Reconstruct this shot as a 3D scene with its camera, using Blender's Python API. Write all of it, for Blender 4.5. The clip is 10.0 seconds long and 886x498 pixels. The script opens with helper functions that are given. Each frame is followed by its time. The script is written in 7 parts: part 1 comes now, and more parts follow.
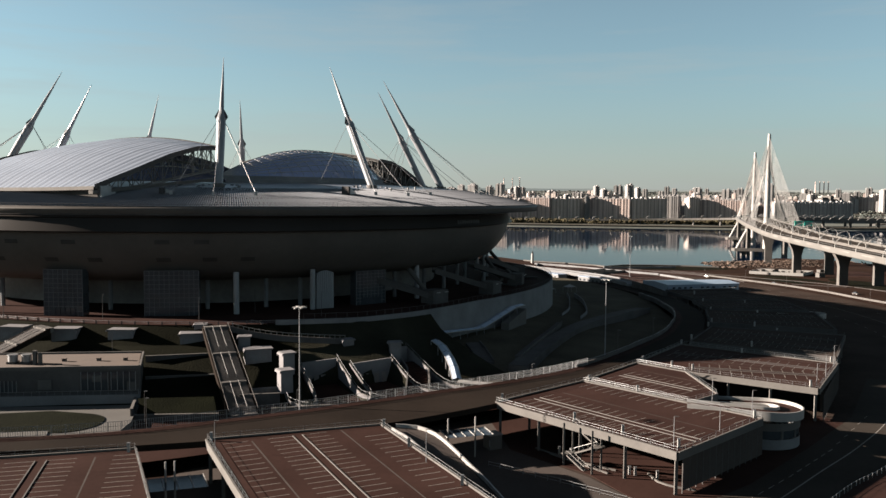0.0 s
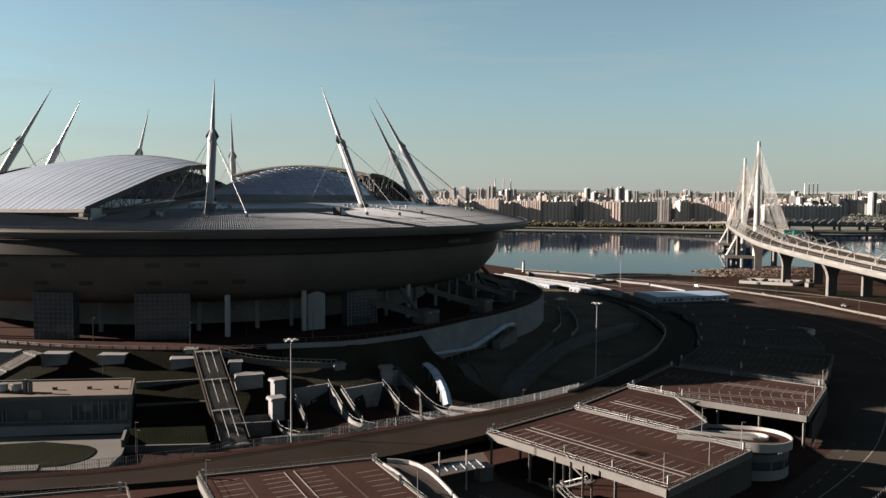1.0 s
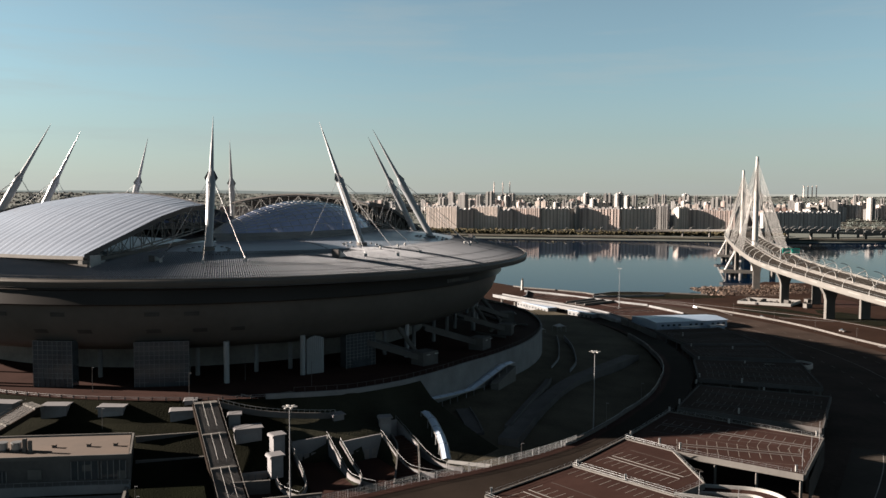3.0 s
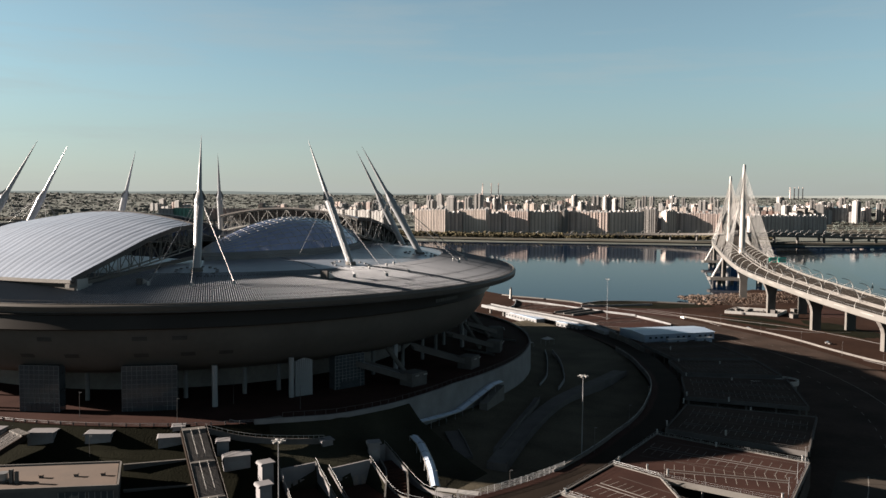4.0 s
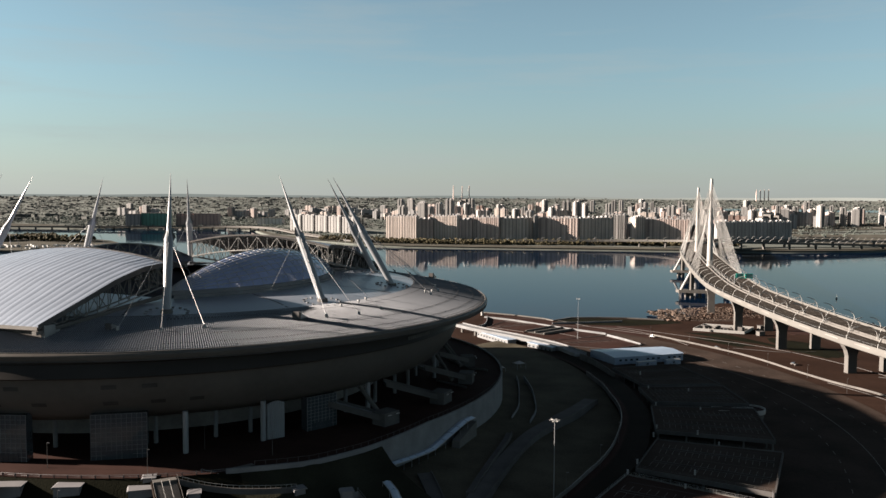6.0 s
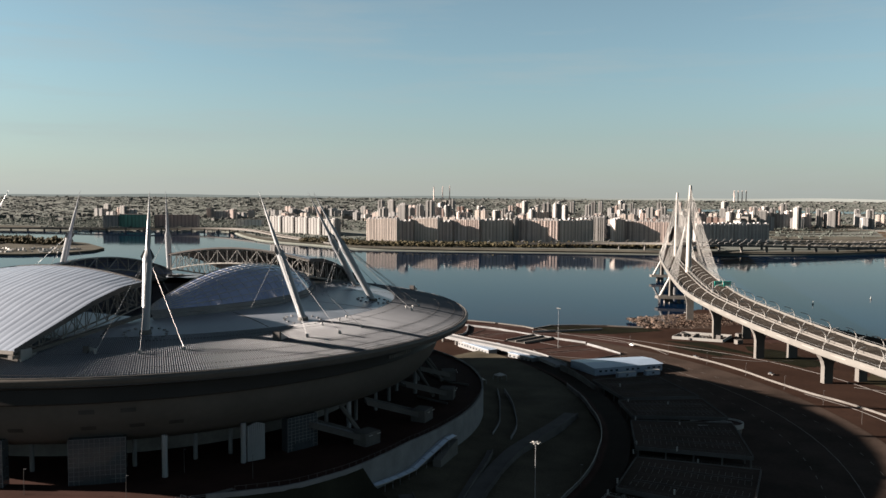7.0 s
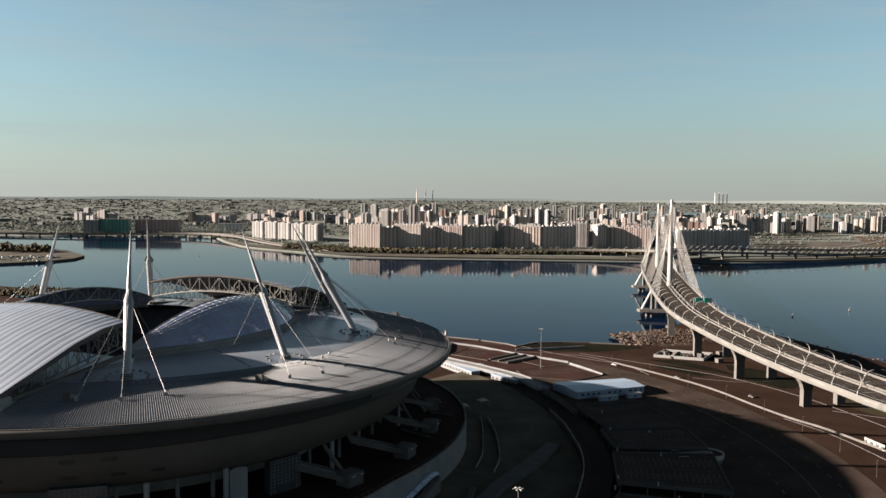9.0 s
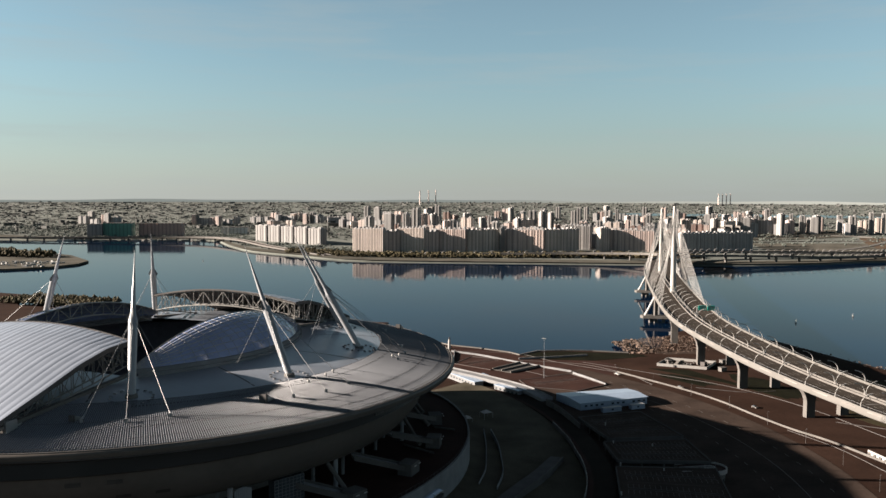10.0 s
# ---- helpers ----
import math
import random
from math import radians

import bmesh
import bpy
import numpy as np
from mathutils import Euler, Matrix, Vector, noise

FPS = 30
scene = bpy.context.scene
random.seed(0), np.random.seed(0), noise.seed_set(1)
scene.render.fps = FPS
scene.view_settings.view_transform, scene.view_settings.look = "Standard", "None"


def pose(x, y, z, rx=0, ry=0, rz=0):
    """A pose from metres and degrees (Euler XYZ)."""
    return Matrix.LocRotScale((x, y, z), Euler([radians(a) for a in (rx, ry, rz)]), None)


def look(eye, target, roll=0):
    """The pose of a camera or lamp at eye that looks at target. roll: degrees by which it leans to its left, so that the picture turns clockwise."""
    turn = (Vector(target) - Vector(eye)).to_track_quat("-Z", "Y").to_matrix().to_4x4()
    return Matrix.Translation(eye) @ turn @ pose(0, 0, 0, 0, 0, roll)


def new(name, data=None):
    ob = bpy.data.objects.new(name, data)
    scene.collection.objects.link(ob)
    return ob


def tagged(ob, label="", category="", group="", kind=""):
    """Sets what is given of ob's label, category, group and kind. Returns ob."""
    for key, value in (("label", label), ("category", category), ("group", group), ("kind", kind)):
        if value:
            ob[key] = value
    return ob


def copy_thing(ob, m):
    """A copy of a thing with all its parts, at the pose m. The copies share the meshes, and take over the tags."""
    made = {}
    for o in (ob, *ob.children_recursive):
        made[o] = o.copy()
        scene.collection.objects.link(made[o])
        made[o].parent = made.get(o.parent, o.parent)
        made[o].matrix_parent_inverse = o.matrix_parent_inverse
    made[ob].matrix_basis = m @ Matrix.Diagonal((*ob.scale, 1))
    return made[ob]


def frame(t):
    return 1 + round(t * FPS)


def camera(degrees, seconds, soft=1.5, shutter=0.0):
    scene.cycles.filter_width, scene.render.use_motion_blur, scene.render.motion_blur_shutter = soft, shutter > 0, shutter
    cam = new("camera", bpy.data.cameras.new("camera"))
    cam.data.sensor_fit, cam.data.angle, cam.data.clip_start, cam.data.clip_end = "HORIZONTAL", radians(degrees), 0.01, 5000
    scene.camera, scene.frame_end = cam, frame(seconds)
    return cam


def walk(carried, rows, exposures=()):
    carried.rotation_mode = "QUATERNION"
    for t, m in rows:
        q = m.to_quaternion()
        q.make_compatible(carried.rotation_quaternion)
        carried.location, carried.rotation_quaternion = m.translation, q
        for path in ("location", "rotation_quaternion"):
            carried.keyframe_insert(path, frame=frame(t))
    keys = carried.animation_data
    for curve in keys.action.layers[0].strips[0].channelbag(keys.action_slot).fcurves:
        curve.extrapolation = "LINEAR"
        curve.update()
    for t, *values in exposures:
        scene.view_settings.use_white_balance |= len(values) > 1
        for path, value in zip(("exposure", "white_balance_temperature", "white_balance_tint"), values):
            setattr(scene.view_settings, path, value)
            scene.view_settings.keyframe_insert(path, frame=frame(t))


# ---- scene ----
cam = camera(56.6, 10.0)
PATH = [
    (0, (0.668, -0.519, 61.833), (0.578, 1.475, 61.701), 0.4),
    (0.5, (0.604, -0.508, 65.435), (0.519, 1.486, 65.304), 0.4),
    (1, (0.654, -0.582, 69.429), (0.585, 1.413, 69.297), 0.4),
    (1.5, (0.73, -0.555, 73.41), (0.665, 1.439, 73.279), 0.4),
    (2, (0.724, -0.431, 77.429), (0.659, 1.563, 77.297), 0.4),
    (2.5, (0.844, -0.433, 81.159), (0.772, 1.562, 81.028), 0.3),
    (4, (0.657, -0.169, 93.125), (0.618, 1.826, 92.993), 0.4),
    (4.5, (0.355, -0.312, 96.968), (0.331, 1.684, 96.835), 0.4),
    (5, (0.425, -0.357, 100.576), (0.415, 1.638, 100.444), 0.3),
    (5.5, (0.342, -0.207, 104.237), (0.35, 1.789, 104.106), 0.3),
    (7, (-0.076, 0.605, 115.849), (0.003, 2.599, 115.715), 0.4),
    (7.5, (-0.124, 0.708, 119.738), (-0.029, 2.702, 119.604), 0.4),
    (8, (-0.015, 0.461, 123.634), (0.093, 2.454, 123.499), 0.3),
    (8.5, (-0.288, 0.95, 127.685), (-0.168, 2.941, 127.55), 0.4),
    (9, (-0.041, 0.912, 131.5), (0.079, 2.904, 131.365), 0.4),
    (9.5, (-0.134, 1.228, 135.131), (-0.018, 3.22, 134.996), 0.3),
    (10, (0.136, 0.289, 138.706), (0.248, 2.281, 138.572), 0.2),
]
walk(cam, [(t, look(e, g, r)) for t, e, g, r in PATH], [(0, 2.45, 6500, 10), (10, 2.45, 6500, 10)])

# ---- world, sun ----
SUN_TO = radians(-5.0)      # the way shadows run, from +x
SUN_UP = radians(16.2)
world = bpy.data.worlds.new("sky")
scene.world = world
world.use_nodes = True
wn = world.node_tree
sky = wn.nodes.new("ShaderNodeTexSky")
sky.sky_type = "NISHITA"
sky.sun_disc = False
sky.sun_elevation = SUN_UP
sky.sun_rotation = radians(-85.0)
sky.altitude = 100
sky.air_density, sky.dust_density, sky.ozone_density = 1.0, 0.4, 3.0
soft_sky = wn.nodes.new("ShaderNodeHueSaturation")
soft_sky.inputs["Saturation"].default_value = 0.6
wn.links.new(sky.outputs[0], soft_sky.inputs["Color"])
tint = wn.nodes.new("ShaderNodeMix")
tint.data_type, tint.blend_type = "RGBA", "MULTIPLY"
tint.inputs["Factor"].default_value = 1.0
tint.inputs["B"].default_value = (0.376, 0.474, 0.466, 1)
wn.links.new(soft_sky.outputs[0], tint.inputs["A"])
# pale haze lying along the horizon, thicker on the sun's side
way = wn.nodes.new("ShaderNodeTexCoord")
axes = wn.nodes.new("ShaderNodeSeparateXYZ")
wn.links.new(way.outputs["Generated"], axes.inputs[0])
band_ = wn.nodes.new("ShaderNodeMapRange")
band_.interpolation_type = "SMOOTHERSTEP"
band_.inputs["From Min"].default_value, band_.inputs["From Max"].default_value = -0.12, 0.2
band_.inputs["To Min"].default_value, band_.inputs["To Max"].default_value = 1.0, 0.0
wn.links.new(axes.outputs[2], band_.inputs["Value"])
sides = wn.nodes.new("ShaderNodeMapRange")
sides.inputs["From Min"].default_value, sides.inputs["From Max"].default_value = -0.5, 0.5
sides.inputs["To Min"].default_value, sides.inputs["To Max"].default_value = 1.96, 1.46
wn.links.new(axes.outputs[0], sides.inputs["Value"])
haze = wn.nodes.new("ShaderNodeVectorMath")
haze.operation = "SCALE"
haze.inputs[0].default_value = (0.99, 1.0, 0.968)
wn.links.new(sides.outputs[0], haze.inputs["Scale"])
veil = wn.nodes.new("ShaderNodeMix")
veil.data_type = "RGBA"
wn.links.new(band_.outputs[0], veil.inputs["Factor"])
wn.links.new(tint.outputs["Result"], veil.inputs["A"]), wn.links.new(haze.outputs[0], veil.inputs["B"])
# the sky above the view is dimmed to blue, to lower the fill light
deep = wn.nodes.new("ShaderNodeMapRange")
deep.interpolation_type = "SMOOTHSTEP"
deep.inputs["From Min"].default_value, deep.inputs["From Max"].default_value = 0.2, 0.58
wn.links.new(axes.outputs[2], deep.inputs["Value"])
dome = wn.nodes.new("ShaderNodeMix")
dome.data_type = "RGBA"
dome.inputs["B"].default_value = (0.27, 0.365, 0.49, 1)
# faint streaks of high cloud
streak = wn.nodes.new("ShaderNodeMapping")
streak.inputs["Scale"].default_value = (1.6, 1.6, 15.0)
streak.inputs["Rotation"].default_value = (0.0, 0.07, 0.0)
wisps = wn.nodes.new("ShaderNodeTexNoise")
wisps.inputs["Scale"].default_value, wisps.inputs["Detail"].default_value, wisps.inputs["Roughness"].default_value = 2.2, 6, 0.6
wn.links.new(way.outputs["Generated"], streak.inputs["Vector"]), wn.links.new(streak.outputs[0], wisps.inputs["Vector"])
thin = wn.nodes.new("ShaderNodeMapRange")
thin.inputs["From Min"].default_value, thin.inputs["From Max"].default_value = 0.48, 0.78
thin.inputs["To Min"].default_value, thin.inputs["To Max"].default_value = 0.0, 0.4
wn.links.new(wisps.outputs["Fac"], thin.inputs["Value"])
cirrus = wn.nodes.new("ShaderNodeMix")
cirrus.data_type = "RGBA"
wn.links.new(thin.outputs[0], cirrus.inputs["Factor"])
wn.links.new(veil.outputs["Result"], cirrus.inputs["A"])
cirrus.inputs["B"].default_value = (1.62, 1.78, 1.78, 1)
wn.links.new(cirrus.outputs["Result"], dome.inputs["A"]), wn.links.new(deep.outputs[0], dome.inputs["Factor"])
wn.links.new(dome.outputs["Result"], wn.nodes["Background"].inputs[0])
wn.nodes["Background"].inputs[1].default_value = 0.05
sun = new("sun", bpy.data.lights.new("sun", "SUN"))
sun.data.energy, sun.data.angle, sun.data.color = 5.0, radians(0.6), (1.0, 0.86, 0.74)
sun.matrix_world = look((0, 0, 0), (math.cos(SUN_TO) * math.cos(SUN_UP), math.sin(SUN_TO) * math.cos(SUN_UP), -math.sin(SUN_UP)))

# ---- materials ----
def mat(name, color, rough=0.7, metal=0.0, vary=0.25, scale=0.3, fine=4.0, bump=0.0, island=0.0, objvar=0.0, spec=0.5, alpha=1.0):
    m = bpy.data.materials.new(name)
    m.use_nodes = True
    n, l = m.node_tree.nodes, m.node_tree.links
    p = n["Principled BSDF"]
    geo = n.new("ShaderNodeNewGeometry")
    a, b = n.new("ShaderNodeTexNoise"), n.new("ShaderNodeTexNoise")
    a.inputs["Scale"].default_value, b.inputs["Scale"].default_value = scale, fine
    a.inputs["Detail"].default_value, b.inputs["Detail"].default_value = 4, 2
    l.new(geo.outputs["Position"], a.inputs["Vector"]), l.new(geo.outputs["Position"], b.inputs["Vector"])
    mix = n.new("ShaderNodeMath")
    mix.operation = "MULTIPLY_ADD"
    mix.inputs[1].default_value = 0.35
    l.new(b.outputs["Fac"], mix.inputs[0]), l.new(a.outputs["Fac"], mix.inputs[2])
    rng = n.new("ShaderNodeMapRange")
    rng.inputs["From Min"].default_value, rng.inputs["From Max"].default_value = 0.35, 1.0
    rng.inputs["To Min"].default_value, rng.inputs["To Max"].default_value = 1 - vary, 1 + vary
    l.new(mix.outputs[0], rng.inputs["Value"])
    last = rng.outputs[0]
    for amount, node, out in ((island, "ShaderNodeNewGeometry", "Random Per Island"), (objvar, "ShaderNodeObjectInfo", "Random")):
        if amount:
            src = n.new(node)
            r2 = n.new("ShaderNodeMapRange")
            r2.inputs["To Min"].default_value, r2.inputs["To Max"].default_value = 1 - amount, 1 + amount
            l.new(src.outputs[out], r2.inputs["Value"])
            mu = n.new("ShaderNodeMath")
            mu.operation = "MULTIPLY"
            l.new(last, mu.inputs[0]), l.new(r2.outputs[0], mu.inputs[1])
            last = mu.outputs[0]
    sc = n.new("ShaderNodeVectorMath")
    sc.operation = "SCALE"
    sc.inputs[0].default_value = color
    l.new(last, sc.inputs["Scale"])
    l.new(sc.outputs[0], p.inputs["Base Color"])
    p.inputs["Roughness"].default_value, p.inputs["Metallic"].default_value = rough, metal
    p.inputs["Specular IOR Level"].default_value = spec
    if bump:
        bp = n.new("ShaderNodeBump")
        bp.inputs["Strength"].default_value, bp.inputs["Distance"].default_value = min(1, bump), 0.3
        l.new(b.outputs["Fac"], bp.inputs["Height"])
        l.new(bp.outputs[0], p.inputs["Normal"])
    return m


M = dict(
    roadtop=mat("bridge_asphalt", (0.0333, 0.0281, 0.0237), 0.85, vary=0.25, scale=0.05, fine=1.0, spec=0.02),
    greycon=mat("grey_concrete", (0.1302, 0.1316, 0.1349), 0.8, vary=0.25, scale=0.15, fine=1.5, bump=0.1, spec=0.1),
    asphalt=mat("asphalt", (0.0541, 0.0456, 0.0413), 0.85, vary=0.3, scale=0.06, fine=1.2, spec=0.02),
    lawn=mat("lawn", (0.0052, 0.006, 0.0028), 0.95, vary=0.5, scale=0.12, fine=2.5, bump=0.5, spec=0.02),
    paving=mat("red_paving", (0.0267, 0.0145, 0.0121), 0.85, vary=0.3, scale=0.08, fine=1.5, spec=0.02),
    deckred=mat("deck_paving", (0.0282, 0.0154, 0.0127), 0.8, vary=0.28, scale=0.07, fine=0.9, spec=0.02),
    # also the darkened copy of the deck paving where decks lie in shade
    brownroad=mat("brown_asphalt", (0.0338, 0.0246, 0.0203), 0.9, vary=0.45, scale=0.05, fine=0.8, spec=0.02),
    ringroad=mat("ring_asphalt", (0.0143, 0.0109, 0.0088), 0.9, vary=0.35, scale=0.06, fine=1.0, spec=0.02),
    # turf of the east bank, lightened to lift the shade it lies in
    bank=mat("lifted_bank_turf", (0.058, 0.051, 0.038), 0.95, vary=0.5, scale=0.05, fine=1.2, bump=0.4, spec=0.02),
    # dark tone that paints the shade of openings and recesses
    shadefill=mat("painted_shade", (0.0464, 0.043, 0.0398), 0.9, vary=0.3, scale=0.2, spec=0.1),
    # turf of the recess bank, lightened against the stadium's shade
    slope=mat("lifted_slope_turf", (0.0182, 0.0178, 0.0126), 0.95, vary=0.5, scale=0.06, fine=2.0, bump=0.5, spec=0.02),
    # concrete lightened to lift the shade on recess walls; kiosks use it too
    palecon=mat("lifted_concrete", (0.1264, 0.1226, 0.1264), 0.8, vary=0.2, scale=0.15, fine=1.5, spec=0.1),
    earth=mat("bare_earth", (0.0213, 0.0122, 0.009), 0.95, vary=0.4, scale=0.03, fine=0.5, bump=0.4, spec=0.02),
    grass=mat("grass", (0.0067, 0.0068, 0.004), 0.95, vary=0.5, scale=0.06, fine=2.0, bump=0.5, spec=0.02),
    drygrass=mat("dry_grass", (0.0264, 0.0224, 0.0132), 0.95, vary=0.4, scale=0.02, fine=0.4, bump=0.4, spec=0.02),
    concrete=mat("concrete", (0.0859, 0.0808, 0.0758), 0.8, vary=0.22, scale=0.15, fine=1.5, bump=0.1, spec=0.1),
    darkcon=mat("dark_concrete", (0.0692, 0.065, 0.0629), 0.8, vary=0.3, scale=0.1, fine=1.2, spec=0.02),
    white=mat("white_paint", (0.2186, 0.212, 0.2024), 0.5, vary=0.1, scale=0.2, fine=2.0),
    line=mat("road_marking", (0.1492, 0.1362, 0.1227), 0.7, vary=0.3, scale=0.4, fine=3.0, spec=0.1),
    # dimmed marking; on the shaded decks it paints the shade in
    dimline=mat("dim_marking", (0.1091, 0.1013, 0.0935), 0.8, vary=0.4, scale=0.4, fine=3.0, spec=0.1),
    steel=mat("galvanised_steel", (0.2009, 0.2061, 0.2113), 0.45, metal=0.6, vary=0.15),
    mastwhite=mat("mast_paint", (0.1663, 0.1724, 0.1814), 0.35, vary=0.12, scale=0.1, fine=1.0),
    roof=mat("roof_sheet", (0.1284, 0.1417, 0.1641), 0.33, metal=0.0, vary=0.18, scale=0.05, fine=0.5, spec=0.35),
    fascia=mat("pale_fascia", (0.0943, 0.0899, 0.0842), 0.55, vary=0.12, scale=0.1, fine=1.0, spec=0.1),
    cable=mat("stay_cable", (0.1207, 0.1234, 0.1289), 0.5, vary=0.1),
    distance=mat("haze_glow", (0.12, 0.125, 0.118), 1.0, vary=0.1, scale=0.002, fine=0.01, spec=0.0),
    seam=mat("roof_seam", (0.0905, 0.096, 0.1059), 0.45, metal=0.0, vary=0.1, scale=0.1, spec=0.12),
    shell=mat("shell_membrane", (0.1632, 0.1859, 0.2247), 0.38, vary=0.1, scale=0.06, fine=0.6, spec=0.8),
    truss=mat("truss_steel", (0.15, 0.142, 0.132), 0.55, metal=0.2, vary=0.2, objvar=0.2),
    trusswhite=mat("white_truss", (0.175, 0.17, 0.16), 0.5, vary=0.15),
    bowl=mat("bronze_cladding", (0.0759, 0.0677, 0.0606), 0.5, metal=0.0, vary=0.18, scale=0.05, fine=0.4, spec=0.12),
    band=mat("dark_glass_band", (0.029, 0.026, 0.024), 0.35, vary=0.2, scale=0.05, spec=0.06),
    dark=mat("dark_interior", (0.1425, 0.1316, 0.1239), 0.9, vary=0.4, scale=0.08, fine=0.6, spec=0.12),
    glass=mat("dark_glazing", (0.035, 0.04, 0.045), 0.08, vary=0.3, scale=0.2, fine=1.0),
    seat=mat("seat_blue", (0.06, 0.064, 0.08), 0.7, vary=0.3, scale=0.3),
    pitch=mat("pitch", (0.03, 0.045, 0.02), 0.95, vary=0.3, scale=0.05),
    lens=mat("polycarbonate_lens", (0.1555, 0.1862, 0.2903), 0.12, vary=0.25, scale=0.08, fine=0.5, spec=0.8),
    green=mat("sign_green", (0.01, 0.38, 0.28), 0.5, vary=0.1),
    rock=mat("rubble", (0.072, 0.0486, 0.0359), 0.95, vary=0.45, scale=0.15, fine=1.2, bump=0.6, island=0.35),
    foliage=mat("foliage", (0.0394, 0.0334, 0.0185), 0.9, vary=0.45, scale=0.1, fine=1.0, island=0.4, spec=0.12),
    orange=mat("gravel_roof", (0.0494, 0.0304, 0.0192), 0.9, vary=0.25, scale=0.15, fine=1.5),
    bluewhite=mat("blue_white_sheet", (0.1881, 0.2366, 0.3034), 0.35, vary=0.1, scale=0.2),
    # woods toned grey-green, with the haze of distance put into the colour
    farwood=mat("hazed_wood", (0.0723, 0.0816, 0.0729), 0.95, vary=0.3, scale=0.01, fine=0.1, island=0.25, spec=0.12),
    # glass with the sky's pale blue reflection put into its base colour
    canopyglass=mat("sky_tint_glass", (0.3024, 0.36, 0.4464), 0.2, vary=0.12, scale=0.3),
    embank=mat("embankment", (0.0655, 0.0613, 0.0513), 0.95, vary=0.4, scale=0.02, fine=0.2, spec=0.02),
    field=mat("brown_field", (0.0679, 0.0495, 0.0352), 0.95, vary=0.4, scale=0.01, fine=0.1, spec=0.02),
    # far city and far land carry the haze in their base colours too
    city=mat("hazed_city", (0.0518, 0.0529, 0.0507), 0.9, vary=0.2, scale=0.01, fine=0.2, island=0.22, spec=0.12),
    farland=mat("hazed_land", (0.0874, 0.0936, 0.0834), 0.95, vary=0.45, scale=0.006, fine=0.05, spec=0.12),
)

# the horizon line, a plain backdrop with haze put into its colour and glow
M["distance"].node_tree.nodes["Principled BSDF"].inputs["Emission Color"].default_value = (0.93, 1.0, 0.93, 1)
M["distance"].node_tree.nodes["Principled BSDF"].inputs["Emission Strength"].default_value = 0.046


def facade(name, wall, glassc=(0.05, 0.055, 0.065), w=3.2, h=3.0, amount=0.5):
    """Panel wall with rows of small windows, at real size."""
    m = mat(name, wall, 0.8, vary=0.15, scale=0.03, fine=0.3, objvar=0.16)
    n, l = m.node_tree.nodes, m.node_tree.links
    p = n["Principled BSDF"]
    src = p.inputs["Base Color"].links[0].from_socket
    tc = n.new("ShaderNodeTexCoord")
    sep = n.new("ShaderNodeSeparateXYZ")
    l.new(tc.outputs["Object"], sep.inputs[0])
    add = n.new("ShaderNodeMath")
    l.new(sep.outputs[0], add.inputs[0]), l.new(sep.outputs[1], add.inputs[1])
    bits = []
    for out, size, part_ in ((add.outputs[0], w, 0.45), (sep.outputs[2], h, 0.5)):
        d = n.new("ShaderNodeMath"); d.operation = "DIVIDE"; d.inputs[1].default_value = size
        f = n.new("ShaderNodeMath"); f.operation = "FRACT"
        c = n.new("ShaderNodeMath"); c.operation = "LESS_THAN"; c.inputs[1].default_value = part_
        l.new(out, d.inputs[0]), l.new(d.outputs[0], f.inputs[0]), l.new(f.outputs[0], c.inputs[0])
        bits.append(c)
    mu = n.new("ShaderNodeMath"); mu.operation = "MULTIPLY"
    l.new(bits[0].outputs[0], mu.inputs[0]), l.new(bits[1].outputs[0], mu.inputs[1])
    m2 = n.new("ShaderNodeMath"); m2.operation = "MULTIPLY"; m2.inputs[1].default_value = amount
    l.new(mu.outputs[0], m2.inputs[0])
    # stacks of loggias between the panel bays, their shade painted as darker strips
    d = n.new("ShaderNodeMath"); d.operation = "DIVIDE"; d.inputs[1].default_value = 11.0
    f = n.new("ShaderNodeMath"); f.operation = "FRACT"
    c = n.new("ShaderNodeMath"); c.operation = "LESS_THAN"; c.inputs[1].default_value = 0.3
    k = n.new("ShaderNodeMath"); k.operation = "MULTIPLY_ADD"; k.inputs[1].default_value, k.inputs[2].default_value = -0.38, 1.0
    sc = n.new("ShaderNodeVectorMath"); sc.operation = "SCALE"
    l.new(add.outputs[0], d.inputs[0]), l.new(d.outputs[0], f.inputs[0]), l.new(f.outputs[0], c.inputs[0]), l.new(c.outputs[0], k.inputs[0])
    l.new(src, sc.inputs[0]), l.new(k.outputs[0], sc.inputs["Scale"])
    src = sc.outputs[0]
    mx = n.new("ShaderNodeMix"); mx.data_type = "RGBA"
    l.new(m2.outputs[0], mx.inputs["Factor"]), l.new(src, mx.inputs["A"])
    mx.inputs["B"].default_value = (*glassc, 1)
    l.new(mx.outputs["Result"], p.inputs["Base Color"])
    return m


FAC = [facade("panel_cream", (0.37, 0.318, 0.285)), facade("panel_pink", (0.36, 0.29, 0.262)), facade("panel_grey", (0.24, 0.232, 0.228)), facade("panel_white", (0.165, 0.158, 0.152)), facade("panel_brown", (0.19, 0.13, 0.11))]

water_m = mat("water", (0.001, 0.0052, 0.015), 0.05, vary=0.2, scale=0.004, fine=0.08)
_n, _l = water_m.node_tree.nodes, water_m.node_tree.links
_bp, _ns, _g = _n.new("ShaderNodeBump"), _n.new("ShaderNodeTexNoise"), _n.new("ShaderNodeNewGeometry")
_ns.inputs["Scale"].default_value, _ns.inputs["Detail"].default_value = 0.35, 3
_bp.inputs["Strength"].default_value, _bp.inputs["Distance"].default_value = 0.05, 0.1
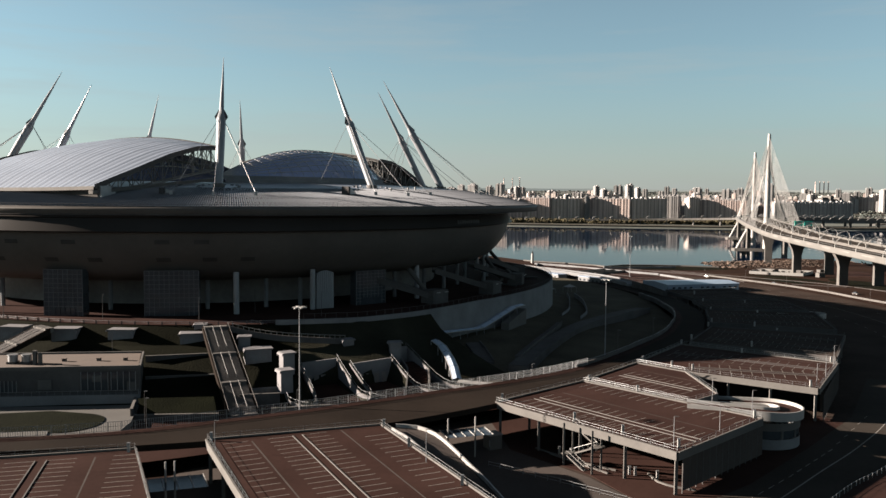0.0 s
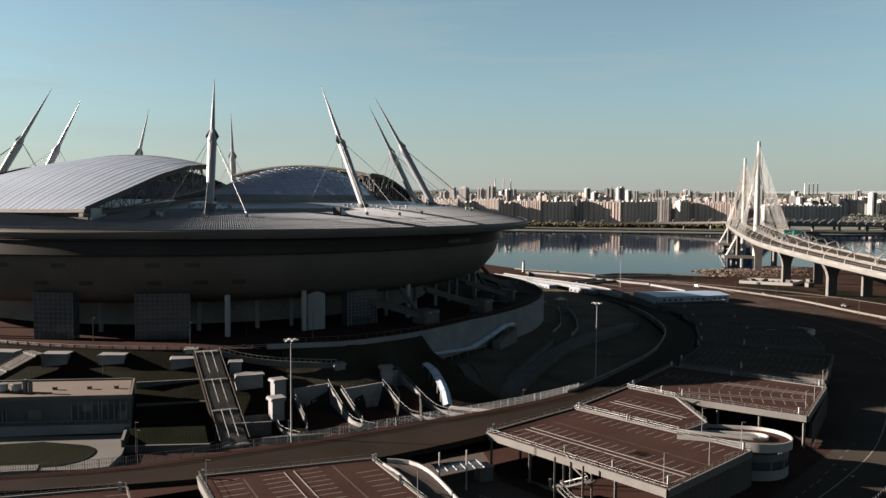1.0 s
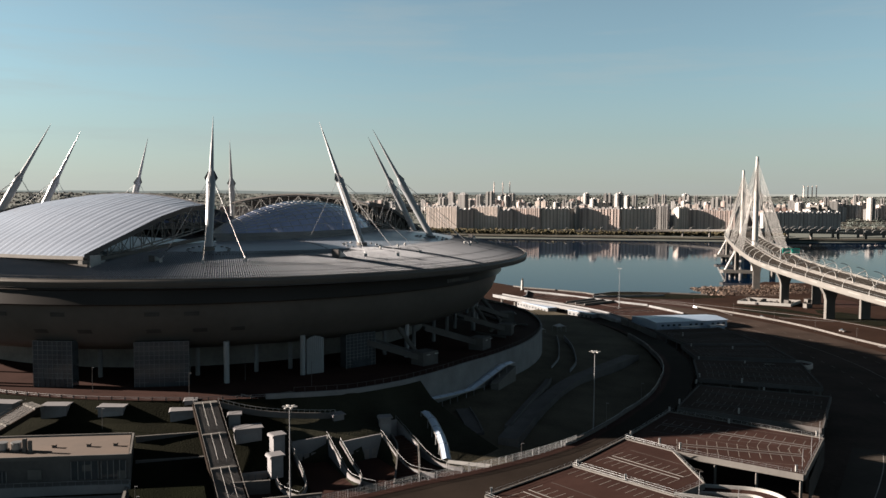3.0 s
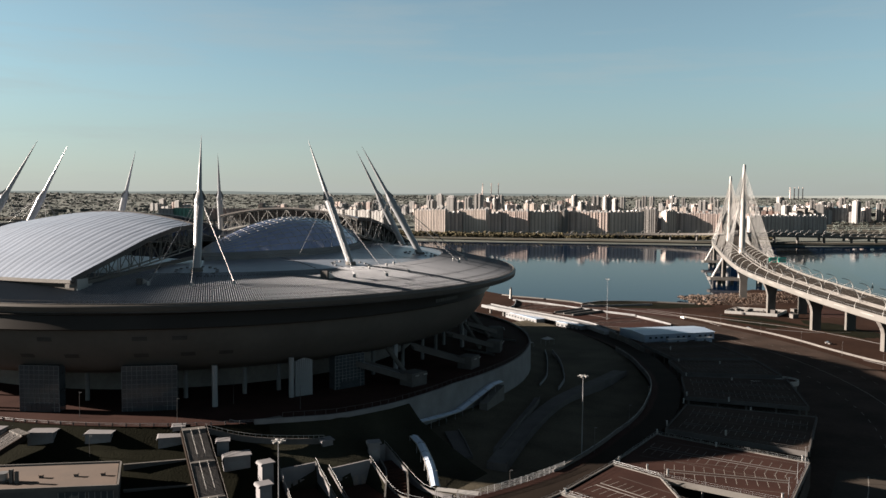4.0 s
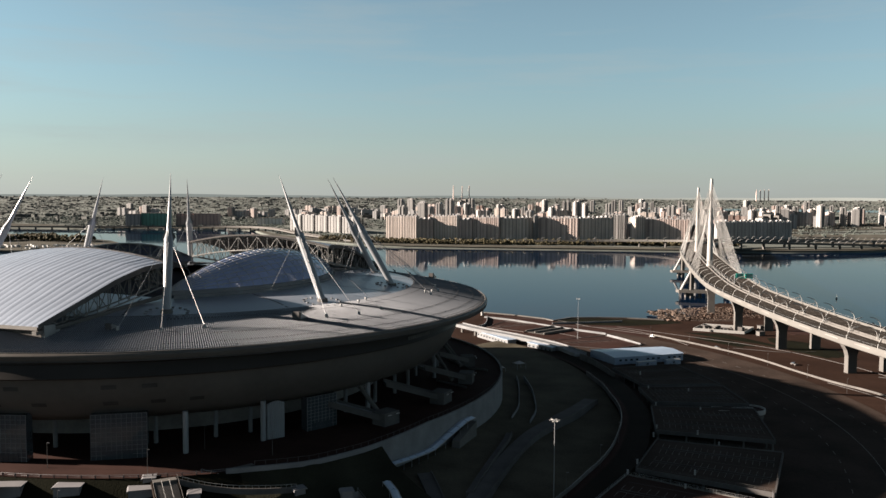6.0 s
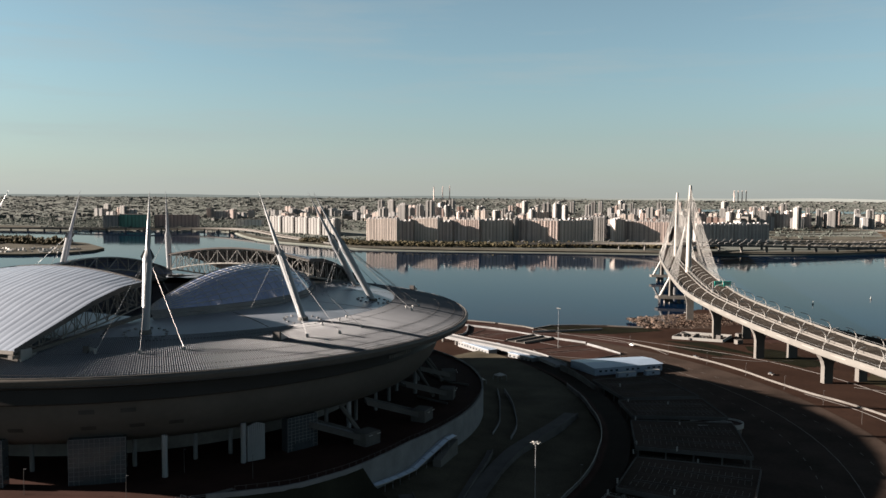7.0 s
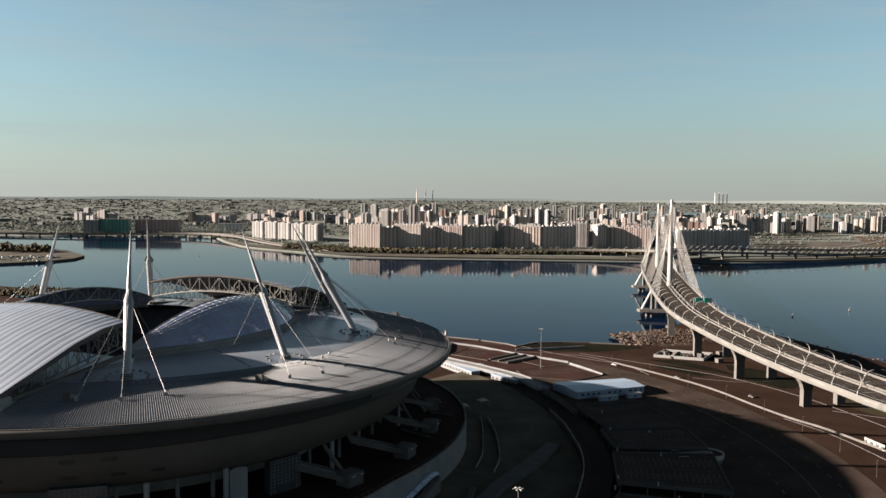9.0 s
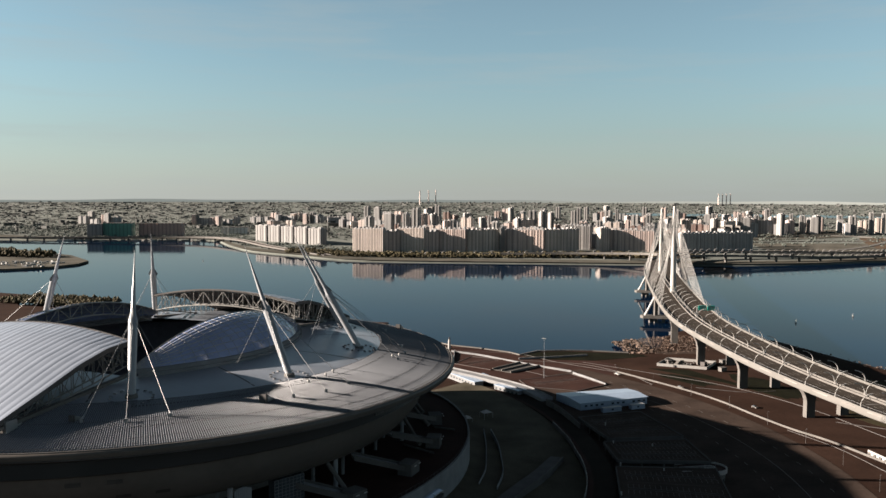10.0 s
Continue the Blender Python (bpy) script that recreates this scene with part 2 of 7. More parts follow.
_l.new(_g.outputs["Position"], _ns.inputs["Vector"]), _l.new(_ns.outputs["Fac"], _bp.inputs["Height"])
_l.new(_bp.outputs[0], _n["Principled BSDF"].inputs["Normal"])
_n["Principled BSDF"].inputs["IOR"].default_value, _n["Principled BSDF"].inputs["Specular IOR Level"].default_value = 1.2, 0.115


# ---- mesh helpers ----
class B:
    """Gathers vertices and faces of one mesh."""

    def __init__(self):
        self.v, self.f = [], []

    def add(self, verts, faces):
        k = len(self.v)
        self.v += [tuple(p) for p in verts]
        self.f += [tuple(i + k for i in f) for f in faces]
        return self

    def box(self, c, s, rz=0.0):
        """Box by the centre of its base and its size, turned by rz radians."""
        ca, sa = math.cos(rz), math.sin(rz)
        vs = []
        for z in (0, s[2]):
            for x, y in ((-1, -1), (1, -1), (1, 1), (-1, 1)):
                x, y = x * s[0] / 2, y * s[1] / 2
                vs.append((c[0] + ca * x - sa * y, c[1] + sa * x + ca * y, c[2] + z))
        return self.add(vs, [(3, 2, 1, 0), (4, 5, 6, 7), (0, 1, 5, 4), (1, 2, 6, 5), (2, 3, 7, 6), (3, 0, 4, 7)])

    def prism(self, poly, z0, z1):
        """Upright prism on a polygon given counter-clockwise; z0, z1 numbers or lists."""
        n = len(poly)
        a = z0 if isinstance(z0, (list, tuple)) else [z0] * n
        b = z1 if isinstance(z1, (list, tuple)) else [z1] * n
        vs = [(p[0], p[1], a[i]) for i, p in enumerate(poly)] + [(p[0], p[1], b[i]) for i, p in enumerate(poly)]
        fs = [tuple(range(n - 1, -1, -1)), tuple(range(n, 2 * n))] + [(i, (i + 1) % n, n + (i + 1) % n, n + i) for i in range(n)]
        return self.add(vs, fs)

    def tube(self, p, q, r0, r1=None, n=8):
        r1 = r0 if r1 is None else r1
        p, q = Vector(p), Vector(q)
        d = (q - p).normalized()
        a = d.orthogonal().normalized()
        b = d.cross(a)
        vs = []
        for c, r in ((p, r0), (q, r1)):
            vs += [c + r * (math.cos(2 * math.pi * i / n) * a + math.sin(2 * math.pi * i / n) * b) for i in range(n)]
        fs = [(i, (i + 1) % n, n + (i + 1) % n, n + i) for i in range(n)] + [tuple(range(n - 1, -1, -1)), tuple(range(n, 2 * n))]
        return self.add(vs, fs)

    def pipe(self, pts, r, n=6):
        """One bent tube through the points."""
        rows, P = [], [Vector(p) for p in pts]
        for i, p in enumerate(P):
            d = (P[min(i + 1, len(P) - 1)] - P[max(0, i - 1)]).normalized()
            a = d.cross(Vector((0, 0, 1)) if abs(d.z) < .95 else Vector((1, 0, 0))).normalized()
            b = d.cross(a)
            rows.append([p + r * (math.cos(2 * math.pi * k / n) * a + math.sin(2 * math.pi * k / n) * b) for k in range(n)])
        return self.grid(rows, close=True)

    def grid(self, rows, close=False):
        """Sheet through rows of points."""
        m = len(rows[0])
        vs = [p for r in rows for p in r]
        fs = []
        for i in range(len(rows) - 1):
            for j in range(m if close else m - 1):
                k = (j + 1) % m
                fs.append((i * m + j, i * m + k, (i + 1) * m + k, (i + 1) * m + j))
        return self.add(vs, fs)

    def sweep(self, path, section, closed=True):
        """A section (offset to the left of the way, height) carried along a path of (x, y, z)."""
        rows = []
        for i, p in enumerate(path):
            a, b = path[max(0, i - 1)], path[min(len(path) - 1, i + 1)]
            d = Vector((b[0] - a[0], b[1] - a[1])).normalized()
            rows.append([(p[0] - d.y * o, p[1] + d.x * o, p[2] + h) for o, h in section])
        self.grid(rows, close=closed)
        if closed:
            k, m = len(self.v), len(section)
            self.f += [tuple(range(k - m, k)), tuple(range(k - len(path) * m + m - 1, k - len(path) * m - 1, -1))]
        return self


def obj(name, b, m, smooth=False):
    me = bpy.data.meshes.new(name)
    me.from_pydata(b.v, [], b.f)
    me.materials.append(m)
    if smooth:
        me.shade_smooth()
        me.set_sharp_from_angle(angle=radians(35))
    return new(name, me)


def thing(name, at, label, category, group="", kind=""):
    e = new(name)
    e.location = at
    return tagged(e, label, category, group, kind)


def part(name, b, m, parent, label="", smooth=False, local=False):
    """One mesh under a thing or part. Vertices are in the world unless local."""
    if not local:
        o, up = Vector((0, 0, 0)), parent
        while up:
            o, up = o + up.location, up.parent
        b.v = [(x - o.x, y - o.y, z - o.z) for x, y, z in b.v]
    ob = obj(name, b, m, smooth)
    ob.parent = parent
    if label:
        ob["label"] = label
    return ob


def piece(name, mesh, at, rz, parent):
    """A repeat of one mesh as an object of its own under a thing."""
    ob = new(name, mesh)
    ob.parent = parent
    ob.matrix_basis = Matrix.Translation(Vector(at) - parent.location) @ Matrix.Rotation(rz, 4, "Z")
    return ob


def mesh_of(name, b, m):
    me = bpy.data.meshes.new(name)
    me.from_pydata(b.v, [], b.f)
    me.materials.append(m)
    return me


def setting(name, b, m, label, category, smooth=False):
    return tagged(obj(name, b, m, smooth), label, category, kind="structure")


def spline(pts, step):
    """Catmull-Rom through points of any dimension, at about even steps."""
    out, P = [], [Vector(p) for p in pts]
    P = [2 * P[0] - P[1]] + P + [2 * P[-1] - P[-2]]
    for i in range(1, len(P) - 2):
        n = max(1, int((P[i + 1] - P[i]).length / step))
        for k in range(n):
            t = k / n
            out.append(0.5 * (2 * P[i] + (P[i + 1] - P[i - 1]) * t + (2 * P[i - 1] - 5 * P[i] + 4 * P[i + 1] - P[i + 2]) * t * t + (3 * P[i] - P[i - 1] - 3 * P[i + 1] + P[i + 2]) * t ** 3))
    return [tuple(p) for p in out] + [tuple(pts[-1])]


def lerp(x, xs, ys):
    return float(np.interp(x, xs, ys))


# ---- the stadium's plan ----
SX, SY = -128.0, 405.5


def pol(r, deg, z=0.0):
    return (SX + r * math.cos(radians(deg)), SY + r * math.sin(radians(deg)), z)


RX, RY = -125.2, 411.7    # middle of the roof disc
BX, BY = -130.0, 403.0    # middle of the bowl below it


def rim(r, deg, z=0.0):
    return (RX + r * math.cos(radians(deg)), RY + r * math.sin(radians(deg)), z)


def bowl(r, deg, z=0.0):
    return (BX + r * math.cos(radians(deg)), BY + r * math.sin(radians(deg)), z)


CX, CY, TURN = -121.4, 403.5, radians(66.43)   # the sliding roof's own axes


def uv(u, v, z):
    return (CX + u * math.cos(TURN) + v * math.sin(TURN), CY + u * math.sin(TURN) - v * math.cos(TURN), z)


# ---- water, ground, far land ----
setting("water", B().add([(-4900, 300, 0), (4900, 300, 0), (4900, 4950, 0), (-4900, 4950, 0)], [(0, 1, 2, 3)]), water_m, "calm blue bay water with faint ripples", "water")
coast = [(-1500, -900), (1500, -900), (1300, -200), (620, 150), (470, 380), (395, 560), (372, 640), (352, 735), (320, 790), (285, 800), (255, 765), (235, 715), (200, 690), (169, 699), (145, 702), (121, 700), (104, 684), (96, 696), (73, 715), (49, 730), (30, 760), (-20, 840), (-160, 850), (-330, 960), (-455, 1010), (-500, 1120), (-560, 1150), (-800, 1080), (-1500, 900)]
gb = B()
gb.add([(x, y, 3.2) for x, y in coast] + [(SX + (x - SX) * 1.012, SY + (y - SY) * 1.012, -3) for x, y in coast], [tuple(range(len(coast)))] + [(i, i + len(coast), (i + 1) % len(coast) + len(coast), (i + 1) % len(coast)) for i in range(len(coast))])
setting("ground", gb, M["earth"], "bare brown earth and worn paving round the stadium", "ground")


# far ground height, raised with distance to fit the horizon in the camera's view
def far_h(x, y):
    r, f = math.hypot(x, y), min(1.0, max(0.0, (-250 - x) / 250))
    return lerp(r, (1500, 2100, 4950), (3.0, 4.0, 88.0)) * (1 - f) + lerp(r, (1500, 2750, 3300, 4950), (3.0, 4.5, 24.0, 88.0)) * f


shore = [(-4300, 2400), (-2600, 2520), (-1264, 2480), (-1048, 2445), (-690, 2455), (-530, 2400), (-433, 2155), (-338, 1945), (-218, 1815), (-111, 1692), (4, 1650), (172, 1624), (337, 1600), (480, 1578), (620, 1560), (760, 1570), (835, 1580), (1015, 1640), (1300, 1600), (1900, 1350), (3000, 1200), (4600, 900)]
shore = spline(shore, 60)
fb = B()
rows = []
for k in range(0, 14):
    row = []
    for x, y in shore:
        r = math.hypot(x, y)
        s = 0 if k == 0 else (10 / max(10, 4960 - r) if k == 1 else ((k - 1) / 12) ** 1.3)
        q = 1 + s * (4960 / r - 1)
        z = -1.5 if k == 0 else (3.0 if k == 1 else far_h(x * q, y * q))
        row.append((x * q, y * q, z))
    rows.append(row)
fb.grid(rows)
eb = B()
eb.grid([[(x * q, y * q, far_h(x * q, y * q) + .9) for x, y in shore] for q in (1.004, 1.02, 1.045)])
setting("embankment", eb, M["embank"], "dark embankment road and verge along the far shore", "embankment", smooth=True)
setting("backdrop_land", fb, M["farland"], "low far shore raised to fit the horizon, haze in its colour", "land", smooth=True)

# ---- podium, slopes and ring road ----
def r_plaza(a):
    return lerp(a, (-130, -100, -75, -66, -58, -51, -46.7, -42, -38, -28, -18, 0, 20, 60), (150, 152, 163, 166, 170.5, 168.5, 166, 163.5, 161.5, 161.5, 162.5, 164, 166, 166))


def r_out(a):
    return lerp(a, (-130, -95, -82, -73, -65, -57, -50, -42, -32, -18, 0, 12, 26, 45), (266, 261, 257.5, 256.5, 255, 249, 244, 238, 234, 231, 232, 237, 247, 262))


def r_in(a):
    return lerp(a, (-130, -95, -83, -77, -71, -65, -60, -50, -46, -35, -20, 0, 12, 26, 45), (256, 252, 249, 246, 239.5, 235, 232, 231, 230, 223, 219, 219, 224, 234, 249))


def z_ring(a):
    return lerp(a, (-120, -40, -10, 15, 45), (12, 12, 9.5, 6.5, 4.0))


ANG = [a for a in range(-130, 46, 2)]
pb = B()
full = list(range(0, 360, 3))
pb.grid([[pol(0.1, a, 21) for a in full], [pol(150, a, 21) for a in full], [pol(150, a, 3) for a in full]], close=True)
setting("podium_floor", pb, M["paving"], "red-brown paved podium under the stadium", "pavement")
pb = B()
pb.grid([[pol(149, a, 21.05) for a in ANG], [pol(r_plaza(a), a, 21.05) for a in ANG]])
setting("podium_terrace", pb, M["paving"], "red-brown paved terrace round the stadium", "pavement")
# grass banks in front, walled podium on the east side
PORTALS = ((-70.7, -68.0, 199), (-65.6, -62.4, 186), (-61.3, -57.5, 190), (-56.9, -54.9, 184))


def slope_z(r, a):
    rp = r_plaza(a)
    return lerp(r, (rp, rp + 6.5, rp + 21, 201, 207, 213), (20.9, 16.0, 11.0, 7.4, 6.2, 5.4))


def bank_z(r, a):
    for a0, a1, rb_ in PORTALS:
        if a0 < a < a1 and r > rb_:
            return 5.35
    return slope_z(r, a)


fine = [-130 + .5 * i for i in range(165)]
# one turf in two tones: the recess part is lightened to lift its shade
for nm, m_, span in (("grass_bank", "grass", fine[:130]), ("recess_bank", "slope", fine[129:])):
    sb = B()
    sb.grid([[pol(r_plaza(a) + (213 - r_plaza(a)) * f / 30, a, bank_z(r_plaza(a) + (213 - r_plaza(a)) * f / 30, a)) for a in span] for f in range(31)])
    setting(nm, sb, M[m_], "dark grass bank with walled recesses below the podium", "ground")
for a0, a1, rb_ in PORTALS:
    pw = thing("portal_walls", pol(208, (a0 + a1) / 2, 5.4), "curved grey concrete retaining walls of an entrance recess", "retaining wall", "entrance recesses")
    for a, sg in ((a0 - .12, -1), (a1 + .12, 1)):
        if a0 > -57 and sg < 0:
            continue
        rr = [rb_ - 1 + (216 - rb_) * k / 14 for k in range(15)]
        flare = lambda r: a + sg * 1.3 * max(0, (r - 204) / 12) ** 2
        tops = [pol(r, flare(r), max(6.6, slope_z(r, a) + .4)) for r in rr]
        path = [(x, y, 0) for x, y, z in tops]
        wb_ = B()
        w = .25
        rows_ = []
        for (x, y, z), r in zip(tops, rr):
            t_ = radians(flare(r) + 90)
            rows_.append([(x - w * math.cos(t_), y - w * math.sin(t_), 5), (x - w * math.cos(t_), y - w * math.sin(t_), z), (x + w * math.cos(t_), y + w * math.sin(t_), z), (x + w * math.cos(t_), y + w * math.sin(t_), 5)])
        wb_.grid(rows_)
        part("side_wall", wb_, M["palecon"], pw)
        part("coping", B().pipe([(x, y, z + .05) for x, y, z in tops], .2, 5), M["concrete"], pw, "pale coping")
        rb = B().pipe([(x, y, z + 1.1) for x, y, z in tops], .05, 4)
        for x, y, z in tops[::2]:
            rb.tube((x, y, z), (x, y, z + 1.1), .05, .05, 4)
        part("handrail", rb, M["steel"], pw)
    nb = 8
    aa = [a0 + (a1 - a0) * k / nb for k in range(nb + 1)]
    part("back_wall", B().grid([[pol(rb_ + .3, a, 5.3) for a in aa], [pol(rb_ + .3, a, slope_z(rb_, a) + .9) for a in aa], [pol(rb_ - .3, a, slope_z(rb_, a) + .9) for a in aa]]), M["palecon"], pw, "grey end wall")
    part("recess_floor", B().grid([[pol(rb_ + .4, a, 5.44) for a in aa], [pol(213, a, 5.44) for a in aa]]), M["deckred"], pw, "red paved floor")
    for k in range(4):
        a = a0 + (a1 - a0) * (k + 1) / 5
        x, y, z = pol(rb_ + .4, a, 5.4)
        part("door", B().box((x, y, z), (1.5, .2, 3.0), radians(a + 90)), M["dark"], pw)

east = [a for a in ANG if a >= -54]
sb = B()
sb.grid([[pol(r_plaza(a) + 0.5, a, lerp(a, (-54, -50, 60), (14, 11, 9))) for a in east], [pol(lerp(a, (-54, -30, 20), (205, 192, 190)), a, lerp(a, (-54, -30, 20), (6, 8.5, 5))) for a in east], [pol(lerp(a, (-54, -40), (216, 226)) if a < -40 else r_in(a), a, 5.3) for a in east]])
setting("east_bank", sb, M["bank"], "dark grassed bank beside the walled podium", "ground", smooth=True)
wb = B()
wall = [a for a in range(-67, 61, 2)]
wb.grid([[pol(r_plaza(a) - .6, a, 22.2) for a in wall], [pol(r_plaza(a) + .3, a, 22.2) for a in wall], [pol(r_plaza(a) + .5, a, 3) for a in wall]])
setting("podium_wall", wb, M["greycon"], "curved grey concrete podium retaining wall", "wall", smooth=True)
lb = B()
low = [a for a in ANG if a <= -40]
lb.grid([[pol(212, a, 5.45) for a in low], [pol(r_in(a) + 2, a, 5.45) for a in low]])
setting("lower_pavement", lb, M["paving"], "red-brown paved promenade at the foot of the bank", "pavement")
rb = B()
rb.grid([[pol(r_in(a), a, z_ring(a) - 1.3) for a in ANG], [pol(r_in(a), a, z_ring(a)) for a in ANG], [pol(r_out(a), a, z_ring(a)) for a in ANG], [pol(r_out(a), a, z_ring(a) - 1.3) for a in ANG]])
setting("ring_road", rb, M["ringroad"], "curved asphalt ring road raised on a concrete deck", "road")
rb = B()
for o0, o1 in ((2.6, 2.8),):
    rb.grid([[pol(r_in(a) + o0, a, z_ring(a) + .03) for a in ANG], [pol(r_in(a) + o1, a, z_ring(a) + .03) for a in ANG]])
rb.grid([[pol(r_in(a), a, z_ring(a) + .03) for a in ANG], [pol(r_in(a) + 2.4, a, z_ring(a) + .03) for a in ANG]])
setting("ring_pavement", rb, M["paving"], "narrow red paved footway along the ring road", "pavement")

rp = thing("ring_parapet", pol(r_in(-20), -20, 9), "grey concrete parapet along the inner edge of the ring road", "parapet")
aa = [-47 + 2 * k for k in range(32)]
part("wall", B().sweep([pol(r_in(a) - .3, a, z_ring(a)) for a in aa], [(-.25, -1.3), (.25, -1.3), (.25, .95), (-.25, .95)]), M["darkcon"], rp)
part("handrail", B().pipe([pol(r_in(a) - .3, a, z_ring(a) + 1.35) for a in aa], .06, 4), M["steel"], rp)

# outer ground surfaces
ob_ = B()
OUT = list(range(-75, 41, 3))
ob_.grid([[pol(r_out(a) - 2, a, 3.35) for a in OUT], [pol(348, a, 3.35) for a in OUT]])
setting("outer_road", ob_, M["brownroad"], "dark asphalt round the raised car parks", "road")
ob_ = B()
for r in (304, 318, 331):
    if r == 318:
        ob_.grid([[pol(r, a, 3.38) for a in OUT], [pol(r + .35, a, 3.38) for a in OUT]])
    else:
        for a in np.arange(-70, 38, 2.2):
            ob_.grid([[pol(r, a + d, 3.38) for d in (0, .8)], [pol(r + .3, a + d, 3.38) for d in (0, .8)]])
tagged(obj("lane_marking", ob_, M["dimline"]), "faint white lane lines on asphalt", "road marking", kind="structure")

# ---- stadium ----
stadium = thing("stadium", (SX, SY, 21), "round stadium with a saucer roof, slanting masts and sliding roof shells", "stadium")


def roof_z(r):
    return lerp(r, (60, 75, 104, 113, 126, 137, 150, 153.4, 154), (66.9, 66.5, 65.2, 64.3, 62.4, 60.5, 57.8, 57.0, 56.6))


# roof disc with the opening cut out of it
def opening(a):
    """Distance from the centre to the opening's edge: a band between the rails and the two lens bays."""
    best = 0
    for r in np.arange(40, 130, 0.5):
        x, y, _ = rim(r, a)
        dx, dy = x - CX, y - CY
        u, v = dx * math.cos(TURN) + dy * math.sin(TURN), dx * math.sin(TURN) - dy * math.cos(TURN)
        if abs(v) <= 46 and abs(u) <= 63 or abs(u) < 63 and abs(v) < 46 + 23.5 * (1 - (u / 63) ** 2):
            best = r
    return best


rb = B()
angs = np.arange(0, 360, 1.0)
op = [opening(a) for a in angs]
rb.grid([[rim(o + (153.6 - o) * s, a, roof_z(o + (153.6 - o) * s)) for a, o in zip(angs, op)] for s in (0, .15, .3, .45, .6, .7, .8, .9, .95, .98, .995, 1)] + [[rim(153.8, a, 55.6) for a in angs]], close=True)
part("roof", rb, M["roof"], stadium, "pale grey metal roof disc", smooth=True)
rb = B()
n = 1230
for i in range(n):
    a = 360 * i / n
    r0 = 117.6
    w = 0.085
    vs = []
    for r in (r0, 126, 137, 145, 152.2):
        vs += [rim(r, a - w, roof_z(r) + .02), rim(r, a, roof_z(r) + .34), rim(r, a + w, roof_z(r) + .02)]
    rb.add(vs, [f for q in range(0, 12, 3) for f in ((q, q + 1, q + 4, q + 3), (q + 1, q + 2, q + 5, q + 4))] + [(12, 13, 14), (0, 2, 1)])
tagged(part("roof_seam", rb, M["seam"], stadium, "upstanding roof seams"), kind="stuff")
rb = B()
for r, g in ((117.0, .5), (133.5, .35), (151.9, .7)):
    rb.grid([[rim(r, a, roof_z(r) + .06) for a in range(0, 360, 3)], [rim(r + g, a, roof_z(r + g) + .06) for a in range(0, 360, 3)]], close=True)
part("roof_gutter", rb, M["darkcon"], stadium, "dark circular gutters")
rb = B()
for r, step in ((122.5, .55), (139.5, .5), (147, .5)):
    for i in range(int(150 / step)):
        a = -75 + i * step
        rb.box(rim(r, a, roof_z(r) - .05), (.16, .5, .4), radians(a))
tagged(part("snow_guard", rb, M["darkcon"], stadium, "rows of small dark snow guards"), kind="stuff")
for a in (-142, -112, -83, -53, -22, 8, 38, 68):
    rr_ = [84 + 8 * i for i in range(5)]
    part("roof_joint", B().grid([[rim(r, a, roof_z(r) + .07) for r in rr_], [rim(r, a + .35, roof_z(r) + .07) for r in rr_]]), M["darkcon"], stadium)
rb = B()
rb.grid([[rim(r, a, z) for a in range(0, 360, 3)] for r, z in ((152.9, 57.3), (153.5, 57.05), (153.9, 56.75), (154.05, 56.4), (154.0, 56.2))], close=True)
part("roof_rim", rb, M["bowl"], stadium, "rounded dark bronze rim", smooth=True)
part("rim_edge", B().grid([[rim(r, a, z) for a in range(0, 360, 3)] for r, z in ((152.7, 57.28), (152.75, 57.45), (153.15, 57.45), (153.2, 57.1))], close=True), M["concrete"], stadium, "thin pale edge strip")
rb = B()
rb.grid([[rim(r, a, z) for a in range(0, 360, 3)] for r, z in ((154.0, 56.22), (153.9, 55.6), (153.6, 55.0), (153.5, 54.8))], close=True)
part("rim_fascia", rb, M["bowl"], stadium, "dark bronze fascia under the rim", smooth=True)
rb = B()
rb.grid([[rim(r, a, z) for a in range(0, 360, 3)] for r, z in ((153.5, 54.8), (153.75, 54.72), (153.7, 54.5), (153.1, 54.45))], close=True)
part("rim_lip", rb, M["darkcon"], stadium, "thin grey lower lip", smooth=True)
rb = B()
ring_ = range(0, 360, 3)
rb.grid([[rim(153.2, a, 54.5) for a in ring_]] + [[bowl(r, a, z) for a in ring_] for r, z in ((144.6, 53.9), (143.9, 53.5), (144.6, 51.8), (146.0, 49.3), (145.6, 48.9), (143.8, 48.7))], close=True)
part("glass_band", rb, M["band"], stadium, "dark ribbon of glazing below the rim", smooth=True)
rb = B()
BOWL_Z, BOWL_R = (30.2, 30.6, 31.8, 34.2, 36.0, 38.4, 41.0, 45.0, 48.75), (102, 118, 129, 135.0, 137.2, 139.2, 141.4, 143.2, 144.0)
rb.grid([[bowl(r, a, z) for a in ring_] for r, z in zip(BOWL_R[::-1], BOWL_Z[::-1])], close=True)
part("bowl", rb, M["bowl"], stadium, "dark bronze underside of the saucer", smooth=True)
rb = B()
rb.grid([[bowl(r, a, z) for a in ring_] for r, z in ((108, 30.6), (108, 21), (104, 21))], close=True)
part("inner_wall", rb, M["dark"], stadium, "dark glazed concourse wall")
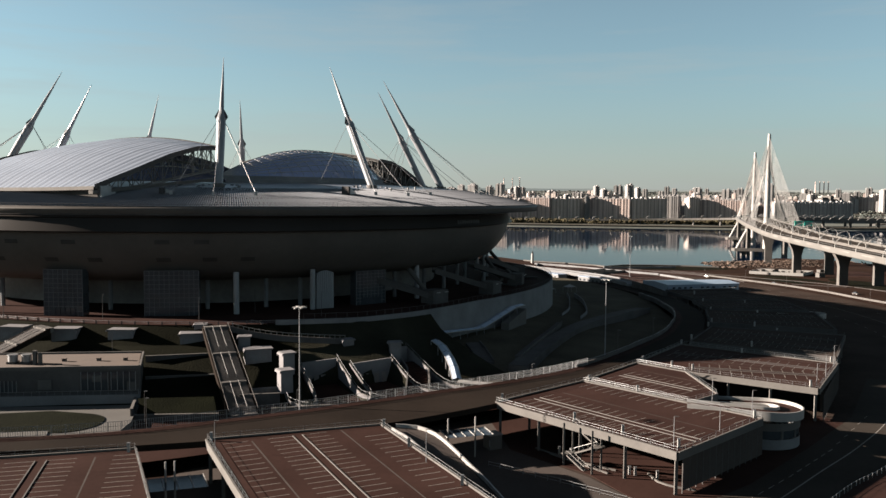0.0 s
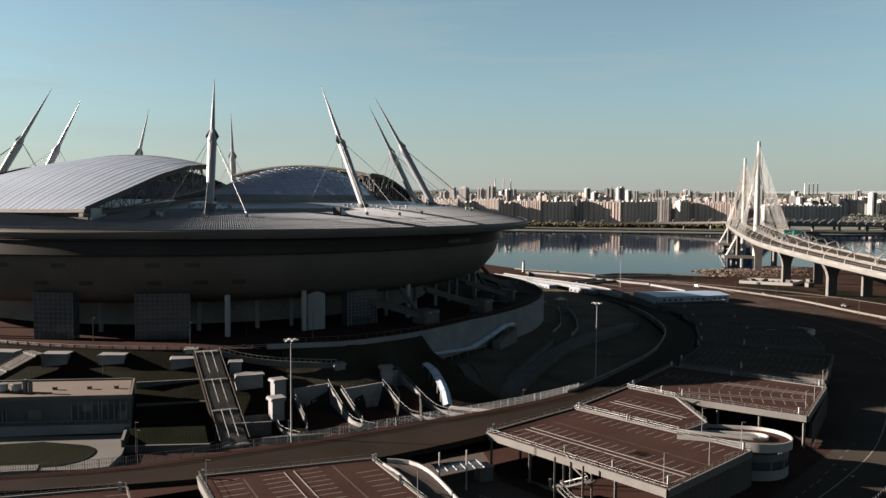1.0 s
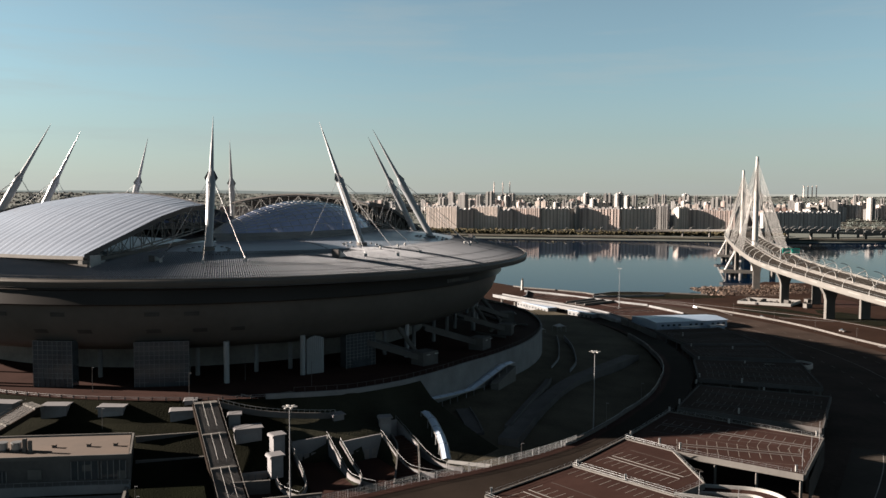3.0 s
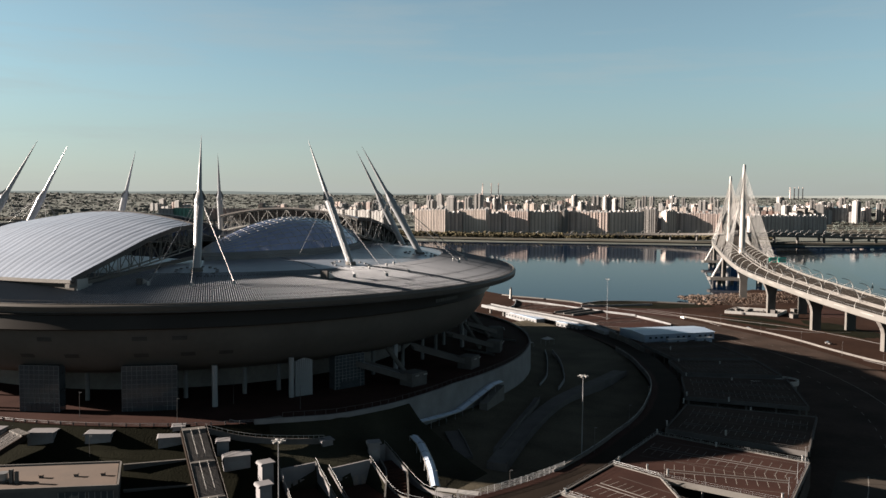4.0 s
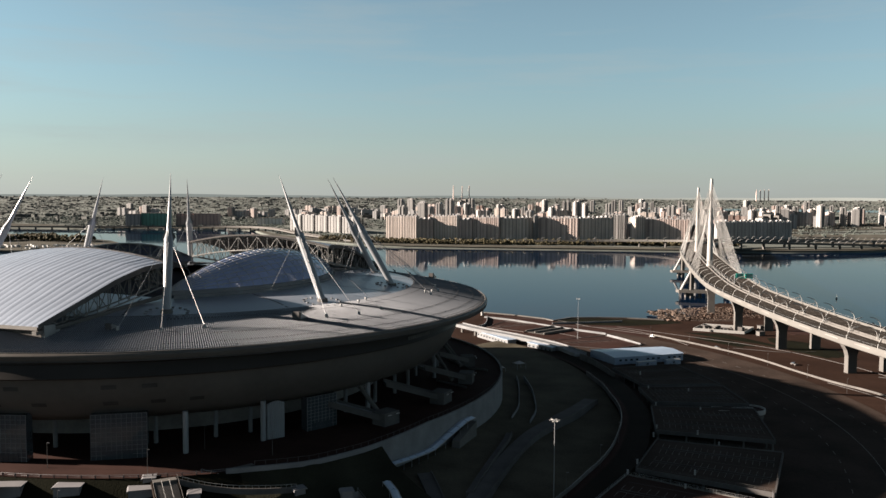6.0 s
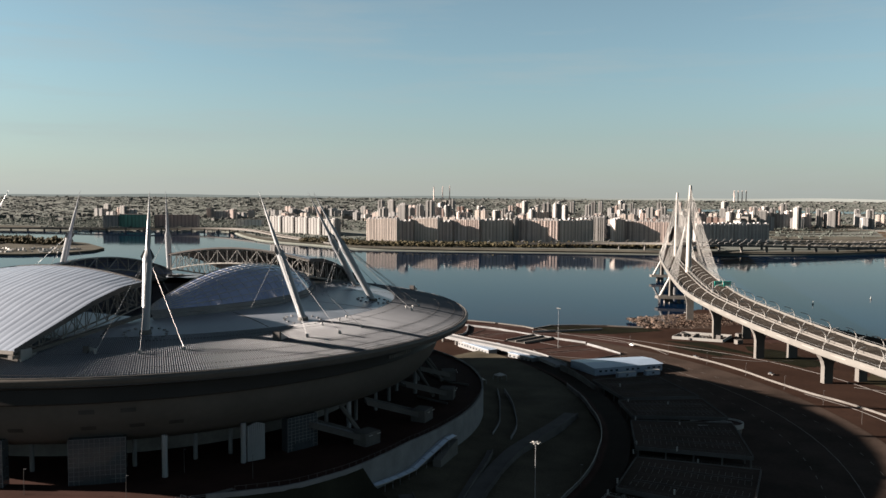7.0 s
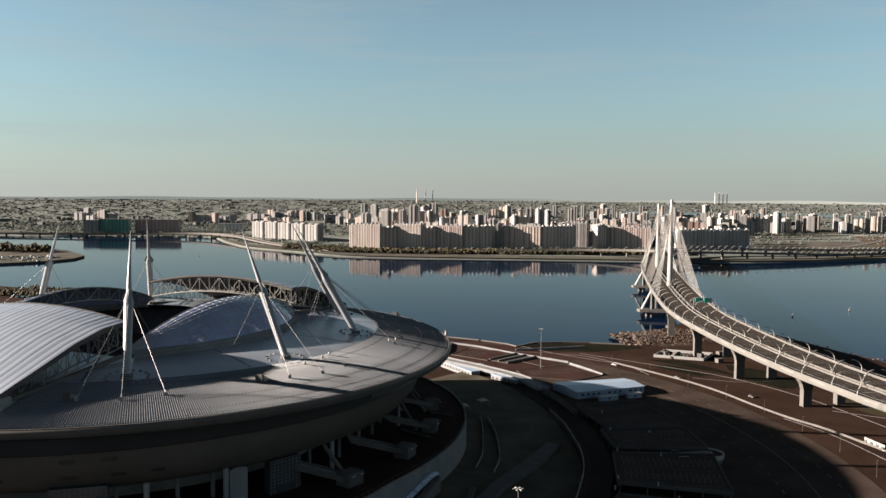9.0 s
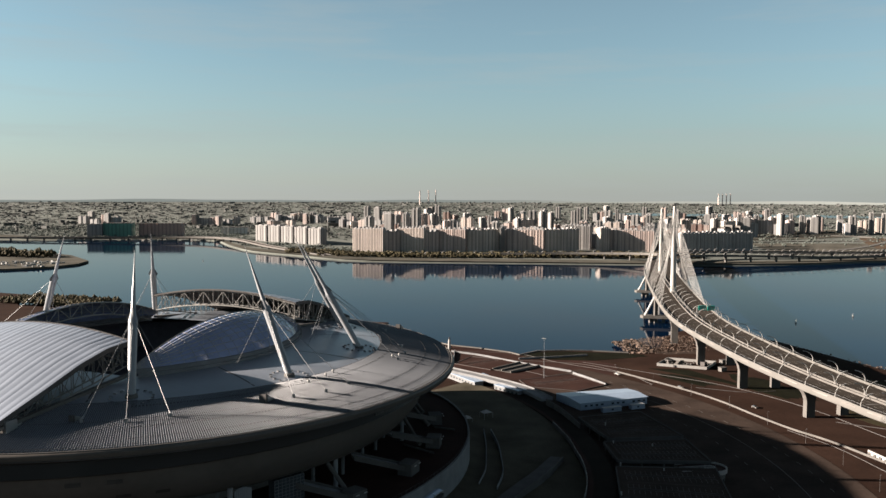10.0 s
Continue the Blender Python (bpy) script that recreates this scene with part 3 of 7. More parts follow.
# openings in the bowl: flat patches painted dark as their shade
for k, (a0, z0) in enumerate([(-118, 39), (-110, 39), (-103, 39), (-95, 39), (-89, 39), (-80, 39), (-74, 39), (-69, 39), (-100, 45), (-92, 45), (-80, 45), (-75, 45)]):
    r = lerp(z0, BOWL_Z, BOWL_R) + .15
    r2 = lerp(z0 + 1.4, BOWL_Z, BOWL_R) + .15
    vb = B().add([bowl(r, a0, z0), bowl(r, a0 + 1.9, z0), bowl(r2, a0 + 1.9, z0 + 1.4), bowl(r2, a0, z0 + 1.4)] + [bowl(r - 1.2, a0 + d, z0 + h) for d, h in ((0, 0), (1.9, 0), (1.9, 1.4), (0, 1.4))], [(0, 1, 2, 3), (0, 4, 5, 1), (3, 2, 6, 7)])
    part("vent_opening", vb, M["shadefill"], stadium)
# faint lettering on the glass band, too small to read
for k in range(11):
    a = -33 + k * .62
    part("sign_bar", B().box(bowl(145.5, a, 50.4), (.2, (1.1, .8, 1.2)[k % 3], 1.3), radians(a)), M["concrete"], stadium)
# inside of the bowl: seats and pitch
rb = B()
rb.grid([[pol(r, a, z) for a in range(0, 360, 4)] for r, z in ((104, 60), (100, 46), (70, 31), (52, 23))], close=True)
part("stand", rb, M["seat"], stadium, "dark seating bowl")
part("pitch", B().add([pol(52, a, 23) for a in range(0, 360, 6)], [tuple(range(60))]), M["pitch"], stadium, "football pitch in deep shade")

# columns under the saucer
for x, y in ((-181.5, 270.5), (-161.0, 265.0), (-81.5, 272.7), (-58.4, 286.8), (-24.1, 321), (2.4, 387), (4.0, 414), (-1.0, 446)):
    part("column", B().tube((x, y, 21), (x, y, 35.2), .95, .95, 12), M["mastwhite"], stadium, "slim pale column", smooth=True)
for a in (-109, -89, -73.7, -64.3, -58.5, -38.8, -30, -22, -14, -5):
    part("inner_column", B().tube(bowl(124, a, 21), bowl(124, a, 31.6), .8, .8, 10), M["greycon"], stadium, smooth=True)
for (x, y, z), (x2, y2, z2) in (((-18.5, 312.5, 23.2), (-27.2, 320.5, 32.4)), ((10.7, 372.2, 23.5), (2.8, 388.5, 33.0)), ((16, 405, 23), (6, 416, 33)), ((14, 430, 23), (5, 440, 33))):
    part("raking_column", B().tube((x, y, z), (x2, y2, z2), .9, .9, 10), M["concrete"], stadium, "slanting pale column", smooth=True)
# glass lobbies with mullions
for x, y, w, h in ((-136.4, 265.2, 13.4, 15.3), (-101.6, 268.0, 17.4, 15.0), (-41.0, 303.5, 13.0, 12.5)):
    a = math.degrees(math.atan2(y - BY, x - BX))
    rz = radians(a + 90)
    lob = part("lobby", B().box((x, y, 21.05), (w, 4, h), rz), M["glass"], stadium, "gridded glass entrance lobby")
    mb = B()
    ca, sa = math.cos(rz), math.sin(rz)
    nx, ny = math.cos(radians(a)), math.sin(radians(a))
    for i in range(int(w / 1.5) + 1):
        t = -w / 2 + i * w / int(w / 1.5)
        mb.box((x + ca * t + nx * 2.05, y + sa * t + ny * 2.05, 21.05), (.12, .14, h), rz)
    for j in range(1, 11):
        mb.box((x + nx * 2.05, y + ny * 2.05, 21 + j * h / 10), (w, .12, .1), rz)
    part("mullion_grid", mb, M["greycon"], lob, "grey steel mullions")
    for i in range(5):
        t = (i - 2) * 1.7
        part("door", B().box((x + ca * t + nx * 2.2, y + sa * t + ny * 2.2, 21.05), (1.5, .1, 2.6), rz), M["glass"], lob)
for i in range(9):
    a = -57.6 + i * .31
    part("flute", B().tube(bowl(136.2, a, 21), bowl(136.2, a, 34.6 - .1 * abs(i - 4) ** 1.6), .42, .42, 8), M["mastwhite"], stadium, smooth=True)

for a0, a1 in ((-49, -41), (-33, -26), (-18, -11), (-3, 4)):
    p0, p1 = Vector(pol(131, a0, 31)), Vector(pol(148, a1, 23.5))
    part("stair_slab", B().sweep([tuple(p0 + (p1 - p0) * k / 6) for k in range(7)], [(-3, 0), (3, 0), (3, -1.2), (-3, -1.2)]), M["greycon"], stadium, "sloping covered stair")
    for sd in (-3, 3):
        part("stair_side", B().sweep([tuple(p0 + (p1 - p0) * k / 6) for k in range(7)], [(sd - .15, -1.2), (sd + .15, -1.2), (sd + .15, 1.0), (sd - .15, 1.0)]), M["darkcon"], stadium)
    part("stair_box", B().box((p1.x, p1.y, 21.05), (8, 6.5, 5), radians(a1 + 90)), M["darkcon"], stadium)
    x, y, _ = pol(152.2, a1)
    for d in (-2.2, 2.2):
        part("door_lamp", B().box((x - d * math.sin(radians(a1)), y + d * math.cos(radians(a1)), 25.2), (1.8, .3, .25), radians(a1 + 90)), M["white"], stadium)

# masts with stays


def mast(su, sv, k):
    ub, vb_, ut, vt = ((83.0, 63.3, 60.45, 46.6), (32.1, 98.85, 22.6, 71.9))[k]
    p, q = Vector(uv(su * ub, sv * vb_, 64.6)), Vector(uv(su * ut, sv * vt, 116.1))
    m = thing("roof_mast", p, "slanting tapered white steel mast standing on the stadium roof", "mast", "roof masts")
    ax = (q - p)
    j = p + ax * .56
    part("shaft", B().tube(p, p + ax * .5, 1.45, 1.75, 14).tube(p + ax * .5, j, 1.75, .95, 14), M["mastwhite"], m, smooth=True)
    part("needle", B().tube(j, p + ax * .78, .95, .55, 12).tube(p + ax * .78, q, .55, .06, 10), M["mastwhite"], m, "thin tapering spire", smooth=True)
    part("base_ring", B().tube(p + Vector((0, 0, -.6)), p + Vector((0, 0, .9)), 2.3, 2.0, 16), M["concrete"], m, smooth=True)
    for i in range(16):
        t = 2 * math.pi * i / 16
        fx, fy = p.x + 7.5 * math.cos(t), p.y + 7.5 * math.sin(t)
        part("foot_plate", B().box((fx, fy, roof_z(math.hypot(fx - RX, fy - RY)) - .1), (1.0, .7, .45), t), M["greycon"], m)
    d2 = Vector((ax.x, ax.y, 0)).normalized()
    side = Vector((-d2.y, d2.x, 0))
    head = B()
    for s in (-1, 1):
        e = j + side * (2.6 * s) - ax.normalized() * 2.5
        head.add([tuple(j + ax.normalized() * 3), tuple(j + side * (.9 * s)), tuple(e), tuple(j - ax.normalized() * 5 + side * (1.3 * s))], [(0, 1, 2), (0, 2, 3), (1, 3, 2), (0, 3, 1)])
    e = j - d2 * 2.4 - ax.normalized() * 1
    head.add([tuple(j + ax.normalized() * 4), tuple(e), tuple(j - ax.normalized() * 5), tuple(j + side * .5), tuple(j - side * .5)], [(0, 1, 3), (1, 2, 3), (0, 4, 1), (1, 4, 2)])
    part("stay_head", head, M["greycon"], m, "winged stay bracket")
    # stays: three outwards and two inwards
    for dv, du in ((-24, -13), (-27, 0), (-24, 13)):
        e = p + d2 * (dv * .82) + side * (du * 1.1)
        r = math.hypot(e.x - RX, e.y - RY)
        e.z = roof_z(min(152, r)) + .6
        part("back_stay", B().tube(j - ax.normalized() * 1.5, e, .1, .1, 6), M["cable"], m)
        part("stay_anchor", B().box((e.x, e.y, e.z - .7), (1.0, 1.0, 1.6)).tube(e + Vector((0, 0, .6)), e + (j - e).normalized() * 2.4, .18, .18, 8), M["steel"], m)
    for du in (-9, 9):
        e = p + d2 * (23 if k else 25) + side * du
        e.z = 67.4 if k else 72
        part("front_stay", B().tube(j - ax.normalized() * 1.5, e, .1, .1, 6), M["cable"], m)
    return m


for su in (-1, 1):
    for sv in (-1, 1):
        for k in (0, 1):
            mast(su, sv, k)


# sliding shells
def shell_z(u, v):
    e = lerp(abs(u), (60, 64, 76, 90, 106, 118, 125), (79.4, 79.8, 79.0, 75.6, 70.0, 66.0, 63.6))
    return e + 6.2 * (1 - (v / 47) ** 2) * lerp(abs(u), (62, 76, 100, 116, 125), (.85, .62, .6, .25, -.1))


def shell(s):
    o = uv(s * 93, 0, 62)
    sh = thing("roof_shell", o, "white ribbed vaulted sliding roof shell, drawn open, on exposed trusses", "roof shell", "sliding roof shells")
    us = [62 + 63 * i / 24 for i in range(25)]
    vs_ = [-46.5 + 93 * j / 62 for j in range(63)]

    def rib(v):
        return (.14 + .04 * math.sin(v * .9)) * abs(math.sin(math.pi * (v + 46.5) / 3.1)) ** .8

    rows = [[uv(s * u, v, shell_z(u, v) + rib(v)) for v in [-46.5 + 93 * j / 320 for j in range(321)]] for u in us]
    part("skin", B().grid(rows), M["shell"], sh, "pale ribbed membrane skin", smooth=True)
    under = B().grid([[uv(s * u, v, shell_z(u, v) - .7) for v in vs_[::2]] for u in us])
    part("lining", under, M["darkcon"], sh, smooth=True)
    eb = B()
    for v in (-46.7, 46.7):
        eb.grid([[uv(s * u, v, shell_z(u, v) + .9) for u in us], [uv(s * u, v * 1.006, shell_z(u, v) - .9) for u in us]])
    eb.grid([[uv(s * 61.9, v, shell_z(62, v) + .5) for v in vs_], [uv(s * 61.8, v, shell_z(62, v) - .35) for v in vs_]])
    part("edge_fascia", eb, M["darkcon"], sh, "dark grey edge fascia")
    part("end_lip", B().grid([[uv(s * 125.1, v, shell_z(125, v) + .3) for v in vs_], [uv(s * 125.3, v, shell_z(125, v) - .9) for v in vs_], [uv(s * 124, v, shell_z(125, v) - .9) for v in vs_]]), M["concrete"], sh, "pale end lip")
    # a dark sheet paints the shade under the end lip
    part("end_recess", B().grid([[uv(s * 123.6, v, shell_z(124, v) - .6) for v in vs_], [uv(s * 123.6, v, 59.5) for v in vs_]]), M["shadefill"], sh, "sheet painted dark as the shade under the lip")
    # trusses along both sides and across the front
    def bottom(u):
        return lerp(u, (62, 100, 124), (71.5, 64.5, 61.5))
    for v in (-45.6, 45.6, -41.5, 41.5):
        tb = B()
        pts = [62.5 + i * 5.15 for i in range(12)]
        for i, u in enumerate(pts):
            b0, t0 = uv(s * u, v, bottom(u)), uv(s * u, v, shell_z(u, v) - .9)
            if t0[2] - b0[2] > 1:
                tb.tube(b0, t0, .2, .2, 6)
            if i + 1 < len(pts):
                u2 = pts[i + 1]
                b1, t1 = uv(s * u2, v, bottom(u2)), uv(s * u2, v, shell_z(u2, v) - .9)
                tb.tube(b0, b1, .3, .3, 6)
                tb.tube(t0 if i % 2 else b0, b1 if i % 2 else t1, .17, .17, 6)
        part("side_truss", tb, M["truss"], sh)
    tb = B()
    pts = [-45.5 + i * 6.5 for i in range(15)]
    for u in (62.6, 67.5):
        for i, v in enumerate(pts):
            b0, t0 = uv(s * u, v, shell_z(62, v) - 8.6), uv(s * u, v, shell_z(62, v) - .8)
            tb.tube(b0, t0, .2, .2, 6)
            if i + 1 < len(pts):
                v2 = pts[i + 1]
                b1, t1 = uv(s * u, v2, shell_z(62, v2) - 8.6), uv(s * u, v2, shell_z(62, v2) - .8)
                tb.tube(b0, b1, .3, .3, 6).tube(t0, t1, .3, .3, 6)
                tb.tube(t0 if i % 2 else b0, b1 if i % 2 else t1, .18, .18, 6)
    part("front_truss", tb, M["trusswhite"], sh, "pale steel front truss")
    for v in (-46, 46):
        part("bogie", B().box(uv(s * 121, v, 60), (4.5, 3.2, 4), TURN).box(uv(s * 117.5, v, 60.4), (2.6, 1.6, 2.4), TURN), M["steel"], sh, "steel wheel bogie")
    return sh


shell(-1), shell(1)

# rails that carry the shells
for sv in (-1, 1):
    rl = thing("shell_rail", uv(0, sv * 46, 66), "grey steel rail beam carrying the sliding shells", "rail", "shell rails")
    for u0, u1 in ((-126, -62), (62, 126)):
        rb = B().sweep([uv(u0 + (u1 - u0) * i / 8, sv * 46, lerp(abs(u0 + (u1 - u0) * i / 8), (62, 126), (67, 61.2))) for i in range(9)], [(-1, 0), (-1, 1.2), (1, 1.2), (1, 0)])
        part("beam", rb, M["concrete"], rl)

# fixed lens bays beside the opening
for sv in (1, -1):
    ln = thing("glazed_roof_bay", uv(0, sv * 55, 67), "curved translucent glazed bay beside the roof opening", "roof glazing", "glazed bays")

    def lens_v(u):
        return 46 + 23.5 * (1 - (u / 63) ** 2)

    def lens_z(u, t):
        top = 69.5 + 12.5 * (1 - (u / 63) ** 2) + .02 * u
        return 68.6 + (top - 68.6) * (1 - (1 - t) ** 2.0) ** .8
    us = [-62.5 + 125 * i / 50 for i in range(51)]
    ts = [j / 12 for j in range(13)]
    part("glazing", B().grid([[uv(u, sv * (lens_v(u) + (45 - lens_v(u)) * t), lens_z(u, t)) for t in ts] for u in us]), M["lens"], ln, "bluish translucent panels", smooth=True)
    def on_lens(u, t, h):
        return uv(u, sv * (lens_v(u) + (45 - lens_v(u)) * t), lens_z(u, t) + h)
    for i in range(1, 50, 2):
        part("rib", B().pipe([on_lens(us[i] + 5 * t, t, .05) for t in ts], .1, 5), M["white"], ln)
    for t in (.1, .22, .34, .46, .58, .7, .8, .9):
        part("purlin", B().pipe([on_lens(u, t, .08) for u in us[::2]], .14, 5), M["white"], ln)
    # the lattice that shows through the lower panels
    for t0, t1 in ((.06, .3), (.32, .56)):
        part("lattice", B().pipe([on_lens(us[i], t0 if k % 2 else t1, .05) for k, i in enumerate(range(6, 46, 2))], .13, 4), M["white"], ln)
    kb = B()
    kb.grid([[uv(u, sv * (lens_v(u) + 2.6), 65.0) for u in us], [uv(u, sv * (lens_v(u) + 2.5), 67.4) for u in us], [uv(u, sv * (lens_v(u) + 1.4), 67.5) for u in us], [uv(u, sv * (lens_v(u) + 1.3), 68.9) for u in us], [uv(u, sv * (lens_v(u) - .6), 69.0) for u in us]])
    part("kerb", kb, M["greycon"], ln, "raised grey kerb")
    tb = B()
    for i in range(0, 48, 3):
        u, u2 = us[i], us[i + 3]
        b0, t0 = uv(u, sv * 44.6, lens_z(u, 1) - 6.5), uv(u, sv * 44.6, lens_z(u, 1))
        b1, t1 = uv(u2, sv * 44.6, lens_z(u2, 1) - 6.5), uv(u2, sv * 44.6, lens_z(u2, 1))
        tb.tube(b0, t0, .25, .25, 6).tube(b0, b1, .35, .35, 6).tube(t0, t1, .35, .35, 6).tube(t0 if i % 2 else b0, b1 if i % 2 else t1, .22, .22, 6)
    part("edge_truss", tb, M["trusswhite"], ln, "rusty-toned edge truss")

# ---- raised car parks ----
def parking(poly, label, z=12.0, posts=True, surface="deckred", beam="concrete"):
    d = thing("car_park_deck", (poly[0][0], poly[0][1], 3.3), label, "car park", "raised car parks")
    part("slab", B().prism(poly, z - 1.1, z), M[surface], d, "paved slab")
    eb = B()
    n = len(poly)
    for i in range(n):
        a, b = Vector(poly[i]), Vector(poly[(i + 1) % n])
        w = (b - a).normalized()
        nrm = Vector((w.y, -w.x))
        q = [a + nrm * .05, b + nrm * .05, b + nrm * .45, a + nrm * .45]
        eb.prism([(p.x, p.y) for p in (q[3], q[2], q[1], q[0])], z - 1.35, z + .35)
    part("edge_beam", eb, M[beam], d)
    if posts:
        for i in range(n):
            a, b = Vector(poly[i]), Vector(poly[(i + 1) % n])
            k = max(1, int((b - a).length / 11))
            for j in range(k):
                c = a + (b - a) * (j + .02) / k
                cen = sum((Vector(p) for p in poly), Vector((0, 0))) / n
                c = c + (cen - c).normalized() * .8
                part("post", B().box((c.x, c.y, 3.2), (.6, .6, z - 4.3)), M["concrete"], d)
    # decks coloured for shade get dark rails too
    me = mesh_of("rail_post", B().box((0, 0, 0), (.07, .07, 1.0)), M["steel" if surface != "brownroad" else "darkcon"])
    for i in range(n):
        a, b = Vector(poly[i]), Vector(poly[(i + 1) % n])
        k = max(1, int((b - a).length / 3))
        for j in range(k):
            c = a + (b - a) * j / k
            piece("rail_post", me, (c.x, c.y, z + .3), 0, d)
        for h in (.75, 1.28):
            part("rail", B().tube((a.x, a.y, z + h), (b.x, b.y, z + h), .03, .03, 4), M["steel" if surface != "brownroad" else "darkcon"], d)
    return d


def bays(d, a, b, across, n, z=12.0, double=True, length=5.0, paint="line"):
    """Rows of white bay lines on both sides of a strip from a to b."""
    a, b = Vector(a), Vector(b)
    w = (b - a).normalized()
    s = Vector((-w.y, w.x))
    rz = math.atan2(w.y, w.x)
    me = mesh_of("bay_line", B().box((0, 0, 0), (.14, abs(length), .012)), M[paint])
    for i in range(n):
        c = a + (b - a) * i / (n - 1)
        for sd in ((1, -1) if double else (1,)):
            p = c + s * (sd * (length / 2 + 1.2))
            piece("bay_line", me, (p.x, p.y, z + .004), rz, d)
    if double:
        for sd in (1, -1):
            p = (a + b) / 2 + s * sd * 9.4
            part("deck_joint", B().box((p.x, p.y, z - .01), ((b - a).length, .3, .016), rz), M["asphalt"], d)
            p = (a + b) / 2 + s * sd
            part("kerb_strip", B().box((p.x, p.y, z), ((b - a).length, .22, .14), rz), M["concrete" if paint == "line" else "darkcon"], d)


def rad(p, deg, length, side=0.0):
    a = radians(deg)
    return (p[0] + math.cos(a) * length - math.sin(a) * side, p[1] + math.sin(a) * length + math.cos(a) * side)


d0 = parking([(-66, 153.5), (-112, 139), (-88, 92), (-42, 106.5)], "red-brown raised car park deck with white bay lines", posts=True)
bays(d0, (-80.3, 145.6), rad((-80.3, 145.6), -72, 34), 1, 15)
bays(d0, (-64.6, 150.6), rad((-64.6, 150.6), -72, 40), 1, 17, double=False, length=-5)
d1 = parking([(-54, 160.5), (-29.5, 114.5), (4.5, 127.5), (-20.5, 173.5)], "red-brown raised car park deck beside a curved ramp")
bays(d1, (-36.6, 164.9), rad((-36.6, 164.9), -61.6, 44), 1, 18)
bays(d1, rad((-22, 172), -62, 6), rad((-22, 172), -62, 46), 1, 15, double=False, length=-5)
bays(d1, rad((-53, 161), -62, 4), rad((-53, 161), -62, 48), 1, 16, double=False)
d2 = parking([(5.0, 195.0), (39.4, 158.2), (64.2, 184.4), (28.6, 218.8)], "red-brown raised car park deck with an outside steel stair")
bays(d2, rad((13, 202), -47, 3), rad((13, 202), -47, 48), 1, 19)
bays(d2, rad((27.6, 217.4), -47, 3), rad((27.6, 217.4), -47, 47), 1, 18, double=False, length=-5)
bays(d2, rad((6, 195.6), -47, 3), rad((6, 195.6), -47, 48), 1, 18, double=False)
d3 = parking([(29.6, 220.2), (51.6, 198.4), (60.6, 207), (59, 233.2), (47.8, 244.6)], "red-brown raised car park deck beside a spiral ramp")
bays(d3, rad((38.4, 230), -47, 3), rad((38.4, 230), -47, 26), 1, 10)
d4 = parking([(47.8, 244.8), (59.6, 233.6), (88.8, 214.6), (107.8, 248.2), (68.5, 276.6)], "red-brown raised car park deck half in shade")
bays(d4, (62, 240), (95, 231.5), 1, 13)
# bay lines of the shaded half, their shade put into the colour
bays(d4, (62.5, 262), (101, 239), 1, 17, paint="dimline")
# shade painted in here: darker surface, beams, rails, kerbs and bay lines
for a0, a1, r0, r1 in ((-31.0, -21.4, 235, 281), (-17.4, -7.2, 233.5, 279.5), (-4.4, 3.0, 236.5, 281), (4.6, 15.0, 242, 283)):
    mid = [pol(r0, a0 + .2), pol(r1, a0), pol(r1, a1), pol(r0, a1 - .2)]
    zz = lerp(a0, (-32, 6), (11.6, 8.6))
    dk = parking([p[:2] for p in mid], "raised car park deck coloured dark for the shade it lies in", z=zz, surface="brownroad", beam="darkcon")
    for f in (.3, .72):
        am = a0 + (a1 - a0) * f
        bays(dk, pol(r0 + 3, am)[:2], pol(r1 - 3, am)[:2], 1, 18, z=zz, paint="dimline")


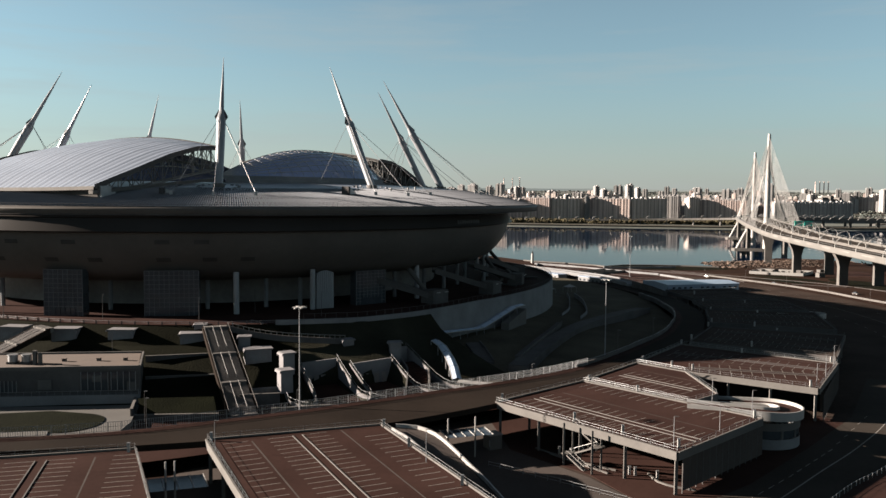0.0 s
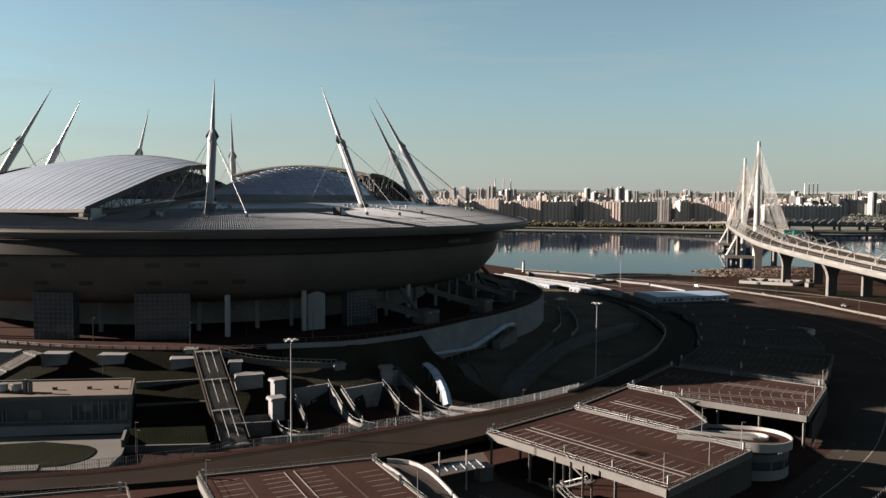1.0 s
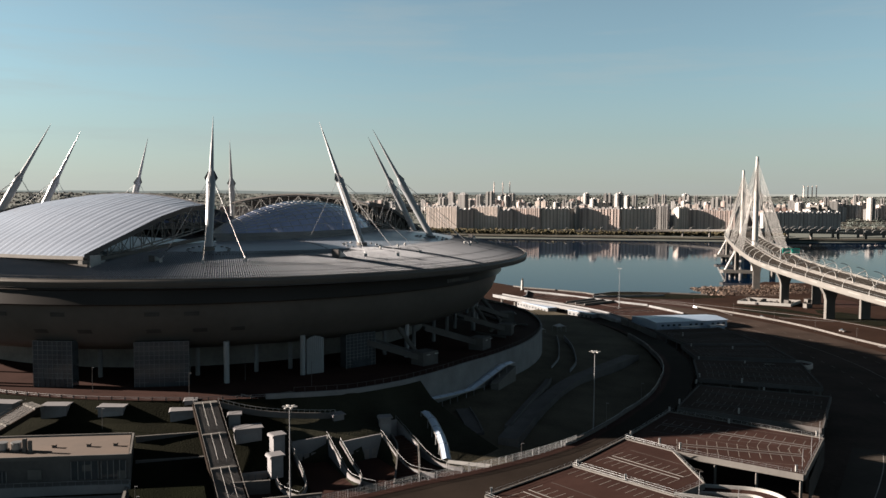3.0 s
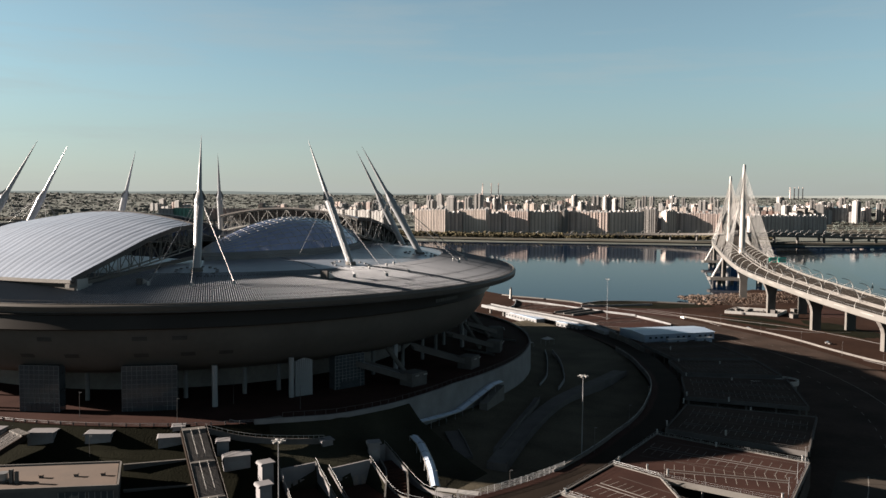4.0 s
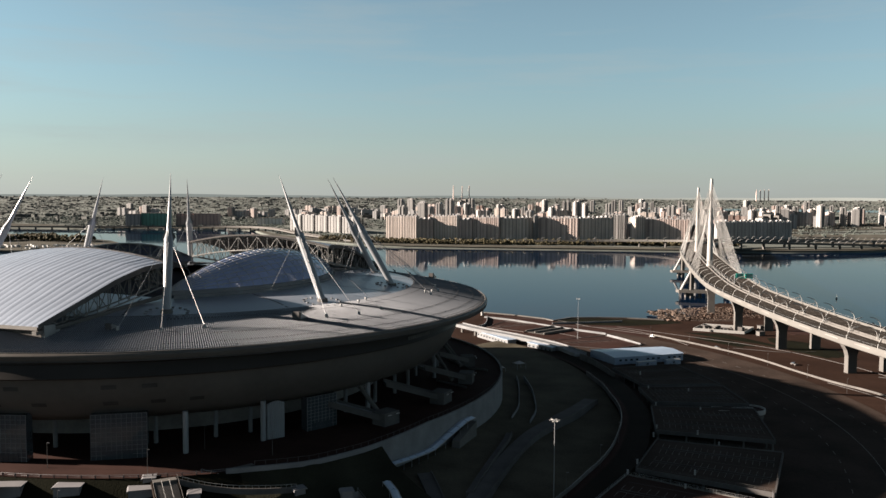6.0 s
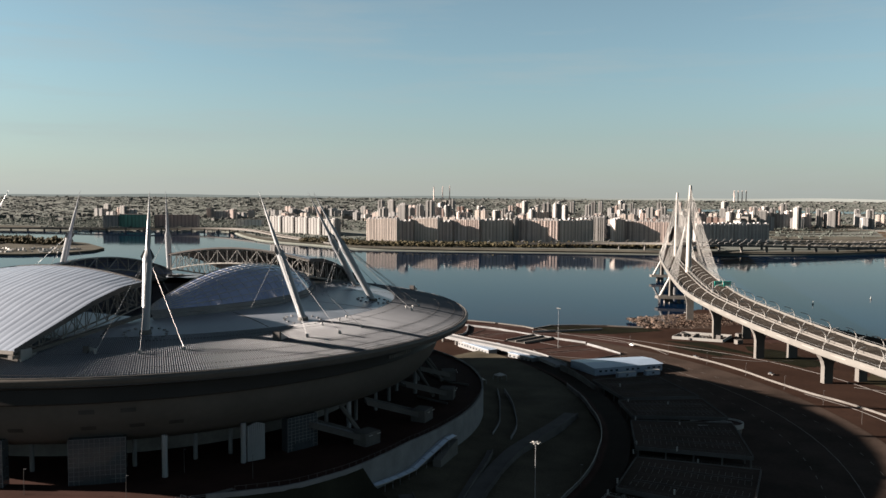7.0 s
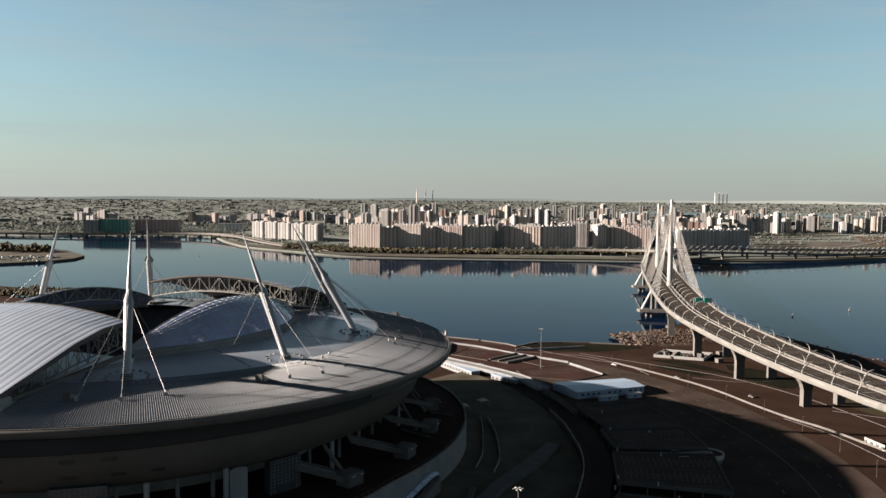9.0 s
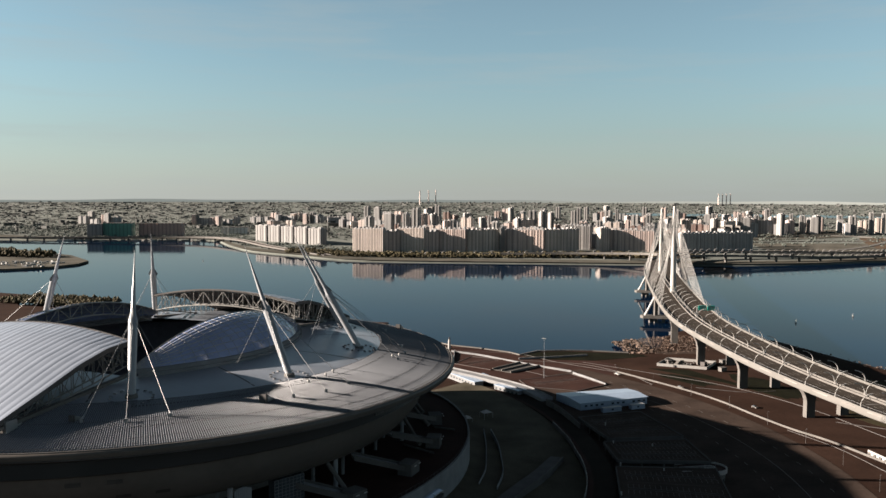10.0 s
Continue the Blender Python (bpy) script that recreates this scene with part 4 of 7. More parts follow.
# spiral ramps
def spiral(c, turn, ln, r, z, label):
    t = thing("spiral_ramp", (c[0], c[1], 3.3), label, "ramp", "spiral ramps")
    ca, sa = math.cos(turn), math.sin(turn)

    def loop(rr, zz0, zz1):
        pts = []
        for i in range(11):
            pts.append((-ln + ln * i / 10, -rr))
        for i in range(1, 25):
            a = -math.pi / 2 + math.pi * i / 24
            pts.append((rr * math.cos(a), rr * math.sin(a)))
        for i in range(1, 11):
            pts.append((-ln * .8 * i / 10, rr))
        k = len(pts)
        return [(c[0] + ca * x - sa * y, c[1] + sa * x + ca * y, zz0 + (zz1 - zz0) * i / k) for i, (x, y) in enumerate(pts)]
    o, i_ = loop(r, z, z - 2.2), loop(r - 5.2, z, z - 2.2)
    part("roadway", B().grid([[(x, y, q - .9) for x, y, q in o], o, i_, [(x, y, q - .9) for x, y, q in i_]]), M["deckred"], t)
    for nm, rr, h in (("outer_parapet", r + .15, .8), ("inner_parapet", r - 5.2, .7)):
        p0 = loop(rr, z, z - 2.2)
        p1 = loop(rr + .3, z, z - 2.2)
        part(nm, B().grid([[(x, y, q - 1.3) for x, y, q in p1], [(x, y, q + h) for x, y, q in p1], [(x, y, q + h) for x, y, q in p0], [(x, y, q - 1.3) for x, y, q in p0]]), M["white"], t, "white curved parapet", smooth=True)
    part("drum", B().tube((c[0], c[1], 3), (c[0], c[1], z - .6), 2.0, 2.0, 16), M["concrete"], t)
    for nm, q0, q1, rr, mm in (("drum_wall", z - 4.4, z - 2.6, r - .3, "concrete"), ("drum_glazing", z - 6.4, z - 4.4, r - .7, "glass"), ("drum_base", 3.2, z - 6.4, r - .3, "greycon")):
        arc = [(c[0] + rr * math.cos(turn + radians(a)), c[1] + rr * math.sin(turn + radians(a))) for a in range(-110, 111, 10)]
        part(nm, B().grid([[(x, y, q0) for x, y in arc], [(x, y, q1) for x, y in arc]]), M[mm], t, smooth=True)
    for a in range(-60, 90, 30):
        x, y = (r - .8) * math.cos(radians(a)), (r - .8) * math.sin(radians(a))
        part("post", B().tube((c[0] + ca * x - sa * y, c[1] + sa * x + ca * y, 3), (c[0] + ca * x - sa * y, c[1] + sa * x + ca * y, z - 2.6), .35, .35, 8), M["concrete"], t)
    return t


spiral((68.6, 198.2), radians(-14), 17, 9.2, 12.2, "white-walled spiral car ramp beside the raised deck")
spiral((148, 377), radians(2), 16, 8.5, 9.8, "shaded white-walled spiral car ramp")

# ramp beside the near deck
rp = thing("curved_ramp", (-5, 165, 4), "curved car ramp with white parapets beside the near deck", "ramp")
outer = spline([(-17, 172.3, 12), (-12.2, 172, 11.8), (-8.2, 168.4, 11.4), (-4.6, 162.3, 10.6), (-1.1, 155.2, 9.6), (2.2, 149, 8.6), (6.5, 140, 7.0)], 2)
inner = spline([(-17.5, 169.5, 12), (-14, 164.5, 11.8), (-11.9, 161.1, 11.4), (-8.7, 155.5, 10.6), (-4.1, 148.6, 9.6), (0, 142, 8.6), (3.4, 135, 7.0)], 2)
n = min(len(outer), len(inner))
outer, inner = [outer[int(k * (len(outer) - 1) / 20)] for k in range(21)], [inner[int(k * (len(inner) - 1) / 20)] for k in range(21)]
part("roadway", B().grid([outer, inner]).grid([[(x, y, z - .7) for x, y, z in inner], [(x, y, z - .7) for x, y, z in outer], outer]), M["asphalt"], rp)
for edge in (outer, inner):
    part("parapet", B().sweep(edge, [(-.16, -.8), (.16, -.8), (.16, .75), (-.16, .75)]), M["white"], rp, "white parapet")

# ---- tall light masts ----
def light_mast(h, heads=6):
    t = thing("light_mast", (0, 0, 0), "tall thin grey floodlight mast with a ring of lamps", "light mast", "light masts")
    part("pole", B().tube((0, 0, 0), (0, 0, h), .24, .1, 10), M["cable"], t, local=True, smooth=True)
    part("crown", B().box((0, 0, h - .3), (1.6, .2, .2)).box((0, 0, h - .3), (.2, 1.6, .2)).tube((0, 0, h - .5), (0, 0, h + .2), .3, .3, 8), M["steel"], t, local=True)
    for i in range(heads):
        a = 2 * math.pi * i / heads
        part("lamp", B().box((1.25 * math.cos(a), 1.25 * math.sin(a), h - .25), (.95, .5, .28), a), M["white"], t, local=True)
    return t


lm = light_mast(30)
lm.location = (-41.2, 188.0, 5.5)
for p, h in (((41, 262.6, 5.2), 1.0), ((108, 592, 3.2), .9)):
    copy_thing(lm, Matrix.Translation(p))


def lamp_post(h=8.0):
    t = thing("street_lamp", (0, 0, 0), "slim grey street lamp post", "street lamp", "street lamps")
    part("pole", B().tube((0, 0, 0), (0, 0, h), .1, .05, 6), M["darkcon"], t, local=True)
    part("lamp_head", B().box((.35, 0, h), (.8, .22, .12)), M["greycon"], t, local=True)
    return t


lp = lamp_post()
lp.location = (-120.6, 257.4, 21)
for p in ((-86.8, 250.7, 21), (-76.3, 276.8, 21), (-108.4, 237.2, 13), (-80.7, 193.7, 5.5), (-152, 255, 21), (-52, 270, 21)):
    copy_thing(lp, Matrix.Translation(p))
for a in range(-104, -20, 9):
    copy_thing(lp, Matrix.Translation(pol(224 if a < -45 else r_in(a) + 1, a, 5.45 if a < -45 else z_ring(a))))
for a in range(-50, 39, 6):
    copy_thing(lp, Matrix.Translation(pol(352, a, 3.2)))

# ---- kiosks (air shafts) on the bank ----
def kiosk(w, d, h):
    t = thing("vent_kiosk", (0, 0, 0), "small grey ventilation kiosk with a pale roof slab on grass", "kiosk", "vent kiosks")
    part("body", B().box((0, 0, -1.5), (w, d, h + 1.5)), M["palecon"], t, local=True)
    part("roof", B().add([(x, y, z) for y in (-d / 2 - .45, d / 2 + .45) for x, z in ((w / 2 + .45, h), (w / 2 + .45, h + .28), (-w / 2, h + .28), (-w / 2 - .4, h + .1), (-w / 2 - .55, h - .5), (-w / 2 - .4, h - .5), (-w / 2 - .2, h))], [(0, 1, 2, 3, 4, 5, 6), (13, 12, 11, 10, 9, 8, 7)] + [(i, i + 7, (i + 1) % 7 + 7, (i + 1) % 7) for i in range(7)]), M["palecon"], t, "pale roof slab folded down at one end", local=True)
    part("louvre", B().box((0, -d / 2 - .03, .5), (w * .7, .08, h * .5)), M["greycon"], t, local=True)
    return t


big, small = kiosk(7.6, 4.2, 4.0), kiosk(3.4, 3.2, 4.6)
big.matrix_basis = Matrix.Translation((-86.4, 244.4, 15.2)) @ Matrix.Rotation(radians(17), 4, "Z")
small.matrix_basis = Matrix.Translation((-40.4, 251.5, 12.0)) @ Matrix.Rotation(radians(30), 4, "Z")
for x, y, z, r in ((-126.2, 245, 16.0, 4), (-108.4, 244.6, 16.0, 4), (-143.5, 247, 16.0, -4), (-64.6, 236.8, 12.2, 24)):
    copy_thing(big, Matrix.Translation((x, y, z)) @ Matrix.Rotation(radians(r), 4, "Z"))
for x, y, z, r in ((-85.6, 248.5, 16.6, 14), (-70.0, 242, 14.2, 15), (-54.0, 229, 12.0, 35), (-52.2, 219.2, 9.2, 33), (-25.4, 251.2, 11.4, 15)):
    copy_thing(small, Matrix.Translation((x, y, z)) @ Matrix.Rotation(radians(r), 4, "Z"))

# ---- cable-stayed bridge ----
EDGE = spline([(330, 180, 9), (290, 330, 16.5), (258, 415, 21), (252.5, 440, 22), (243.5, 481, 24), (235, 540, 27), (233, 612, 29.5), (236.5, 680, 31.2), (249, 755, 33), (287, 912, 33.8), (341, 1112, 33.5), (400, 1290, 31), (470, 1450, 27), (520, 1560, 23)], 6)
WID = 42.0
bridge = thing("cable_stayed_bridge", (300, 700, 0), "white cable-stayed motorway bridge curving in from the bay", "bridge")


def off(i, o, h=0.0):
    """A point o metres to the right of the bridge's left edge at step i."""
    a, b = EDGE[max(0, i - 1)], EDGE[min(len(EDGE) - 1, i + 1)]
    d = Vector((b[0] - a[0], b[1] - a[1])).normalized()
    return (EDGE[i][0] + d.y * o, EDGE[i][1] - d.x * o, EDGE[i][2] + h)


NE = len(EDGE)
for nm, o0, o1 in (("west_roadway", .6, WID / 2 - 2.2), ("east_roadway", WID / 2 + 2.2, WID - .6)):
    part(nm, B().grid([[off(i, o0, .02) for i in range(NE)], [off(i, o1, .02) for i in range(NE)]]), M["roadtop"], bridge, "worn brown-grey asphalt carriageway")
part("girder", B().grid([[off(i, 0, 0) for i in range(NE)], [off(i, .4, -2.6) for i in range(NE)], [off(i, 5, -3.4) for i in range(NE)], [off(i, WID - 5, -3.4) for i in range(NE)], [off(i, WID - .4, -2.6) for i in range(NE)], [off(i, WID, 0) for i in range(NE)], [off(i, 0, 0) for i in range(NE)]]), M["concrete"], bridge, "pale box girder", smooth=True)
for o in (-.25, WID + .25):
    s = -1 if o < 0 else 1
    part("fascia", B().grid([[off(i, o, 1.5) for i in range(NE)], [off(i, o + .35 * s, 1.0) for i in range(NE)], [off(i, o + .45 * s, -2.3) for i in range(NE)], [off(i, o, -2.7) for i in range(NE)], [off(i, o - .4 * s, 1.5) for i in range(NE)], [off(i, o, 1.5) for i in range(NE)]]), M["fascia"], bridge, "pale edge fascia", smooth=True)
for o in (WID / 2 - 2, WID / 2 + 2):
    part("median_barrier", B().grid([[off(i, o - .3, 0) for i in range(NE)], [off(i, o - .1, 1.1) for i in range(NE)], [off(i, o + .1, 1.1) for i in range(NE)], [off(i, o + .3, 0) for i in range(NE)]]), M["concrete"], bridge)
lb = B()
for o in (3.4, 7, 10.6, 14.2, 27, 30.6, 34.2, 37.8):
    for i in range(0, NE - 1, 2):
        lb.grid([[off(i, o, .03), off(i + 1, o, .03)], [off(i, o + .25, .03), off(i + 1, o + .25, .03)]])
part("lane_line", lb, M["line"], bridge)
# hooped light frames over both edges and the middle
for i in range(2, 150, 4):
    if EDGE[i][1] > 880 or EDGE[i][1] < 300:
        continue
    for o, s in ((-.1, 1), (WID / 2 - .8, -1), (WID / 2 + .8, 1), (WID + .1, -1)):
        arc = [off(i, o + s * r, h) for r, h in ((0, .2), (-.25, 1.8), (-.1, 3.4), (.6, 5.1), (1.9, 6.6), (3.6, 7.6), (5.6, 8.2), (7.4, 8.5))]
        part("light_hoop", B().pipe(arc, .26, 6), M["white"], bridge, "curved white lamp hoop")
    # slots in the fascia: flat quads painted dark for the shade inside
    for o in (-.72, WID + .72):
        a, b, c, d = off(i + 1, o, -.2), off(i + 3, o, -.2), off(i + 3, o, .45), off(i + 1, o, .45)
        part("fascia_slot", B().add([a, b, c, d], [(0, 1, 2, 3)]), M["dark"], bridge)
for o in (.15, WID - .15):
    rb = B()
    rb.pipe([off(i, o, 2.6) for i in range(NE)], .08, 4)
    for i in range(0, NE):
        rb.tube(off(i, o, 1.4), off(i, o, 2.6), .06, .06, 4)
    part("railing", rb, M["steel"], bridge)


def step_at(y):
    return min(range(NE), key=lambda i: abs(EDGE[i][1] - y))


# flared piers in pairs
for y in (330, 404, 480, 557, 634, 733, 1330, 1420, 1510):
    i = step_at(y)
    for o in (8.5, 32.5):
        x, yy, z = off(i, o, -3.3)
        a, b = EDGE[i - 1], EDGE[i + 1]
        rz = math.atan2(b[1] - a[1], b[0] - a[0])
        ca, sa = math.cos(rz), math.sin(rz)
        rows = []
        for f, w, d in ((0, 6.0, 3.6), (.62, 6.0, 3.4), (.8, 8.0, 3.6), (1, 13.0, 4.0)):
            rows.append([(x + ca * px - sa * py, yy + sa * px + ca * py, 2 + (z - 2) * f) for px, py in ((-d / 2, -w / 2), (d / 2, -w / 2), (d / 2, -.5), (d / 2 - .8, 0), (d / 2, .5), (d / 2, w / 2), (-d / 2, w / 2))])
        part("pier", B().grid(rows, close=True), M["concrete"], bridge, "flared concrete pier")

# pylons, stays, struts and fenders
for y, top in ((873, 126.5), (1099, 119.5)):
    i = step_at(y)
    x, yy, z = off(i, WID / 2)
    py = part("pylon", B().tube((x, yy, 0), (x, yy, 40), 3.6, 3.1, 16).tube((x, yy, 40), (x, yy, top - 5), 3.1, 1.7, 16).tube((x, yy, top - 5), (x, yy, top), 1.7, 1.35, 16), M["white"], bridge, "slender white pylon", smooth=True)
    for sd in (-1, 1):
        for ed in (1.0, WID - 1.0):
            for k in range(17):
                j = i + sd * int(round((10 + 5.6 * k) / 6))
                if not 0 <= j < NE:
                    continue
                part("stay_cable", B().tube((x, yy, top - 34 + 1.9 * k), off(j, ed, .8), .13, .13, 5), M["white"], py, "thin white stay cable")
    lx, ly, _ = off(i, -7)
    part("strut", B().tube((lx - 1, ly, 7), off(i, 4, -2), 1.5, 1.2, 10), M["white"], bridge, "raking white strut", smooth=True)
    part("leg", B().box((*off(i, 3)[:2], 0), (4, 5, 30), .2), M["concrete"], bridge)
    part("leg", B().box((*off(i, WID - 3)[:2], 0), (4, 5, 30), .2), M["concrete"], bridge)
    ex, ey, _ = off(i, 20)
    fx, fy, _ = off(i, -13)
    wv = Vector((ex - fx, ey - fy)).normalized()
    nv = Vector((-wv.y, wv.x)) * 6
    pl = [(fx + 3 * wv.x - nv.x, fy + 3 * wv.y - nv.y), (ex - nv.x, ey - nv.y), (ex + nv.x, ey + nv.y), (fx + 3 * wv.x + nv.x, fy + 3 * wv.y + nv.y), (fx, fy)]
    part("fender", B().prism(pl, 5.2, 8.2), M["concrete"], bridge, "pointed concrete pier fender")
    for o in (-2, 12):
        part("fender_leg", B().box((*off(i, o)[:2], -3), (3, 3, 9), .2), M["concrete"], bridge)
# green direction signs
i = step_at(706)
sg = thing("gantry_sign", off(i, WID / 2 + 6), "green motorway direction sign over the carriageway", "road sign")
part("gantry", B().tube(off(i, 23.5, 0), off(i, 23.5, 8.6), .3, .3, 8).tube(off(i, 41.5, 0), off(i, 41.5, 8.6), .3, .3, 8).tube(off(i, 23.5, 8.4), off(i, 41.5, 8.4), .25, .25, 8), M["steel"], sg)
for o in (28, 35.5):
    x, y, z = off(i, o, 5.6)
    bd = part("board", B().box((x, y, z), (6.8, .25, 4.2), .03), M["green"], sg, "green sign board")
    for h, w in ((2.9, 4.6), (1.8, 3.4), (.8, 4.0)):
        part("text_bar", B().box((x, y - .17, z + h), (w, .06, .45), .03), M["white"], bd)

# ---- far city ----
def block(w, d, h, m, bays_, label, group="apartment blocks"):
    """Slab block with projecting bays, stair towers and roof boxes."""
    t = thing("apartment_building", (0, 0, 0), label, "building", group)
    part("wall", B().box((0, 0, -6), (w, d, h + 6)), m, t, local=True)
    for i in range(bays_):
        x = -w / 2 + (i + .5) * w / bays_
        part("bay", B().box((x, -d / 2 - .2, -3), (w / bays_ * .5, 1.4, h + 3 + (2.5 if i % 2 else 0))), m, t, local=True)
        part("bay", B().box((x, d / 2 + .9, -3), (w / bays_ * .5, 2.2, h + 3)), m, t, local=True)
    rb = B().box((0, 0, h), (w + .8, d + .8, .9))
    for i in range(max(1, bays_ // 2)):
        x = -w / 2 + (i + .6) * w / max(1, bays_ // 2)
        rb.box((x, 0, h + .9), (5.5, d * .55, 3.2 + (i % 3)))
    part("roof", rb, FAC[2], t, "flat roof with lift housings", local=True)
    return t


rnd = random.Random(4)
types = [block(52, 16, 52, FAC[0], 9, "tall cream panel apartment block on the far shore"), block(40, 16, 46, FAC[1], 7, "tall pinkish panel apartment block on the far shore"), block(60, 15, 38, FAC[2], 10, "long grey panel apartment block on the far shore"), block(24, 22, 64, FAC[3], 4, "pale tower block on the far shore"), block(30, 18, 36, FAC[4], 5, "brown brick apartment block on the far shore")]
used = [False] * 5


def plain_block(w, d, h, m, label):
    """Smaller block for the rows behind: wall, stair bays, roof."""
    t = thing("apartment_building", (0, 0, 0), label, "building", "apartment blocks")
    part("wall", B().box((0, 0, -6), (w, d, h + 6)), m, t, local=True)
    for i in (-1, 1):
        part("bay", B().box((i * w * .25, -d / 2 - .7, -3), (w * .22, 2, h + 5)), m, t, local=True)
    part("roof", B().box((0, 0, h), (w + .8, d + .8, .9)).box((w * .2, 0, h + .9), (6, d * .5, 3.5)).box((-w * .3, 0, h + .9), (5, d * .5, 2.4)), FAC[2], t, local=True)
    return t


types += [plain_block(46, 15, 40, FAC[0], "cream apartment block among others behind the embankment"), plain_block(34, 15, 44, FAC[1], "pinkish apartment block among others behind the embankment"), plain_block(62, 14, 34, FAC[2], "long grey apartment block behind the embankment"), plain_block(22, 20, 56, FAC[3], "pale tower block rising behind the embankment"), plain_block(30, 18, 32, FAC[4], "brown brick apartment block behind the embankment")]
used += [False] * 5


def put(k, x, y, deg, sz=1.0, sx=1.0):
    m = Matrix.Translation((x, y, far_h(x, y))) @ Matrix.Rotation(radians(deg), 4, "Z")
    if not used[k]:
        used[k] = True
        o = types[k]
        o.scale = (sx, 1, sz)
        o.matrix_basis = m @ Matrix.Diagonal((sx, 1, sz, 1))
        return o
    o = copy_thing(types[k], m)
    o.scale = (sx, 1, sz)
    return o


# front row along the embankment
front = [(-365, 2290, -42, 3), (-325, 2255, -42, 3), (-285, 2218, -42, 3), (-245, 2180, -42, 3), (-205, 2145, -42, 3)]
for x, y, a, k in front:
    put(k, x, y, a, .66, 1.9)
RUNS = ((-100, -28, 0, -26, 1.0), (-28, 4, 1, 20, 1.0), (4, 66, 0, -24, 1.02), (66, 96, 1, 16, .98), (96, 163, 1, -24, 1.1), (163, 243, 0, 13, .95), (246, 250, 3, -30, .86), (254, 346, 1, -22, 1.08), (346, 431, 0, 15, .97), (476, 503, 0, 24, 1.02), (503, 607, 1, -24, 1.06))
for x0, x1, k, deg, sz in RUNS:
    length = (x1 - x0) / math.cos(radians(deg))
    n = max(1, round(length / 44))
    for i in range(n):
        f = (i + .5) / n
        yc = 1928 - (f - .5) * (x1 - x0) * math.tan(radians(-deg))
        put(k, x0 + (x1 - x0) * f, yc, deg, sz + (.02 if i % 2 else 0), length / n / (52, 40, 60, 24, 30)[k])
for x, y in ((447, 1990), (462, 1975), (440, 2040), (625, 1990), (640, 2050)):
    put(3, x, y, -24, .9, .8)
for x in range(680, 850, 46):
    put(2, x, 1880 + (x - 680) * .2, 3, 1.15, .8)
put(4, 655, 1985, 10, .9)
# rows behind
for row, (y0, y1, dx) in enumerate(((2000, 2110, 30), (2130, 2270, 27), (2300, 2480, 28), (2550, 2800, 32), (2880, 3250, 36))):
    x = -40 - row * 25
    while x < .375 * y0 + (0, 0, 30, 330, 420)[row]:
        if rnd.random() < .86:
            put(5 + rnd.choice((0, 1, 2, 3, 4, 3, 1)), x + rnd.uniform(-20, 20), rnd.uniform(y0, y1), rnd.choice((-20, -28, 66, -24, 12)), rnd.uniform(.7, 1.35) * (1, 1.08, 1.05, .92, .74)[row], rnd.uniform(.5, 1.1))
        x += dx
# pale towers standing apart beyond the fields
for k in range(34):
    x = 860 + 20 * k + rnd.uniform(-8, 8)
    put(5 + rnd.choice((0, 1, 3, 3, 2)), x, 2330 + .12 * (x - 860) + rnd.uniform(-60, 110), rnd.choice((-20, 68, -26, 10)), rnd.uniform(.85, 1.2), rnd.uniform(.5, .9))
# groups of slab blocks across the inlet
for x0, y0, n in ((-760, 3080, 7), (-560, 3250, 8), (-330, 3000, 7), (-1150, 3050, 6), (-180, 2760, 8), (-420, 2700, 4)):
    for k in range(n):
        put(5 + rnd.choice((0, 2, 2, 3, 1)), x0 + 26 * k + rnd.uniform(-8, 8), y0 + rnd.uniform(-40, 60), rnd.choice((-20, 68, -26, 10)), rnd.uniform(.55, .85), rnd.uniform(.5, .9))
# scattered low and tall blocks out to the horizon
cb = B()
for i in range(7500):
    r = 2350 + 2560 * rnd.random() ** .85
    a = rnd.uniform(-.62, .62)
    x, y = r * math.sin(a), r * math.cos(a)
    if x < -250 and r < 2950 or (x > .33 * y and r < 3000) or (x > .24 * y and 3560 < r < 3800):
        continue
    h = rnd.choice((2, 2, 2.5, 3, 3, 4, 5, 6, 11)) * (1 if r < 3400 else .6)
    cb.box((x, y, far_h(x, y) - 8), (rnd.uniform(6, 20) if rnd.random() < .85 else rnd.uniform(25, 60), rnd.uniform(6, 11), h + 8), rnd.uniform(0, 3.1))
tagged(obj("far_city_blocks", cb, M["city"]), "countless city buildings towards the horizon, haze put into their grey", "city", kind="stuff")

rows_ = []
for r in (3585, 3680, 3770):
    rows_.append([(r * math.sin(a), r * math.cos(a), far_h(0, r) + 1.2) for a in [.26 + .03 * i for i in range(13)]])
setting("far_inlet", B().grid(rows_), water_m, "pale strip of water before the far hills", "water")
# open ground and slip roads beyond the viaducts
for nm, m, poly in (("field", "field", [(1010, 1720), (1500, 1640), (1650, 1760), (1120, 1850)]), ("field", "embank", [(860, 1800), (1080, 1780), (1260, 2050), (930, 2120)]), ("field", "field", [(1150, 1930), (1500, 1860), (1600, 2150), (1290, 2230)]), ("field", "embank", [(960, 2180), (1300, 2270), (1450, 2560), (1020, 2450)])):
    (x0, y0), (x1, y1), (x2, y2), (x3, y3) = poly
    g = [[(x0 + (x1 - x0) * i / 8 + ((x3 - x0) + (x2 - x1 - x3 + x0) * i / 8) * j / 8, y0 + (y1 - y0) * i / 8 + ((y3 - y0) + (y2 - y1 - y3 + y0) * i / 8) * j / 8) for i in range(9)] for j in range(9)]
    setting(nm, B().grid([[(x, y, far_h(x, y) + 1.3) for x, y in row] for row in g]), M[m], "flat open field beyond the viaducts", "field", smooth=True)
